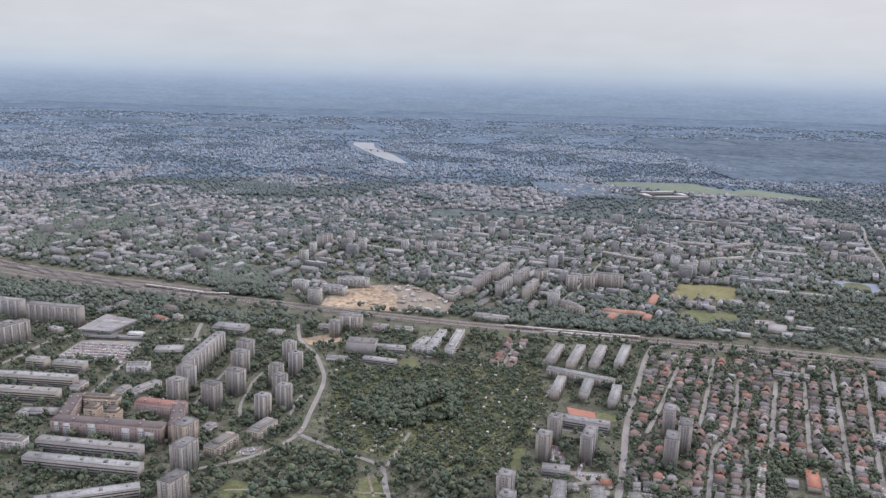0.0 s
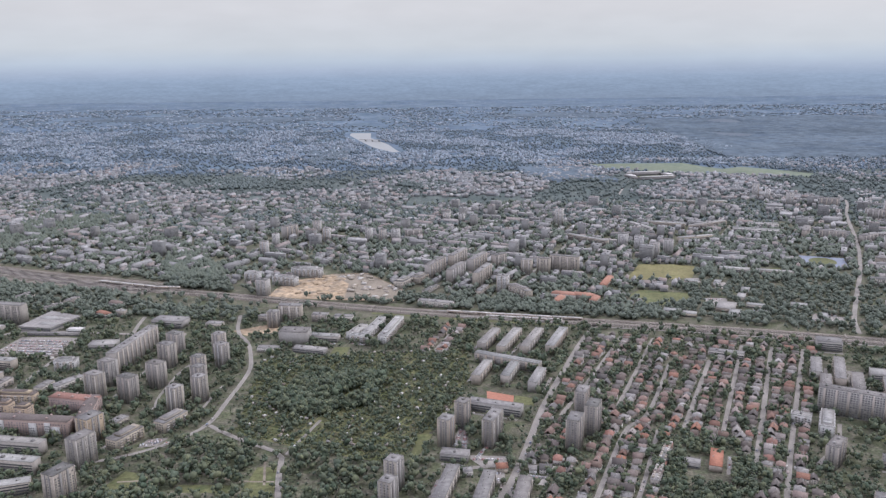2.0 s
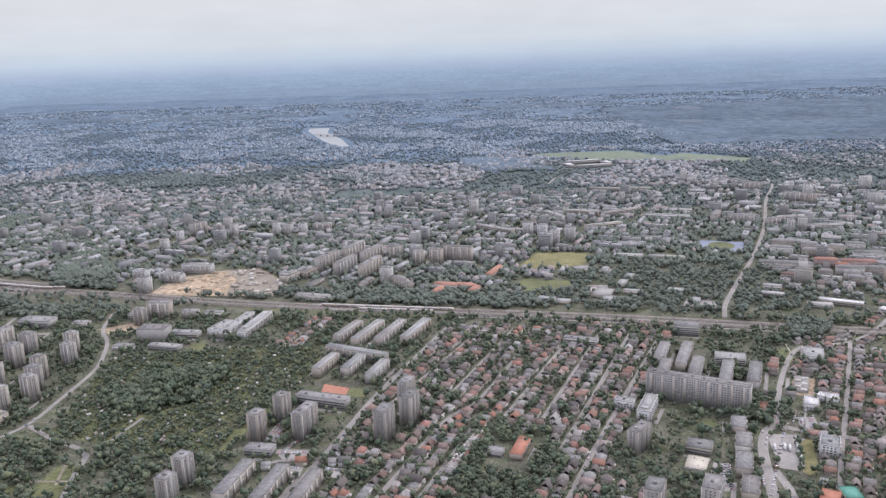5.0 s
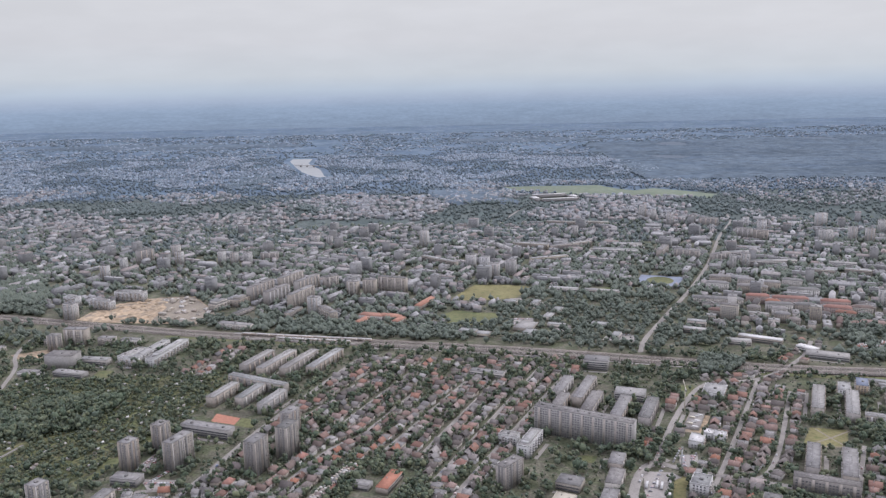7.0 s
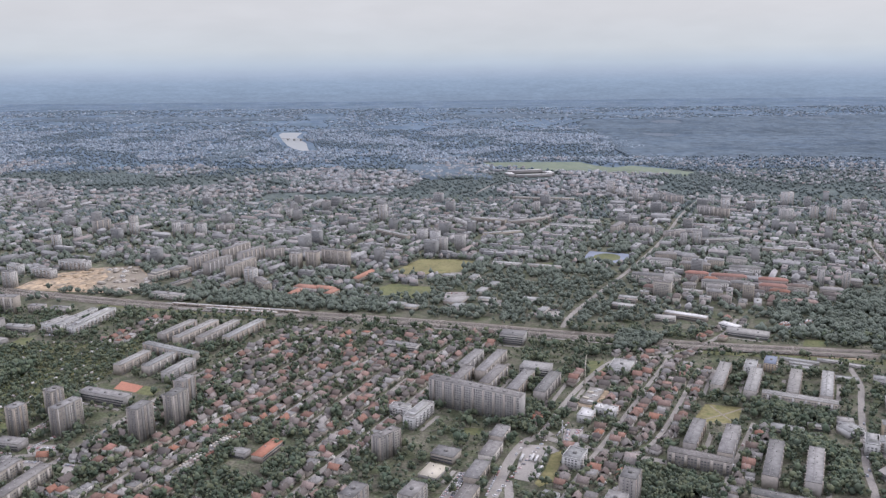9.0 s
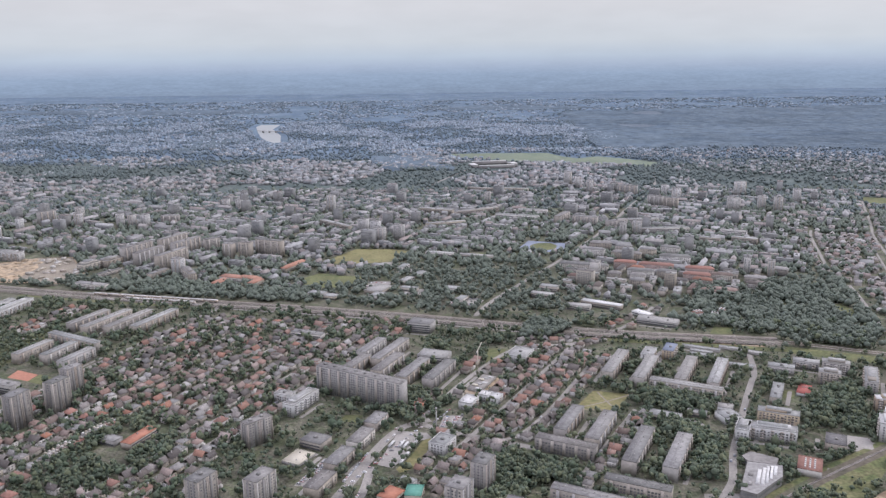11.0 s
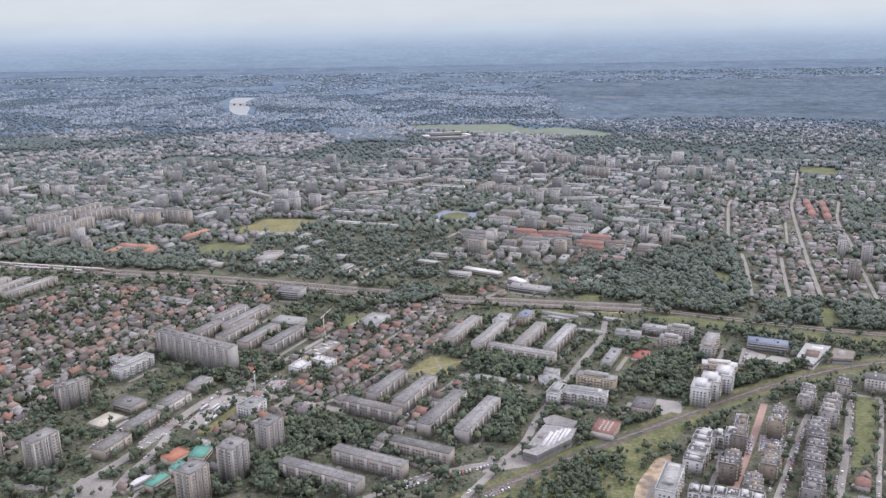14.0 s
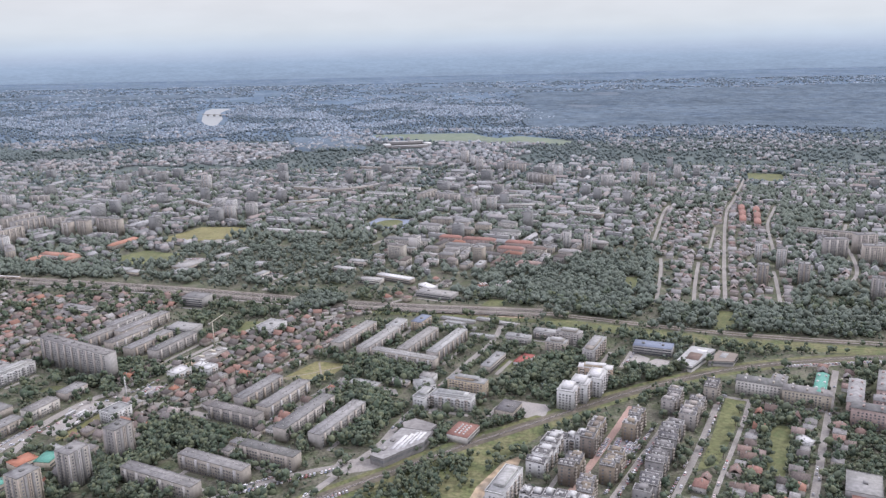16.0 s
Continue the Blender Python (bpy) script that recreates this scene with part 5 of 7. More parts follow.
for row in ((78, 1549, 76, 12, 68, 30), (119, 1508, 72, 12, 68, 30), (169, 1490, 80, 12, 70, 30), (121, 1625, 76, 12, 68, 30), (161, 1590, 74, 12, 66, 30), (291, 1556, 25, 14, -18, 33), (334, 1574, 58, 14, -20, 33), (258, 1556, 21, 14, -18, 30), (205, 1612, 30, 14, 40, 28),
            (1198, 2102, 40, 14, -40, 28), (1230, 2070, 35, 14, -30, 28), (1159, 2277, 53, 14, -19, 28), (1053, 1827, 54, 14, 32, 20), (987, 1860, 57, 14, -26, 22), (938, 1890, 70, 14, 64, 22)):
    block(*row, label="tall grey slab block of flats beyond the railway")
for row in ((419, 1836, 110, 12, -45, 14), (640, 2007, 92, 12, -24, 14), (670, 1851, 93, 12, 19, 12), (740, 1998, 120, 12, 30, 14), (879, 2004, 71, 12, -14, 12), (837, 1935, 106, 12, -20, 12), (574, 1998, 90, 12, -66, 10), (757, 2337, 87, 12, -19, 14), (854, 2326, 69, 12, -14, 14),
            (1145, 1770, 110, 12, 2, 14), (1120, 1872, 74, 12, 6, 14), (1281, 1729, 54, 12, -23, 16), (1216, 1672, 40, 12, -25, 14), (1285, 1668, 50, 12, -30, 14)):
    block(*row, wall=PLASTER, roof=PALE_ROOF, label="long low block of flats with a pale roof", style="bands")
for row in ((669, 1570, 56, 14, -16, 8), (740, 1548, 68, 14, -17, 8), (577, 1325, 42, 30, 67, 6), (896, 1230, 36, 16, -17, 7)):
    block(*row, wall=PLASTER, roof=PALE_ROOF, label="low pale-roofed hall at the edge of a park", style="bands", name="hall", huts=False)
for row in ((87, 2095, 23, 14, -18, 26), (127, 2078, 18, 14, -18, 26), (770, 2144, 17, 16, -15, 33), (1252, 2245, 20, 15, -15, 33)):
    block(*row, label=TALL, style="tower", name="apartment_tower", group="tower blocks")
for row in ((-274, 1506, 30, 14, -20, 18), (-206, 1482, 50, 14, -18, 16), (-175, 1540, 62, 14, -8, 18), (86, 1340, 62, 14, -18, 10), (234, 1396, 56, 14, -58, 18), (20, 1470, 40, 20, 66, 14), (50, 1500, 40, 20, 66, 14)):
    block(*row, wall=WHITE if row[0] < -100 else PLASTER, label="pale block of flats beyond the railway", style="flats")
for row in ((312, 1392, 44, 15, -18, 8), (300, 1362, 34, 14, 66, 8), (345, 1385, 40, 14, -18, 8), (362, 1362, 30, 13, 66, 8), (402, 1478, 66, 14, 68, 8)):
    pitched(*row, wall=PLASTER, roof=ORANGE_TILE, label="low school wing with an orange-red tile roof", name="school", rise=4)
for row in ((480, 1300, 28, 18, -20, 6), (505, 1285, 22, 16, -20, 6), (580, 1290, 26, 18, 66, 6), (620, 1380, 30, 14, 66, 7), (640, 1420, 28, 14, 66, 7), (560, 1480, 24, 14, -20, 7), (700, 1330, 26, 16, -20, 6)):
    block(*row, wall=PLASTER, roof=PALE_ROOF, label="low pale-roofed pavilion among dark trees", style="bands", name="pavilion", huts=False)

# stadium
stand = thing("stadium", "football stadium with four pale roofed stands", "stadium", pose(800, 2915, 0, 0, 0, 14) @ Matrix.Diagonal((.9, .9, .9, 1)))
take(corners(800, 2915, 200, 170, 14, 5))
part("pitch", boxes("pitch", [(0, 0, 0, 110, 72, 0.3, 0)], LAWN), stand)
for nm, row in (("stand", (0, -58, 0, 140, 26, 9, 0)), ("stand", (0, 58, 0, 140, 26, 11, 0)), ("stand", (-78, 0, 0, 24, 90, 8, 0)), ("stand", (78, 0, 0, 24, 90, 8, 0))):
    part(nm, boxes(nm, [row], SPANDREL), stand)
    x, y, z, a, b, h, r = row
    part("stand_roof", boxes("stand_roof", [(x * 1.04, y * 1.06, h + 2, a + 3, b * .6, .9, 0)], WHITE_ROOF), stand)
# running track
TRACK = [(821, 1626), (849, 1705), (931, 1677), (904, 1593)]
patch("running_track", TRACK, BLUE_ROOF, "grey-blue sports ground round a pitch", z=0.15)
patch("pitch", [(876 + 34 * math.cos(a) * ca_ - 27 * math.sin(a) * sa_, 1650 + 34 * math.cos(a) * sa_ + 27 * math.sin(a) * ca_) for ca_, sa_ in ((math.cos(1.24), math.sin(1.24)),) for a in np.linspace(0, 2 * math.pi, 24, endpoint=False)], LAWN, "green oval pitch inside a sports ground", z=0.25)


# ---- detached houses ----
def house_wall(L, W, h, rise, kind):
    """Quads of the walls: a box, with gables up to the ridge, and a low wing."""
    a, b = L / 2, W / 2
    if kind == "gable":
        v = [(-a, -b, -.5), (a, -b, -.5), (a, b, -.5), (-a, b, -.5), (-a, -b, h), (a, -b, h), (a, b, h), (-a, b, h), (-a, 0, h + rise - .3), (a, 0, h + rise - .3)]
        f = [(0, 1, 5, 4), (2, 3, 7, 6), (1, 2, 6, 5), (3, 0, 4, 7), (5, 6, 9, 9), (7, 4, 8, 8)]
        v, f = np.array(v), np.array([q[:3] if q[2] == q[3] else q for q in f if q[2] != q[3]])
        f = np.concatenate((f, [(4, 5, 9, 8), (6, 7, 8, 9)]))
    else:
        v, f = BOX_V * (L, W, h + .5) + (0, 0, -.5), BOX_F
    if kind != "flat":
        w, g = BOX_V * (L * .35, W * .4, h * .62 + .5) + (L * .3, -W * .55, -.5), BOX_F
        v, f = np.concatenate((v, w)), np.concatenate((f, g + len(v)))
    return v, f


def house_roof(L, W, h, rise, kind):
    if kind == "gable":
        return gable(L, W, h, rise)
    if kind == "hip":
        return hip(L, W, h, rise)
    return spread_out(BOX_V, BOX_F, flat_roof(L, W, h, 0.5))


def house_kind(L, W, h, rise, kind, wall, roof, label):
    top = thing("house", label, "house", pose(0, 0, -300), "detached houses")
    part("wall", mesh_of("wall", *house_wall(L, W, h, rise, kind), wall), top)
    cover = part("roof", mesh_of("roof", *house_roof(L, W, h, rise, kind), roof), top)
    part("chimney", boxes("chimney", [(L * .15, W * .12, h, 0.8, 0.8, rise + 1.2, 0)], CONCRETE), cover)
    part("glazing", panes("glazing", grid_windows(L, W, h, step=3.0, ww=1.3, ends=True, skip=0.15), GLASS), top, "dark windows", kind="stuff")
    return top


SIZES = [(12, 10, 6, 4.2, "gable"), (11, 11, 6, 4.0, "hip"), (14, 10, 6.5, 4.5, "gable"), (12, 11, 7, 0.6, "flat"), (10, 9, 5, 4.5, "gable"), (13, 11, 6, 4.5, "hip")]
KINDS = [house_kind(12, 10, 6, 4.2, "gable", PLASTER, TILE, "detached plastered house with a steep tiled gable roof"),
         house_kind(11, 11, 6, 4.0, "hip", PLASTER, TILE, "detached square house with a tiled hip roof"),
         house_kind(14, 10, 6.5, 4.5, "gable", PLASTER, TILE, "long plastered house with a tiled gable roof"),
         house_kind(12, 11, 7, 0.6, "flat", PLASTER, FELT, "cubic plastered house with a flat felt roof"),
         house_kind(10, 9, 5, 4.5, "gable", WHITE, TILE, "small white house with a steep tiled roof"),
         house_kind(13, 11, 6, 4.5, "hip", PLASTER, RED, "plastered house with a red tiled hip roof")]
KIND_ODDS = [.24, .22, .2, .2, .1, .04]
PLACED = []


def put_house(x, y, ang, rnd):
    k = rnd.choices(range(len(KINDS)), KIND_ODDS)[0]
    turn = ang + rnd.choice((0, 90)) + rnd.uniform(-3, 3)
    if not is_free(corners(x, y, 10, 9, turn)):
        return False
    take(corners(x, y, 10, 9, turn, 0.5))
    PLACED.append((k, x, y, turn, rnd.uniform(.72, .98)))
    return True


def houses_along(line, width, rnd, chance=0.93, both=True, step=12.5, setback=9.0):
    seg = np.r_[0, np.cumsum(np.linalg.norm(np.diff(line, axis=0), axis=1))]
    for side in (-1, 1):
        s = rnd.uniform(4, 10)
        while s < seg[-1]:
            x, y = np.interp(s, seg, line[:, 0]), np.interp(s, seg, line[:, 1])
            x2, y2 = np.interp(s + 3, seg, line[:, 0]), np.interp(s + 3, seg, line[:, 1])
            d = math.atan2(y2 - y, x2 - x) if (x2, y2) != (x, y) else radians(67)
            off = side * (width / 2 + setback + rnd.uniform(-1.5, 2.5))
            if rnd.random() < chance:
                put_house(x - math.sin(d) * off, y + math.cos(d) * off, math.degrees(d), rnd)
            s += step + rnd.uniform(-2, 4)


DARKWOOD = [(812, 1160), (880, 1148), (845, 1102), (797, 1088)]        # dense grove beside the railway
take(DARKWOOD)
PARK = [(330, 690), (330, 800), (375, 850), (420, 810), (440, 760), (400, 690)]        # trees round the orange-roofed hall
take(PARK)
r = random.Random(5)
HOUSE_ZONES = [[(314, 1172), (190, 780), (165, 640), (520, 640), (480, 790), (560, 950), (600, 1060), (640, 1160)], [(700, 830), (730, 960), (800, 1080), (895, 1040), (840, 900), (780, 790), (700, 640), (640, 600), (690, 740)],
               [(1335, 810), (1245, 640), (1200, 540), (1290, 540), (1330, 640), (1430, 770)], [(1305, 1115), (1345, 1290), (1365, 1400), (1450, 1745), (1660, 1745), (1605, 1600), (1545, 1390), (1500, 1290), (1478, 1105)], [(900, 840), (850, 735), (820, 700), (840, 690), (930, 850)]]
for line, w in ROADS:
    mid = line[len(line) // 2]
    if any(inside(np.array(mid[0]), np.array(mid[1]), z) for z in HOUSE_ZONES) or mid[0] > 1350 and 1100 < mid[1] < 1750 or 80 < mid[0] < 130 and mid[1] > 1100:
        houses_along(line, w, r)
for n, zone in enumerate(HOUSE_ZONES):
    xs, ys = [p[0] for p in zone], [p[1] for p in zone]
    for _ in range(1100 if n < 2 else 1500 if n == 3 else 420):
        x, y = r.uniform(min(xs), max(xs)), r.uniform(min(ys), max(ys))
        if inside(np.array(x), np.array(y), zone):
            put_house(x, y, 67, r)
PLACED.sort(key=lambda p: p[2] + 0.05 * abs(p[1] - 600))
for k, x, y, a, s in PLACED[:300]:
    copy_thing(KINDS[k], pose(x, y, 0, 0, 0, a) @ Matrix.Diagonal((s, s, s, 1)))
rows = thing("house_rows", "rows of detached houses with tiled roofs in gardens", "houses", kind="stuff")
for k, size in enumerate(SIZES):
    for grey in (False, True):
        at = np.array([(x, y, 0, s, s, s, a) for kk, x, y, a, s in PLACED[300:] if kk == k and (y > 1100 and x > 1250) == grey])
        if not len(at):
            continue
        part("house_walls", mesh_of("house_walls", *spread_out(*house_wall(*size), at), PLASTER_ROWS), rows, kind="stuff")
        part("house_roofs", mesh_of("house_roofs", *spread_out(*house_roof(*size), at), SLATE_ROWS if grey else TILE_ROWS), rows, kind="stuff")
for ob in KINDS:
    for child in list(ob.children_recursive):
        bpy.data.objects.remove(child)
    bpy.data.objects.remove(ob)


# ---- estates across the tracks ----
BELT = [(-1000, 1560), (-600, 1400), (-390, 1350), (-190, 1290), (-230, 1235), (-420, 1270), (-700, 1340), (-1000, 1480)]
WOOD_MID = [(-444, 1500), (-502, 1660), (-466, 1717), (-363, 1599), (-291, 1421), (-363, 1427), (-414, 1447)]
WOOD_L = [(-1050, 1800), (-1020, 2190), (-780, 2140), (-850, 1900), (-900, 1760)]
DARK_PARK = [(430, 1275), (580, 1545), (640, 1600), (830, 1560), (900, 1530), (880, 1230), (740, 1200), (560, 1245)]
WOOD_R = [(1060, 1130), (1078, 1315), (1118, 1367), (1262, 1363), (1307, 1309), (1321, 1216), (1300, 1110), (1400, 1085), (1700, 1030), (1700, 960), (1300, 1010)]
NORTH_BELT = [(-160, 1375), (210, 1290), (440, 1255), (470, 1300), (330, 1345), (250, 1375), (-20, 1420)]


def estate(zone, n, seed, pitched_share, tall_share, h_low=(6.5, 13), ang=67, walls=(PANEL, PLASTER, PANEL), length=(15, 52)):
    rnd = random.Random(seed)
    xs, ys = [p[0] for p in zone], [p[1] for p in zone]
    tries = 0
    while n > 0 and tries < 4000:
        tries += 1
        x, y = rnd.uniform(min(xs), max(xs)), rnd.uniform(min(ys), max(ys))
        if not inside(np.array(x), np.array(y), zone):
            continue
        tall = rnd.random() < tall_share
        L, W = (rnd.uniform(16, 30), 15) if tall else (rnd.uniform(*length), rnd.uniform(9, 12.5))
        turn = ang + rnd.choice((0, 90)) + rnd.uniform(-5, 5)
        if not is_free(corners(x, y, L + 4, W + 8, turn)):
            continue
        n -= 1
        take(corners(x, y, L, W, turn, 2.5))
        h = rnd.uniform(26, 34) if tall else rnd.uniform(*h_low)
        wall = rnd.choice(walls)
        peaked = not tall and rnd.random() < pitched_share
        ESTATE.append((y, x, L, W, turn, h, tall, peaked, wall))


ESTATE = []
estate([(-1000, 1700), (-420, 1560), (-160, 1590), (-20, 1600), (60, 1620), (60, 2300), (-1000, 2400)], 230, 3, .5, .06)
estate([(-20, 1420), (160, 1400), (420, 1560), (450, 1640), (700, 1640), (800, 1750), (900, 2350), (60, 2350), (40, 1620)], 330, 4, .25, .06)
estate([(960, 1480), (1200, 1480), (1330, 1500), (1460, 1770), (1400, 2380), (1000, 2380), (930, 1700)], 210, 6, .35, .08)
estate([(880, 1330), (1140, 1290), (1300, 1430), (1200, 1480), (930, 1480)], 45, 7, .6, .05)
estate([(1365, 1405), (1448, 1740), (1562, 1735), (1470, 1405)], 60, 12, .5, 0, (6, 9), -17, length=(18, 44))
estate([(1500, 1760), (1800, 1750), (2100, 1900), (2200, 2300), (1700, 2300), (1420, 2300)], 120, 8, .3, .06)
estate([(1600, 1120), (2000, 1050), (2100, 1750), (1760, 1700), (1600, 1300)], 90, 9, .3, .07)
estate([(-700, 1100), (-430, 1180), (-430, 1340), (-700, 1400)], 10, 10, .2, .0)

def gabled_template():
    v = np.array([(-.5, -.5, 0), (.5, -.5, 0), (.5, .5, 0), (-.5, .5, 0), (-.5, 0, 1), (.5, 0, 1)], float)
    return v, np.array([(0, 1, 5), (0, 5, 4), (2, 3, 4), (2, 4, 5), (1, 2, 5), (3, 0, 4)])


ESTATE.sort(key=lambda e: e[0])
for y, x, L, W, turn, h, tall, peaked, wall in ESTATE[:105]:
    text = "tall concrete block of flats in an estate beyond the railway" if tall else ("tenement house with a tiled roof beyond the railway" if peaked else "low flat-roofed block of flats beyond the railway")
    top = thing("apartment_block", text, "building", pose(x, y, 0, 0, 0, turn), "distant blocks of flats")
    part("wall", boxes("wall", [(0, 0, -0.5, L, W, h + 0.4, 0)], wall), top)
    if peaked:
        part("roof", mesh_of("roof", *hip(L, W, h, 4, ridge=max(0.2, 1 - W / L)), TILE), top)
    else:
        part("roof", boxes("roof", flat_roof(L, W, h), PALE_ROOF if int(x) % 3 == 0 else FELT), top)
        part("roof_hut", boxes("roof_hut", [(0, 0, h + .2, 4, 4, 2.2, 0)], CONCRETE), top)
    part("glazing", panes("glazing", grid_windows(L, W, h, ww=1.9), GLASS), top, "rows of dark windows", kind="stuff")


def infill(zone, n, seed, size=(7, 17), hs=(4, 10)):
    """Small houses, shops and garages on what is left free between the blocks."""
    rnd = random.Random(seed)
    xs, ys = [p[0] for p in zone], [p[1] for p in zone]
    for _ in range(n):
        x, y = rnd.uniform(min(xs), max(xs)), rnd.uniform(min(ys), max(ys))
        if not free_at(x, y) or noise.noise((x / 110, y / 110, 5)) < -.22 or not inside(np.array(x), np.array(y), zone) or any(inside(np.array(x), np.array(y), g) for g in (BELT, WOOD_MID, WOOD_L, DARK_PARK, WOOD_R, NORTH_BELT)):
            continue
        L, turn = rnd.uniform(*size), 67 + rnd.choice((0, 90)) + rnd.uniform(-5, 5)
        W = rnd.uniform(.5, .9) * min(L, 12)
        if is_free(corners(x, y, L, W, turn)):
            take(corners(x, y, L, W, turn, 1))
            ESTATE.append((y, x, L, W, turn, rnd.uniform(*hs), False, rnd.random() < .55, PLASTER))


infill([(-1900, 1720), (-420, 1500), (160, 1390), (420, 1340), (900, 1240), (1300, 1420), (1700, 1100), (2300, 1000), (2400, 2330), (-2100, 2330)], 9000, 14)
def thin(zone, share, seed):
    """Keeps trees off a share of a densely built quarter."""
    xs, ys = [p[0] for p in zone], [p[1] for p in zone]
    gx, gy, sl = cells(min(xs), max(xs), min(ys), max(ys))
    TAKEN[sl] |= inside(gx, gy, zone) & (np.random.default_rng(seed).random(gx.shape) < share)


thin([(1300, 1110), (1365, 1400), (1450, 1760), (1670, 1760), (1545, 1390), (1480, 1105)], .7, 3)
rest = ESTATE[105:]
far_estate = thing("far_estate", "many distant blocks of flats with flat and tiled roofs", "buildings", kind="stuff")
part("estate_walls", boxes("estate_walls", [(x, y, -.5, L, W, h + .4, a) for y, x, L, W, a, h, *_ in rest], ESTATE_WALL), far_estate, kind="stuff")
part("estate_flat_roofs", boxes("estate_flat_roofs", [(x, y, h - .1, L + .4, W + .4, .7, a) for y, x, L, W, a, h, t, p, w in rest if not p] + [(x, y, h + .5, 4, 4, 2.2, a) for y, x, L, W, a, h, t, p, w in rest if not p], ESTATE_ROOF), far_estate, kind="stuff")
part("estate_tiled_roofs", mesh_of("estate_tiled_roofs", *spread_out(*gabled_template(), [(x, y, h - .15, L + 1, W + 1, 4.5, a) for y, x, L, W, a, h, t, p, w in rest if p]), ESTATE_ROOF), far_estate, kind="stuff")
strips = []
for y, x, L, W, a, h, *_ in rest:
    nx, ny = -math.sin(radians(a)), math.cos(radians(a))
    for s in (-1, 1):
        for k in range(int((h - 1) / 2.9)):
            strips.append((x + nx * s * (W / 2 + .03), y + ny * s * (W / 2 + .03), 1.2 + k * 2.9, L - 2, .14, 1.2, a))
part("estate_glazing", panes("estate_glazing", strips, GLASS), far_estate, kind="stuff")

# ---- town in the distance ----
def distant_town(name, zone, n, seed, label, size=(11, 26), hs=(8, 18), keep_off=()):
    rnd = np.random.default_rng(seed)
    xs, ys = [p[0] for p in zone], [p[1] for p in zone]
    x, y = rnd.uniform(min(xs), max(xs), n * 3), rnd.uniform(min(ys), max(ys), n * 3)
    ok = inside(x, y, zone)
    clump = np.array([.45 * noise.noise((a / 130, b / 130, seed)) + noise.noise((a / 380, b / 380, 2)) for a, b in zip(x, y)])
    ok &= clump > -0.06
    for poly in keep_off:
        ok &= ~inside(x, y, poly)
    x, y = x[ok][:n], y[ok][:n]
    m = len(x)
    L, W, h = rnd.uniform(*size, m) * rnd.choice((1, 1, 1.7), m), rnd.uniform(.45, .6, m) * (size[0] + size[1]) * .8, rnd.uniform(*hs, m)
    a = rnd.choice((67, 157), m) + rnd.normal(0, 9, m)
    z = np.zeros(m)
    top = thing(name, label, "town", kind="stuff")
    flat = rnd.random(m) < .45
    # three steps of colour with distance, bluer each time in place of haze
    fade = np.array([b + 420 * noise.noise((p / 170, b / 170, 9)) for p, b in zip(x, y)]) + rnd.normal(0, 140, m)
    for pick, wall, roof in ((fade < 2560, ESTATE_WALL, ESTATE_ROOF), ((fade >= 2560) & (fade < 3250), HALF_HAZED_WALL, HALF_HAZED_ROOF), (fade >= 3250, HAZED_WALL, HAZED_ROOF)):
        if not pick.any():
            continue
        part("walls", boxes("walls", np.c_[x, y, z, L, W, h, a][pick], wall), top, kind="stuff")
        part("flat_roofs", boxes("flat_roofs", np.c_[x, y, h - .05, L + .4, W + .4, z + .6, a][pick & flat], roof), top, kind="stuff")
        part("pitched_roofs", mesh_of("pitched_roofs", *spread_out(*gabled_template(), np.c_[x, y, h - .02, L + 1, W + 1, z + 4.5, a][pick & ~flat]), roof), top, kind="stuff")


RIVER = [(-590, 4920), (-575, 4719), (-455, 4332), (-362, 4050), (-285, 3870), (-195, 3735), (-130, 3780), (-155, 3860), (-228, 4170), (-365, 4550), (-395, 4920)]
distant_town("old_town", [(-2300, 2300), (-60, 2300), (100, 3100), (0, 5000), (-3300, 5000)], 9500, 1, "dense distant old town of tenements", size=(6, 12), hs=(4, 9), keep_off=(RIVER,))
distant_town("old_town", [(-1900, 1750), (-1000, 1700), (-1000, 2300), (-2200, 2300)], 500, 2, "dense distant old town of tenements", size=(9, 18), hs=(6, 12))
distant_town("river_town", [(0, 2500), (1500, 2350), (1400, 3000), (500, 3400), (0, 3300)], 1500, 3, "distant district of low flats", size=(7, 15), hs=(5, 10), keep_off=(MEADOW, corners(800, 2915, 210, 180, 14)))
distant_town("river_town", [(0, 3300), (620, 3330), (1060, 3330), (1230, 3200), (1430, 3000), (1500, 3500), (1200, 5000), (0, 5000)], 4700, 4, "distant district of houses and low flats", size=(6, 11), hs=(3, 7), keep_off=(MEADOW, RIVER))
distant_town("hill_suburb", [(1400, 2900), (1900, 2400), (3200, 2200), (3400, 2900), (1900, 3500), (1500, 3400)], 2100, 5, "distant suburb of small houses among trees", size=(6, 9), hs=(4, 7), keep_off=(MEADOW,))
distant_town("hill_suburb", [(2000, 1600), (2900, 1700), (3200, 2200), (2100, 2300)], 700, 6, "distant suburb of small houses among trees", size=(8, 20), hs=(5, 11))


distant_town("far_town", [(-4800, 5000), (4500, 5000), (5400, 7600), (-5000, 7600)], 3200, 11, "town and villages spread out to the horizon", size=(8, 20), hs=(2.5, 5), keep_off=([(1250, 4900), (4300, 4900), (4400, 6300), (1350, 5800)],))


# ---- trees ----


def blob(rnd, level):
    bm = bmesh.new()
    bmesh.ops.create_icosphere(bm, subdivisions=level, radius=1)
    v = np.array([tuple(w.co) for w in bm.verts])
    f = np.array([[w.index for w in p.verts] for p in bm.faces])
    bm.free()
    return v * (1 + rnd.uniform(-.3, .25, len(v)))[:, None], f


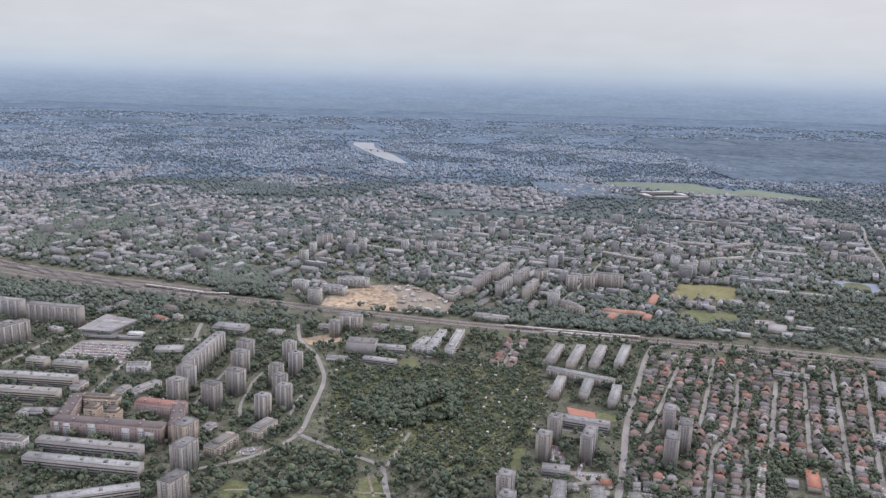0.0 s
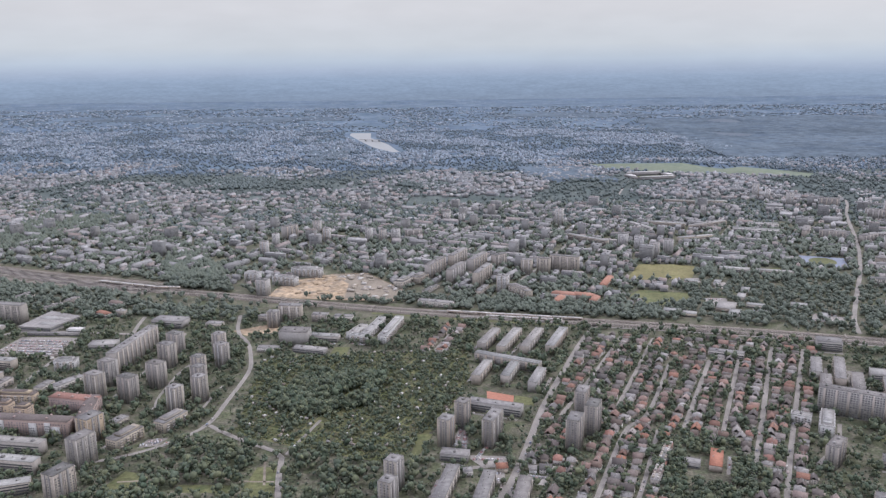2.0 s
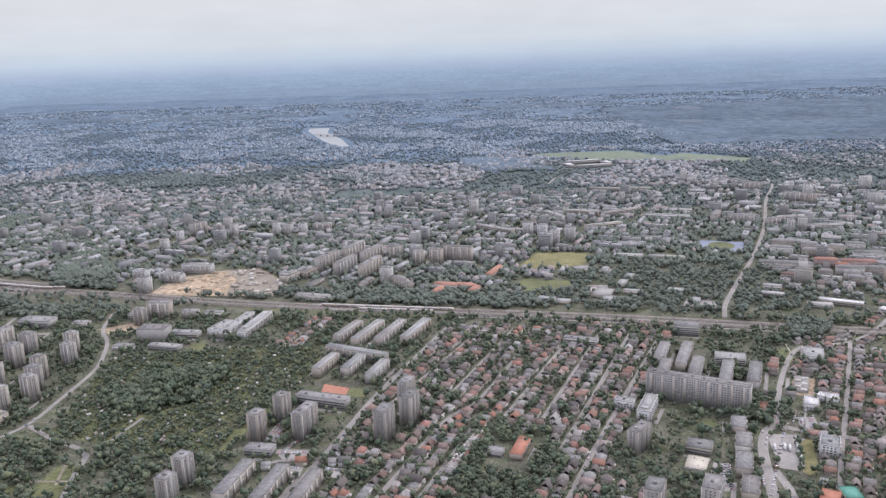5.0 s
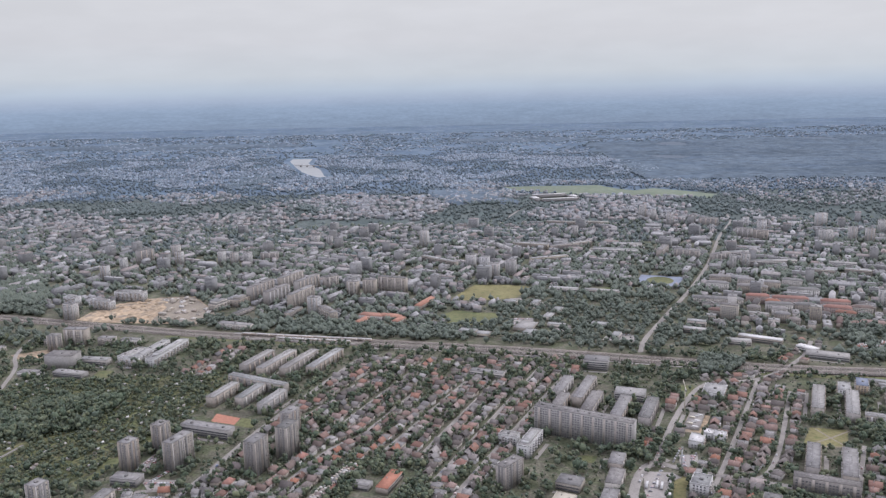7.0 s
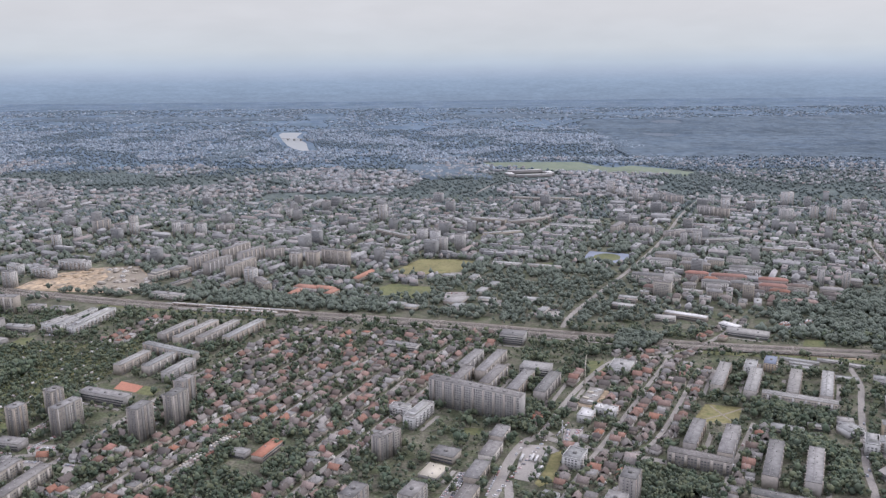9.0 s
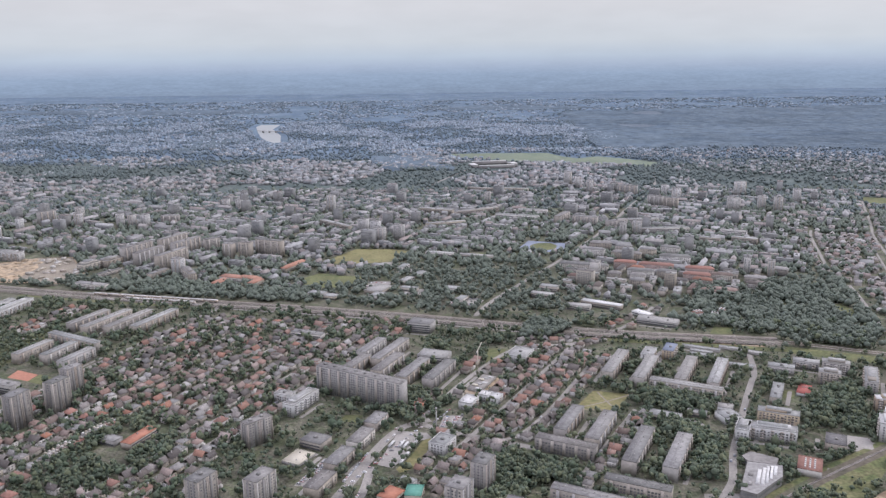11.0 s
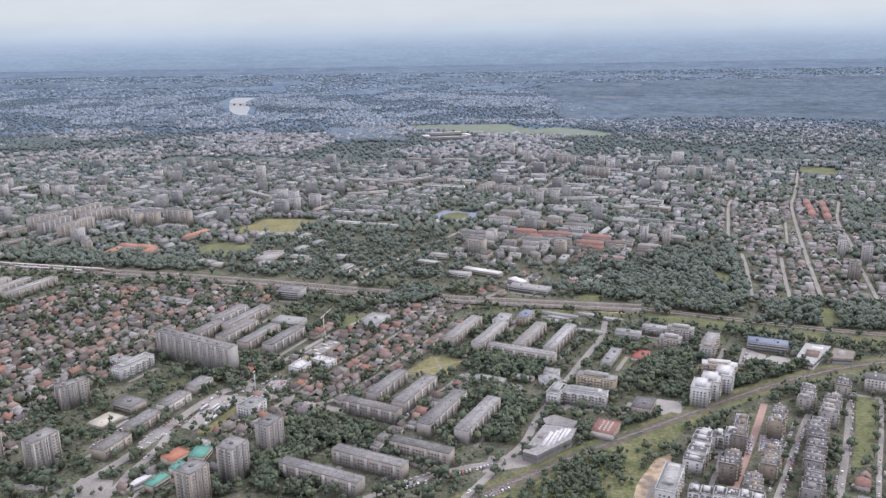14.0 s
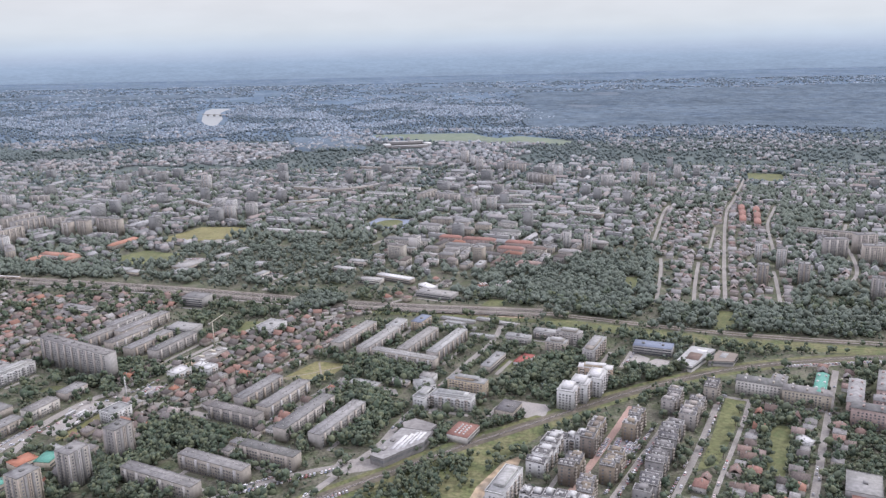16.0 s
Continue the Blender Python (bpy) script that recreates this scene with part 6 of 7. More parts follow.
def crown(seed, clumps, level, leaves, conic=0.0):
    """An uneven crown about 1 wide and 1 high of many clumps, with loose leaf tufts round its outline."""
    rnd = np.random.default_rng(seed)
    vs, fs, k = [], [], 0
    for i in range(clumps):
        v, f = blob(rnd, level)
        d = rnd.normal(size=3)
        d /= np.linalg.norm(d)
        size = rnd.uniform(.2, .31) * (1.25 if clumps < 3 else 1)
        c = d * (.5 - size * .8) * rnd.uniform(.55, 1.05)
        c[2] = c[2] * .95 + .5
        if conic:
            c[:2] *= 1.25 - c[2]
        vs.append(v * size * (1, 1, .85) + c)
        fs.append(f + k)
        k += len(v)
    for i in range(leaves):
        d = rnd.normal(size=3)
        d /= np.linalg.norm(d)
        c = d * rnd.uniform(.4, .53) + (0, 0, .5)
        vs.append(c + rnd.uniform(-.075, .075, (3, 3)))
        fs.append(np.array([(k, k + 1, k + 2)]))
        k += 3
    return np.concatenate(vs), np.concatenate(fs)


OCT_V = np.array([(.5, .05, .4), (-.05, .5, .45), (-.5, -.08, .38), (.06, -.5, .42), (.04, -.03, .95), (0, 0, 0)])
OCT_F = np.array([(0, 1, 4), (1, 2, 4), (2, 3, 4), (3, 0, 4), (1, 0, 5), (2, 1, 5), (3, 2, 5), (0, 3, 5)])


def ragged_crown(seed, round_clumps, small_clumps, leaves):
    """A looser crown: a core, and small angular clumps standing out of it at all sides."""
    rnd = np.random.default_rng(seed)
    v, f = crown(seed, round_clumps, 1, leaves)
    vs, fs, k = [v], [f], len(v)
    for i in range(small_clumps):
        d = rnd.normal(size=3)
        d /= np.linalg.norm(d)
        size = rnd.uniform(.2, .44)
        turn = np.array(Euler(tuple(rnd.uniform(0, 6, 3))).to_matrix())
        w = ((OCT_V - (0, 0, .45)) * rnd.uniform(.7, 1.3, 3)) @ turn * size
        c = d * rnd.uniform(.22, .44)
        vs.append(w + c + (0, 0, .5))
        fs.append(OCT_F + k)
        k += len(w)
    return np.concatenate(vs), np.concatenate(fs)


CROWNS = [ragged_crown(s, 1, 6, 12) for s in range(9)]
CROWNS_LOW = []
for k in range(6):
    rk = np.random.default_rng(60 + k)
    v = (OCT_V - (0, 0, .4)) * rk.uniform(.85, 1.15, (6, 1)) + (0, 0, .4)
    w = (OCT_V - (0, 0, .4)) * rk.uniform(.5, .75) + (rk.uniform(-.35, .35), rk.uniform(-.35, .35), rk.uniform(.3, .6))
    CROWNS_LOW.append((np.concatenate((v, w)), np.concatenate((OCT_F, OCT_F + 6))))
CROWNS_MID = [ragged_crown(10 + s, 1, 3, 6) for s in range(7)]


def trunk_mesh():
    bm = bmesh.new()
    bmesh.ops.create_cone(bm, segments=7, radius1=.045, radius2=.02, depth=.5, matrix=Matrix.Translation((0, 0, .25)))
    for k in range(3):
        a = k * 2.1
        bmesh.ops.create_cone(bm, segments=5, radius1=.02, radius2=.008, depth=.3, matrix=Matrix.Translation((.07 * math.cos(a), .07 * math.sin(a), .5)) @ Euler((0, .5, a)).to_matrix().to_4x4())
    me = bpy.data.meshes.new("trunk")
    bm.to_mesh(me)
    bm.free()
    me.materials.append(BARK)
    return me


def wood(name, label, rows, shapes, mat):
    """rows: x, y, width, height, degrees of each tree; the crowns start a little above the ground."""
    rows = np.asarray(rows, float).reshape(-1, 5)
    vs, fs, k = [], [], 0
    for i, (tv, tf) in enumerate(shapes):
        r_ = rows[i::len(shapes)]
        v, f = spread_out(tv, tf, np.c_[r_[:, 0], r_[:, 1], r_[:, 3] * .08, r_[:, 2], r_[:, 2], r_[:, 3], r_[:, 4]])
        vs.append(v)
        fs.append(f + k)
        k += len(v)
    tagged(new(name, mesh_of(name, np.concatenate(vs), np.concatenate(fs), mat)), label, "trees", kind="stuff")


def plant(zone, n, rnd, size=(6, 12), gap=0.0, check=True, ragged=False):
    """Random tree places inside a zone, off everything that is built."""
    xs, ys = [p[0] for p in zone], [p[1] for p in zone]
    out = []
    m = n * 3
    px, py = rnd.uniform(min(xs), max(xs), m), rnd.uniform(min(ys), max(ys), m)
    wx = px + 40 * np.array([noise.noise((a / 60, b / 60, 1)) for a, b in zip(px, py)]) if ragged else px
    keep = inside(wx, py + (wx - px), zone)
    for x, y in zip(px[keep], py[keep]):
        if len(out) >= n:
            break
        if check and not free_at(x, y):
            continue
        if gap and noise.noise((x / 45, y / 45, 3)) < gap - 1:
            continue
        w = rnd.uniform(*size)
        out.append((x, y, w, w * rnd.uniform(.95, 1.35), rnd.uniform(0, 360)))
    return out


rt = np.random.default_rng(12)
ALLOT = [(-150, 1090), (140, 1130), (143, 1009), (110, 880), (60, 780), (-35, 810), (-125, 850), (-140, 960)]
CLUMP = [(-105, 985), (-60, 1030), (25, 1020), (30, 940), (-10, 900), (-70, 900)]
GREEN_LEFT = [(-470, 640), (-120, 640), (-150, 830), (-165, 1000), (-190, 1200), (-440, 1230), (-700, 1250), (-700, 900)]
PARK_LOW = [(-240, 560), (60, 560), (80, 760), (-40, 790), (-130, 820), (-230, 780)]
SPUR_N = [(1090, 800), (1180, 870), (1260, 900), (1330, 930), (1300, 985), (1200, 870), (1130, 840)]
WHOLE = [(-700, 560), (1560, 560), (1700, 1100), (-800, 1350)]
BUSHY = [(700, 440), (948, 624), (1060, 712), (1150, 775), (1230, 830), (1300, 860), (1115, 735), (1080, 690), (1050, 600), (960, 480)]
# groves between the slab blocks
YARDS = [[(753, 757), (781, 752), (802, 752), (830, 737), (834, 718), (820, 698), (792, 709), (768, 718)], [(903, 918), (935, 911), (987, 897), (992, 863), (980, 850), (949, 850), (917, 856)], [(928, 837), (955, 843), (973, 801), (976, 753), (950, 785)],
         [(885, 763), (909, 813), (921, 801), (897, 748)], [(923, 738), (947, 774), (966, 758), (962, 715), (927, 714)], [(843, 696), (883, 692), (895, 663), (848, 679)], [(723, 682), (756, 705), (741, 739), (777, 762), (789, 735), (831, 718), (797, 706), (771, 718), (788, 682), (749, 667), (748, 632)],
         [(750, 663), (764, 667), (801, 640), (833, 623), (776, 622), (746, 632)], [(701, 635), (727, 646), (739, 622), (711, 621)], [(612, 729), (626, 780), (649, 816), (659, 800), (643, 761), (622, 712)], [(642, 849), (639, 904), (687, 904), (712, 879), (690, 861), (690, 838), (667, 827)],
         [(1110, 897), (1163, 944), (1185, 934), (1164, 880), (1129, 810), (1099, 823), (1089, 854)], [(946, 924), (1012, 905), (1004, 853), (974, 837), (946, 853), (938, 896)], [(938, 845), (970, 837), (962, 792), (938, 806)], [(1164, 797), (1196, 844), (1279, 916), (1294, 888), (1227, 837), (1184, 798)]]
near, small = [], []
for zone in YARDS:
    xs, ys = zip(*zone)
    near += plant(zone, int((max(xs) - min(xs)) * (max(ys) - min(ys)) / 75), rt, (7.5, 13))
near += plant(CLUMP, 520, rt, (9, 15.5), ragged=True)
small += plant(ALLOT, 1350, rt, (3, 7.5), check=True)
near += plant(ALLOT, 150, rt, (6, 11), gap=.9)
near += plant(GREEN_LEFT, 950, rt, (5.5, 12))
near += plant(PARK_LOW, 430, rt, (8.5, 15), gap=.8)
near += [t for t in plant(PARK, 330, rt, (6, 12), check=False, ragged=True) if not inside(np.array(t[0]), np.array(t[1]), corners(386, 768, 60, 46, 71))]
for n, zone in enumerate(HOUSE_ZONES):
    small += plant(zone, (1900, 750, 420, 900, 130)[n], rt, (3, 6.5))
near += [t for t in plant(WHOLE, 6200, rt, (6.5, 13.5), gap=.82) if not inside(np.array(t[0]), np.array(t[1]), ALLOT) and not inside(np.array(t[0]), np.array(t[1]), PARK_LOW) and (t[0] > -150 or rt.random() < .6)]
small += plant(WHOLE, 3400, rt, (3.5, 8))
small += plant([(1262, 640), (1340, 815), (1440, 790), (1400, 640), (1330, 600)], 520, rt, (3, 7))
near += plant([(1280, 660), (1340, 815), (1440, 790), (1400, 640)], 90, rt, (6, 10))
near += plant(BUSHY, 260, rt, (5, 10), check=False, gap=.75)
near += plant([(972, 647), (1008, 683), (1030, 696), (1058, 688), (1039, 656), (1012, 619), (958, 618)], 120, rt, (5, 9), check=False)
for zone, n in (([(1018, 700), (1032, 712), (1034, 752), (1024, 750)], 25), ([(1062, 742), (1110, 775), (1100, 785), (1062, 755)], 40), ([(1128, 790), (1180, 825), (1165, 850), (1120, 805)], 50), ([(985, 745), (1000, 765), (985, 800), (970, 770)], 30)):
    near += plant(zone, n, rt, (5, 9))
for line, w in ROADS:
    for a in line:
        if a[1] < 1250 and a[0] > 0 and w < 8:
            for s in (-1, 1):
                if rt.random() < .3:
                    d = rt.uniform(3.5, 6.5)
                    small.append((a[0] + s * (w / 2 + 3.2) + rt.uniform(-1, 1), a[1] + rt.uniform(-5, 5), d, d * 1.15, rt.uniform(0, 360)))
mid = plant(BELT, 1300, rt, (8, 14), ragged=True) + plant(WOOD_MID, 620, rt, (8, 14)) + plant(WOOD_L, 900, rt, (9, 15), ragged=True) + plant(DARK_PARK, 950, rt, (6, 13), ragged=True, gap=.65) + plant(WOOD_R, 2700, rt, (5, 14), ragged=True, gap=.75) + plant(SPUR_N, 260, rt, (6, 10))
mid += plant(DARKWOOD, 190, rt, (8, 13), check=False, ragged=True)
mid += plant(NORTH_BELT, 620, rt, (6, 12), ragged=True)
mid += plant([(-1900, 1500), (-700, 1350), (0, 1300), (900, 1150), (1500, 1000), (2300, 1000), (2500, 2350), (-2000, 2400)], 7500, rt, (7.5, 14))
# allotment plots: small beds, lawns and paths in rows
ca, sa = math.cos(radians(67)), math.sin(radians(67))
beds = []
rp = random.Random(5)
for i in range(-40, 41):
    for j in range(-40, 41):
        u, v = i * 13.0 + (j // 2) * 1.5, j * 9.5 + (2.0 if j % 2 else 0)
        x, y = 0 + u * ca - v * sa, 960 + u * sa + v * ca
        if inside(np.array(x), np.array(y), ALLOT) and not inside(np.array(x), np.array(y), CLUMP) and free_at(x, y):
            beds.append((x, y, -.3, 12, 4.0, .42, 67))
            beds.append((x + 4.2 * -sa, y + 4.2 * ca, -.3, rp.uniform(7, 11.6), 3.6, .45, 67))
tagged(new("garden_plots", boxes("garden_plots", beds, PLOT)), "rows of small allotment garden plots", "garden", kind="stuff")
near.sort(key=lambda t: t[1] + (0 if t[1] > 610 and -260 < t[0] < 1250 else 5000))
SINGLE, near = near[:90], near[90:]
wood("trees", "dense green broadleaf trees and garden bushes", near, CROWNS, LEAF)
wood("trees", "small garden and street trees between the houses", small, CROWNS_MID, LEAF)
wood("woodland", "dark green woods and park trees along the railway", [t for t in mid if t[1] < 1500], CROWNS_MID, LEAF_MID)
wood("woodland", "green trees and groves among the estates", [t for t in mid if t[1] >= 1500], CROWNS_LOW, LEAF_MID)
rb = np.random.default_rng(40)
bushes = plant(WHOLE, 9000, rb, (1.6, 3.6)) + plant(BUSHY, 700, rb, (2, 6), check=False, gap=.9) + plant(ALLOT, 1500, rb, (1.4, 3))
wood("bushes", "low garden shrubs and hedges between the houses", bushes, [(OCT_V, OCT_F)], LEAF)
FAR_SPOTS = [([(-2600, 2350), (1500, 2350), (1500, 5000), (-3300, 5000)], 24000, (8, 15)), ([(1300, 2350), (3300, 2000), (3700, 5000), (1200, 5000)], 13000, (8, 15)), 
             ([(382, 2790), (340, 3180), (610, 3156), (670, 2800)], 700, (9, 16)), ([(-780, 2870), (-540, 2990), (-520, 2690), (-720, 2660)], 500, (9, 16)), ([(-90, 2850), (60, 2950), (60, 2600), (-100, 2530)], 450, (9, 16)), ([(-590, 3790), (-510, 4200), (-390, 3600), (-520, 3340)], 700, (9, 16)),
             ([(-4800, 5000), (4500, 5000), (5400, 7600), (-5000, 7600)], 9000, (14, 30)), ([(-1900, 1500), (-700, 1400), (0, 1340), (900, 1180), (1500, 1040), (2300, 1000), (2500, 2350), (-2000, 2400)], 21000, (8, 15.5))]
FOREST_EDGE = [(1250, 3480), (1900, 3480), (3400, 2950), (4300, 6300), (1350, 5800)]
far, grove = [], []
for zone, n, size in FAR_SPOTS:
    for x, y, w, h, a in plant(zone, n, rt, size, check=size == (8, 15.5)):
        if noise.noise((x / 400, y / 500, 7)) < -.15 and y > 5000 or not (3000 < y < 3600 and x > 560) and noise.noise((x / 380, y / 380, 2)) > .02 and rt.random() < .82 and y < 5000 and x < 1250:
            continue
        if 2800 < y < 3600 and 500 < x < 1600 and inside(np.array(x), np.array(y), MEADOW) or y > 3700 and x < 50 and inside(np.array(x), np.array(y), RIVER) or y < 3100 and 700 < x < 960 and inside(np.array(x), np.array(y), corners(800, 2915, 190, 160, 14)):
            continue
        if size == (8, 15.5) and 440 < x < 900 and 1240 < y < 1600 and noise.noise((x / 45, y / 45, 3)) > -.2:
            continue
        if y > 3500 and x > 1300 and inside(np.array(x), np.array(y), FOREST_EDGE):
            continue
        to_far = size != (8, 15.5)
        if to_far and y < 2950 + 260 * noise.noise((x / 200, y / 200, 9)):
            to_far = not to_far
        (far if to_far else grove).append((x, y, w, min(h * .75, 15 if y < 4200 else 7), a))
# crowns with haze blue mixed into the base colour
wood("far_woods", "distant woods between the districts, haze blue in their leaf colour", far, [(OCT_V, OCT_F)], LEAF_HAZED)
# trees past an uneven line get the green with some haze painted in
hazed = [t[1] > 2000 + 250 * noise.noise((t[0] / 150, t[1] / 150, 6)) for t in grove]
wood("grove", "green trees between the blocks of flats beyond the railway", [t for t, d in zip(grove, hazed) if not d], CROWNS_LOW, LEAF_MID)
wood("grove", "green trees among distant houses, haze painted into their colour", [t for t, d in zip(grove, hazed) if d], CROWNS_LOW, LEAF_HALF_HAZED)


def canopy(label, poly, height, step, mat):
    """A closed woodland canopy: one bumpy sheet that drops to the ground at an uneven edge."""
    xs, ys = [p[0] for p in poly], [p[1] for p in poly]
    gx, gy = np.meshgrid(np.arange(min(xs), max(xs), step), np.arange(min(ys), max(ys), step), indexing="ij")
    rnd = np.random.default_rng(77)
    jx, jy = gx + rnd.uniform(-.4, .4, gx.shape) * step, gy + rnd.uniform(-.4, .4, gx.shape) * step
    wave = np.array([noise.noise((a / 160, b / 160, 4)) for a, b in zip(jx.ravel(), jy.ravel())]).reshape(gx.shape)
    ok = inside(jx + 140 * wave, jy - 110 * wave, poly)
    clear = np.array([noise.noise((a / 420, b / 700, 8)) for a, b in zip(jx.ravel(), jy.ravel())]).reshape(gx.shape)
    ok &= clear < (.42 if height > 8 else .25)
    z = np.where(ok, height * (.8 + .1 * wave + rnd.uniform(-.22, .22, gx.shape)), -.5)
    n, m = gx.shape
    i, j = np.meshgrid(np.arange(n - 1), np.arange(m - 1), indexing="ij")
    q = np.stack((i * m + j, (i + 1) * m + j, (i + 1) * m + j + 1, i * m + j + 1), -1).reshape(-1, 4)
    q = q[ok.ravel()[q].any(1)]
    used, back = np.unique(q, return_inverse=True)
    v = np.stack((jx.ravel(), jy.ravel(), z.ravel()), 1)[used]
    tagged(new("far_forest", mesh_of("far_forest", v, back.reshape(-1, 4), mat)), label, "forest", kind="stuff")


# canopies coloured as seen through haze, bluer than leaves
canopy("wide distant forest with a closed canopy", FOREST_EDGE, 11, 11, HAZED_FOREST)
canopy("dark grove by a far meadow", [(382, 2790), (340, 3180), (610, 3156), (670, 2800)], 11, 8, HAZED_FOREST)
canopy("dark park in the distant old town", [(-590, 3790), (-510, 4200), (-390, 3600), (-520, 3340)], 9, 8, HAZED_FOREST)
canopy("wooded rise beyond the distant town", [(-3000, 6100), (-1500, 5800), (-600, 6000), (-900, 6300), (-2400, 6500)], 7, 14, HAZED_FOREST)
canopy("wooded rise beyond the distant town", [(200, 6300), (1200, 6000), (1700, 6300), (900, 6700)], 7, 14, HAZED_FOREST)

# ---- single trees ----
def tree_kind(seed, label):
    top = thing("tree", label, "tree", pose(0, 0, -300), "single broadleaf trees")
    v, f = crown(100 + seed, 9, 1, 60)
    part("trunk", TRUNK, top)
    part("crown", mesh_of("crown", v * (1, 1, .85) + (0, 0, .3), f, LEAF), top)
    return top


TRUNK = trunk_mesh()
TREES = [tree_kind(1, "broadleaf tree with a full green crown"), tree_kind(2, "broadleaf tree with an open uneven crown"), tree_kind(3, "young roadside tree with a green crown")]
rs = random.Random(21)
spots = []
for line, w in ROADS:
    for a in line[::2]:
        if 560 < a[1] < 860 and -400 < a[0] < 1500:
            for s in (-1, 1):
                spots.append((a[0] + s * (w / 2 + 3.5) + rs.uniform(-1, 1), a[1] + rs.uniform(-3, 3)))
rs.shuffle(spots)
for x, y, w, h, a in SINGLE:
    copy_thing(rs.choice(TREES), pose(x, y, 0, 0, 0, a) @ Matrix.Diagonal((w, w, h, 1)))
for x, y in spots[:210]:
    w = rs.uniform(6, 10)
    copy_thing(rs.choice(TREES), pose(x, y, 0, 0, 0, rs.uniform(0, 360)) @ Matrix.Diagonal((w, w, w * rs.uniform(.95, 1.2), 1)))


# ---- cars, buses, trains ----
def car_kind(label, L=4.3, W=1.8, cab=.55, high=.62):
    top = thing("car", label, "car", pose(0, 0, -300), "parked cars")
    bm = bmesh.new()
    bmesh.ops.create_cube(bm, size=1, matrix=Matrix.Translation((0, 0, .6)) @ Matrix.Diagonal((L, W, .62, 1)))
    bmesh.ops.bevel(bm, geom=bm.edges[:], offset=.12, segments=1)
    body = bpy.data.meshes.new("body")
    bm.to_mesh(body)
    bm.free()
    body.materials.append(CAR_PAINT)
    part("body", body, top)
    c = np.array([(x * L * cab / 2 * (1 if z == 0 else .72) - .2, y * W / 2 * (.92 if z == 0 else .78), .9 + z * high) for z in (0, 1) for x, y in ((-1, -1), (1, -1), (1, 1), (-1, 1))])
    part("cabin", mesh_of("cabin", c, BOX_F[2:], GLASS), top)
    part("car_roof", boxes("car_roof", [(-.2, 0, .9 + high - .02, L * cab * .74, W * .8, .07, 0)], CAR_PAINT), top)
    return top


bm = bmesh.new()
bmesh.ops.create_cone(bm, segments=10, radius1=.32, radius2=.32, depth=.2, cap_ends=True)
WHEEL = bpy.data.meshes.new("wheel")
bm.to_mesh(WHEEL)
bm.free()
WHEEL.materials.append(RUBBER)
CARS = [car_kind("small hatchback car parked by the street"), car_kind("long estate car parked by the street", 4.6, 1.8, .68), car_kind("light van parked by the street", 4.9, 1.9, .7, .95)]
spots = []
for line, w in ROADS:
    for a, b in zip(line, line[1:]):
        if a[1] < 900:
            d = math.degrees(math.atan2(b[1] - a[1], b[0] - a[0]))
            n = (-math.sin(radians(d)), math.cos(radians(d)))
            for s in (-1, 1):
                o = s * (w / 2 - 1.2)
                t = rs.random()
                spots.append((a[0] + (b[0] - a[0]) * t + n[0] * o, a[1] + (b[1] - a[1]) * t + n[1] * o, d, .62))
rs.shuffle(spots)
spots = spots[:90]
for (ax, ay), (bx, by), step, turn in (((1172, 636), (1236, 757), 3.2, 30), ((1163, 640), (1228, 762), 3.2, -30), ((1253, 702), (1308, 822), 8.0, 0), ((1212, 636), (1245, 702), 7.0, 0), ((1184, 698), (1199, 736), 3.0, -20), ((1192, 698), (1207, 736), 3.0, -20),
                                       ((856, 631), (950, 680), 3.4, 60), ((860, 641), (905, 672), 5, 0), ((1400, 901), (1515, 915), 3.6, 70), ((1222, 905), (1240, 940), 3.4, 30), ((950, 832), (972, 836), 3.2, 80), ((-222, 818), (-206, 834), 3.0, 60), ((-215, 817), (-201, 832), 3.0, 60), *(((-550 + k, 1108 + 11 * k), (-462, 1102 + 11 * k), 3.1, 88) for k in range(6))):
    n = int(math.dist((ax, ay), (bx, by)) / step)
    d = math.degrees(math.atan2(by - ay, bx - ax)) + turn
    for k in range(n):
        if rs.random() < .8:
            spots.append((ax + (bx - ax) * k / n, ay + (by - ay) * k / n, d + rs.uniform(-3, 3), .62))
for x0, y0, dx, dy, n, a in ((552, 1352, 3.1, 0, 12, 66), (555, 1378, 3.1, 0, 11, 66), (696, 1262, 3.0, -.9, 12, 66), (712, 1290, 2.8, -.9, 11, 66), (620, 1312, 3, 0, 9, 70), (618, 690, 4.2, 8.6, 16, 10), (695, 832, 3, 6, 6, 60), (712, 826, 3, 6, 5, 60), (150, 795, 1.3, 3, 12, -20), (1165, 700, 1.2, 2.8, 12, -20), (1178, 705, 1.2, 2.8, 10, -20), (900, 600, 2.6, 1.9, 22, 110), (125, 820, .8, 4.2, 11, -20), (135, 818, .3, 4, 10, -20), (146, 790, 3.2, 0, 10, 70), (157, 760, 3, 0, 6, 80), (161, 747, 3, 0, 5, 80), (203, 755, 3, -.8, 6, 70),
                             (578, 702, 1.7, 4.4, 11, -20), (587, 702, 1.1, 4.4, 11, -20), (1180, 707, 1.1, 2.9, 9, -20), (1191, 707, 1.1, 2.9, 9, -20), (704, 822, .6, 3.2, 8, -20), (714, 825, .7, 3.2, 7, -20), (633, 760, -1.3, -4.7, 12, 75)):
    for k in range(n):
        spots.append((x0 + dx * k, y0 + dy * k, a + rs.uniform(-4, 4), .12))
for px, py, L, a in DRIVES[:30]:
    for k in range(3):
        s = rs.uniform(-.45, .45) * L
        spots.append((px + math.cos(radians(a)) * s, py + math.sin(radians(a)) * s, a + rs.choice((0, 180)), .2))
spots.sort(key=lambda p: p[1] + (200 if p[0] < 0 else 0))
rest = spots[285:]
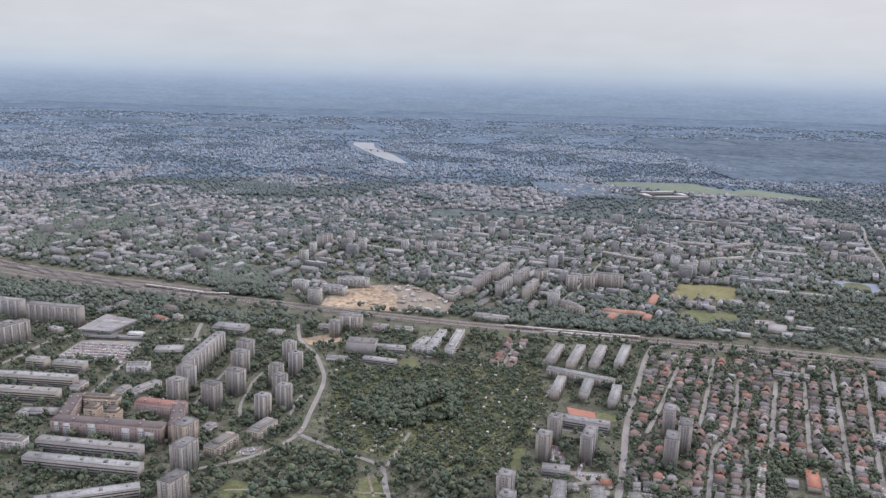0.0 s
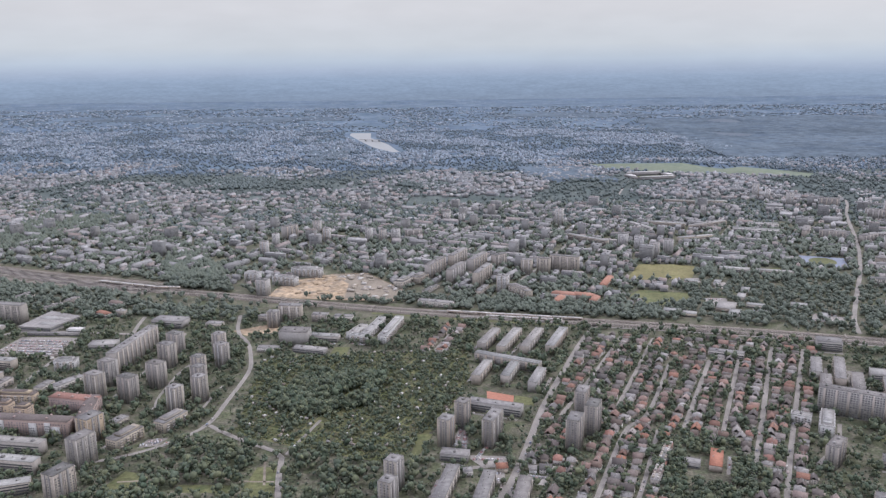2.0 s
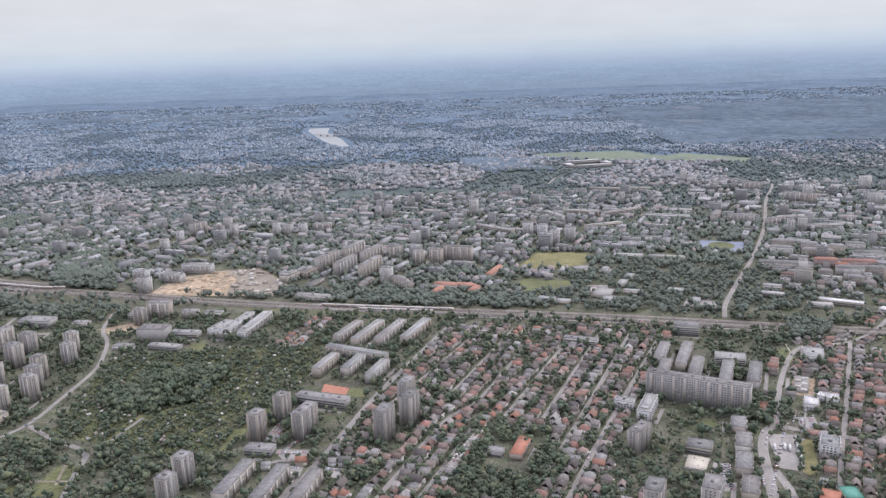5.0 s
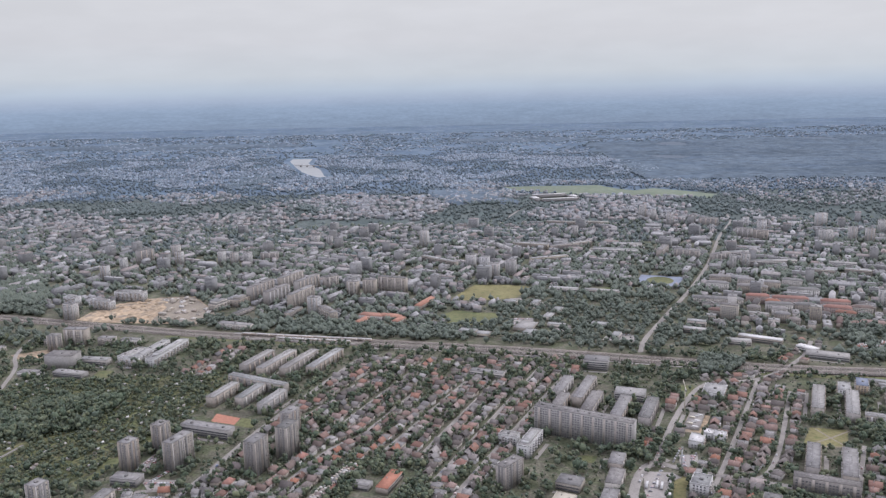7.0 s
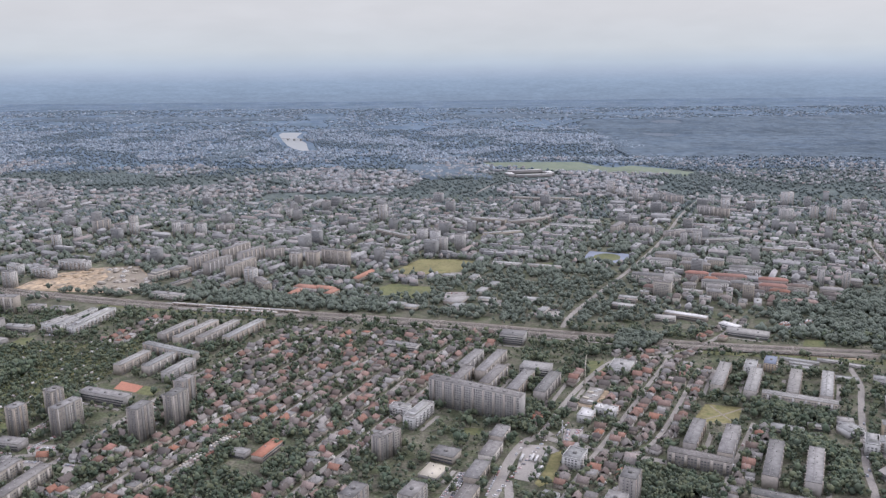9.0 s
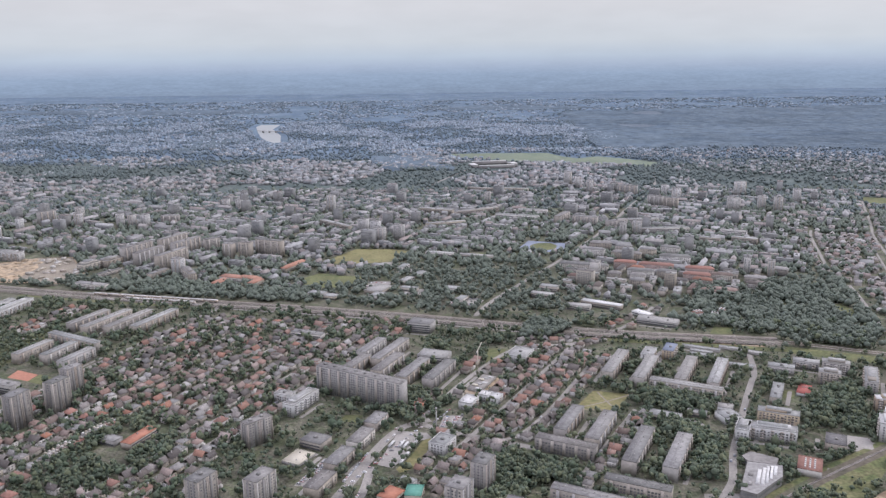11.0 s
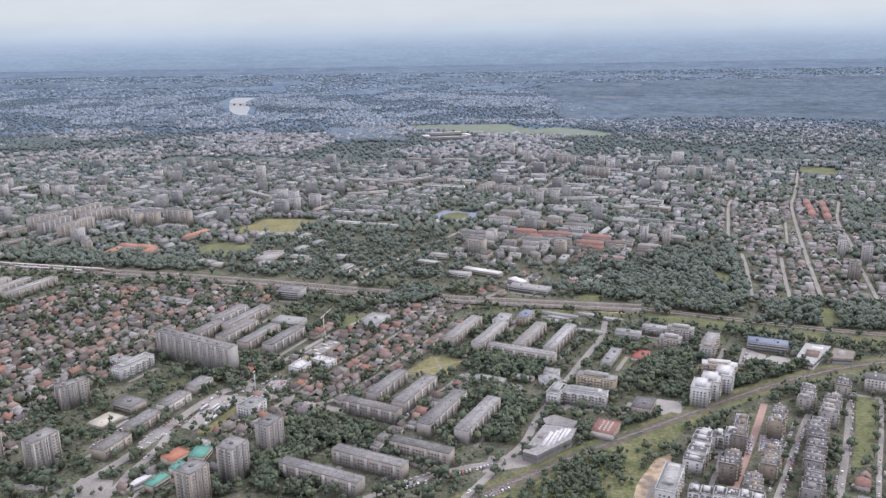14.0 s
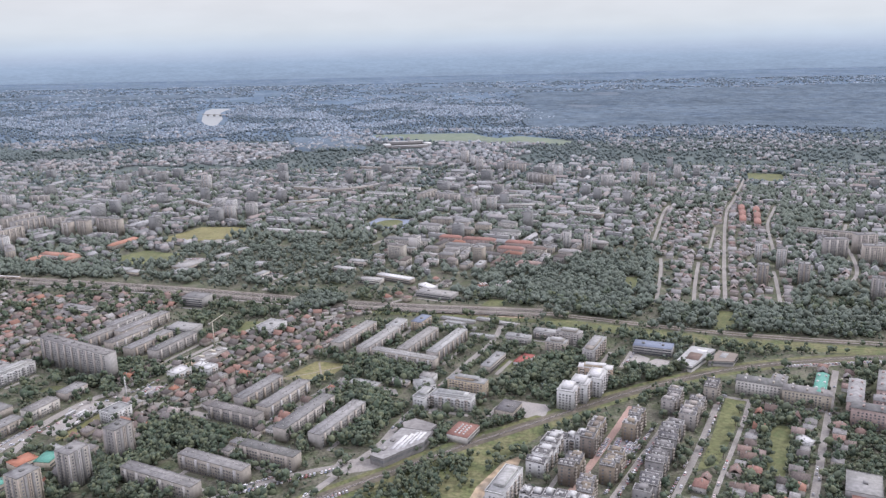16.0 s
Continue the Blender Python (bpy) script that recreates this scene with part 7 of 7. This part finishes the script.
far_cars = tagged(new("distant_cars", boxes("distant_cars", [r for x, y, d, z in rest for r in ((x, y, z + .25, 4.3, 1.8, .65, d), (x, y, z + .9, 2.3, 1.6, .55, d))], CAR_ROWS)), "many small parked cars in rows", "cars", kind="stuff")
for x, y, d, z in spots[:285]:
    copy_thing(rs.choices(CARS, (5, 3, 1))[0], pose(x, y, z, 0, 0, d))


def bus_kind():
    top = thing("bus", "white city bus parked at the terminal", "bus", pose(0, 0, -300), "parked buses")
    part("body", boxes("body", [(0, 0, .35, 12, 2.55, 2.6, 0)], WHITE), top)
    part("bus_roof", boxes("bus_roof", [(0, 0, 2.95, 11.6, 2.3, .25, 0), (-2, 0, 3.2, 2.5, 1.6, .25, 0)], WHITE_ROOF), top)
    for s in (-1, 1):
        part("window_band", boxes("window_band", [(0, s * 1.28, 1.5, 11.4, .06, 1.0, 0)], GLASS), top)
        for x in (-3.6, 3.6):
            part("wheel", WHEEL, top, at=pose(x, s * 1.15, .45, 90) @ Matrix.Diagonal((1.4, 1.4, 1.4, 1)))
    return top


BUS = bus_kind()
for x, y, a in ((655, 778, 72), (665.5, 779, 72), (669.5, 776, 72), (669, 744, 74), (672.5, 757, 74), (676, 770, 74), (679.5, 783, 74)):
    copy_thing(BUS, pose(x, y, .36, 0, 0, a))


def carriage_kind():
    top = thing("train_carriage", "pale railway carriage standing on the tracks", "train", pose(0, 0, -300), "train carriages")
    part("body", boxes("body", [(0, 0, .9, 24, 2.9, 2.7, 0)], CREAM_PAINT), top)
    part("carriage_roof", boxes("carriage_roof", [(0, 0, 3.6, 23.8, 3.0, .5, 0)], WHITE_ROOF), top)
    for s in (-1, 1):
        part("window_band", boxes("window_band", [(0, s * 1.47, 2.1, 22.5, .06, .9, 0)], GLASS), top)
    for x in (-8, 8):
        part("bogie", boxes("bogie", [(x, 0, .25, 3.2, 2.4, .7, 0)], RUBBER), top)
    return top


def along(line, x):
    """The place and the heading of a line on the plan where it passes x."""
    y = np.interp(x, line[:, 0], line[:, 1])
    return y, math.degrees(math.atan2(np.interp(x + 5, line[:, 0], line[:, 1]) - y, 5))


CAR_TRAIN = carriage_kind()
for k in range(9):
    x = 118 + k * 24.6
    y, a = along(MAIN_LINE, x)
    copy_thing(CAR_TRAIN, pose(x, y + 7.6, .6, 0, 0, a))
    if 2 < k < 8:
        copy_thing(CAR_TRAIN, pose(x - 9, y - 4.4, .6, 0, 0, a))
for k in range(7):
    x = -560 + k * 24.8
    y, a = along(np.array(YARD), x)
    copy_thing(CAR_TRAIN, pose(x, y + 4, .6, 0, 0, a))


def strip_along(name, x0, x1, off, width, z, mat, label):
    p = np.array([(x, along(MAIN_LINE, x)[0] + off) for x in np.arange(x0, x1, 20.0)])
    tagged(new(name, mesh_of(name, *ribbon(p, width, z), mat)), label, "track side", kind="structure")


strip_along("platform", 90, 330, 13, 5, 1.2, CONCRETE, "pale concrete station platform")
strip_along("platform", 120, 320, -11, 4, 1.2, CONCRETE, "pale concrete station platform")
strip_along("service_road", 330, 900, -21, 7, .4, PAVING, "pale gravel service road beside the tracks")
strip_along("service_road", 880, 1140, -17, 7, .4, SAND, "pale sandy service road beside the tracks")
strip_along("grass_verge", 880, 1300, -27, 12, .15, LAWN, "sunlit grass verge beside the tracks")
strip_along("grass_verge", -20, 330, -24, 9, .15, LAWN, "sunlit grass verge beside the tracks")

# masts of the overhead line
mast = thing("catenary_mast", "steel mast of the railway overhead line", "mast", pose(0, 0, -300), "overhead line masts")
part("post", boxes("post", [(0, 0, 0, .5, .5, 8.5, 0)], STEEL), mast)
part("cross_arm", boxes("cross_arm", [(0, 6, 7.4, .35, 12, .35, 0)], STEEL), mast)
for x in np.arange(-500, 1100, 48.0):
    y, a = along(MAIN_LINE, x)
    copy_thing(mast, pose(x, y - 15, .5, 0, 0, a))


# ---- garden sheds, crane, mast ----
shed = thing("garden_shed", "small pale garden shed on an allotment", "shed", pose(0, 0, -300), "allotment sheds")
part("wall", boxes("wall", [(0, 0, -.2, 3.8, 3.0, 2.3, 0)], PLASTER), shed)
part("roof", mesh_of("roof", *gable(3.8, 3.0, 2.1, 1.0, .3), FAR_SHED), shed)
n = 0
while n < 130:
    x, y = rs.uniform(-150, 140), rs.uniform(780, 1130)
    if inside(np.array(x), np.array(y), ALLOT) and not inside(np.array(x), np.array(y), CLUMP) and free_at(x, y):
        copy_thing(shed, pose(x, y, 0, 0, 0, 67 + rs.choice((0, 90)) + rs.uniform(-5, 5)))
        n += 1

stall = thing("market_stall", "small flat-roofed stall on an open market", "stall", pose(0, 0, -300), "market stalls")
part("wall", boxes("wall", [(0, 0, 0, 7, 3.4, 2.7, 0)], PLASTER), stall)
part("roof", boxes("roof", [(0, 0, 2.7, 7.6, 4.2, .3, 0)], FAR_SHED), stall)
for k in range(46):
    x, y = rs.uniform(-480, -432), rs.uniform(1062, 1165)
    if inside(np.array(x), np.array(y), [(-478, 1122), (-447, 1062), (-437, 1107), (-464, 1160)]):
        copy_thing(stall, pose(x, y, 0.1, 0, 0, -8 + rs.choice((0, 0, 90))))

crane = thing("tower_crane", "tall thin tower crane above a building site", "crane", pose(741, 961, 0, 0, 0, 80))
part("mast", boxes("mast", [(0, 0, 0, .9, .9, 34, 0)], LAMP_YELLOW), crane)
part("jib", boxes("jib", [(9, 0, 33, 36, .6, .8, 0)], LAMP_YELLOW), crane)
part("counterweight", boxes("counterweight", [(-8, 0, 32, 3, 1.6, 2.2, 0)], CONCRETE), crane)
pole = thing("antenna_mast", "tall slim pale mast beside the road", "mast", pose(698, 811, 0))
part("pole", boxes("pole", [(0, 0, 0, 1.1, 1.1, 27, 0)], WHITE), pole)
part("antenna", boxes("antenna", [(0, 0, 24, 1.6, 1.6, 2.6, 0)], PALE_ROOF), pole)

for ob in (*TREES, *CARS, BUS, CAR_TRAIN, mast, shed, stall):
    for child in list(ob.children_recursive):
        bpy.data.objects.remove(child)
    bpy.data.objects.remove(ob)

# ---- the plan becomes the scene ----
for ob in list(scene.objects):
    if ob.parent is None and ob.type in ("MESH", "EMPTY"):
        ob.matrix_basis = Matrix.Scale(PLAN, 4) @ ob.matrix_basis
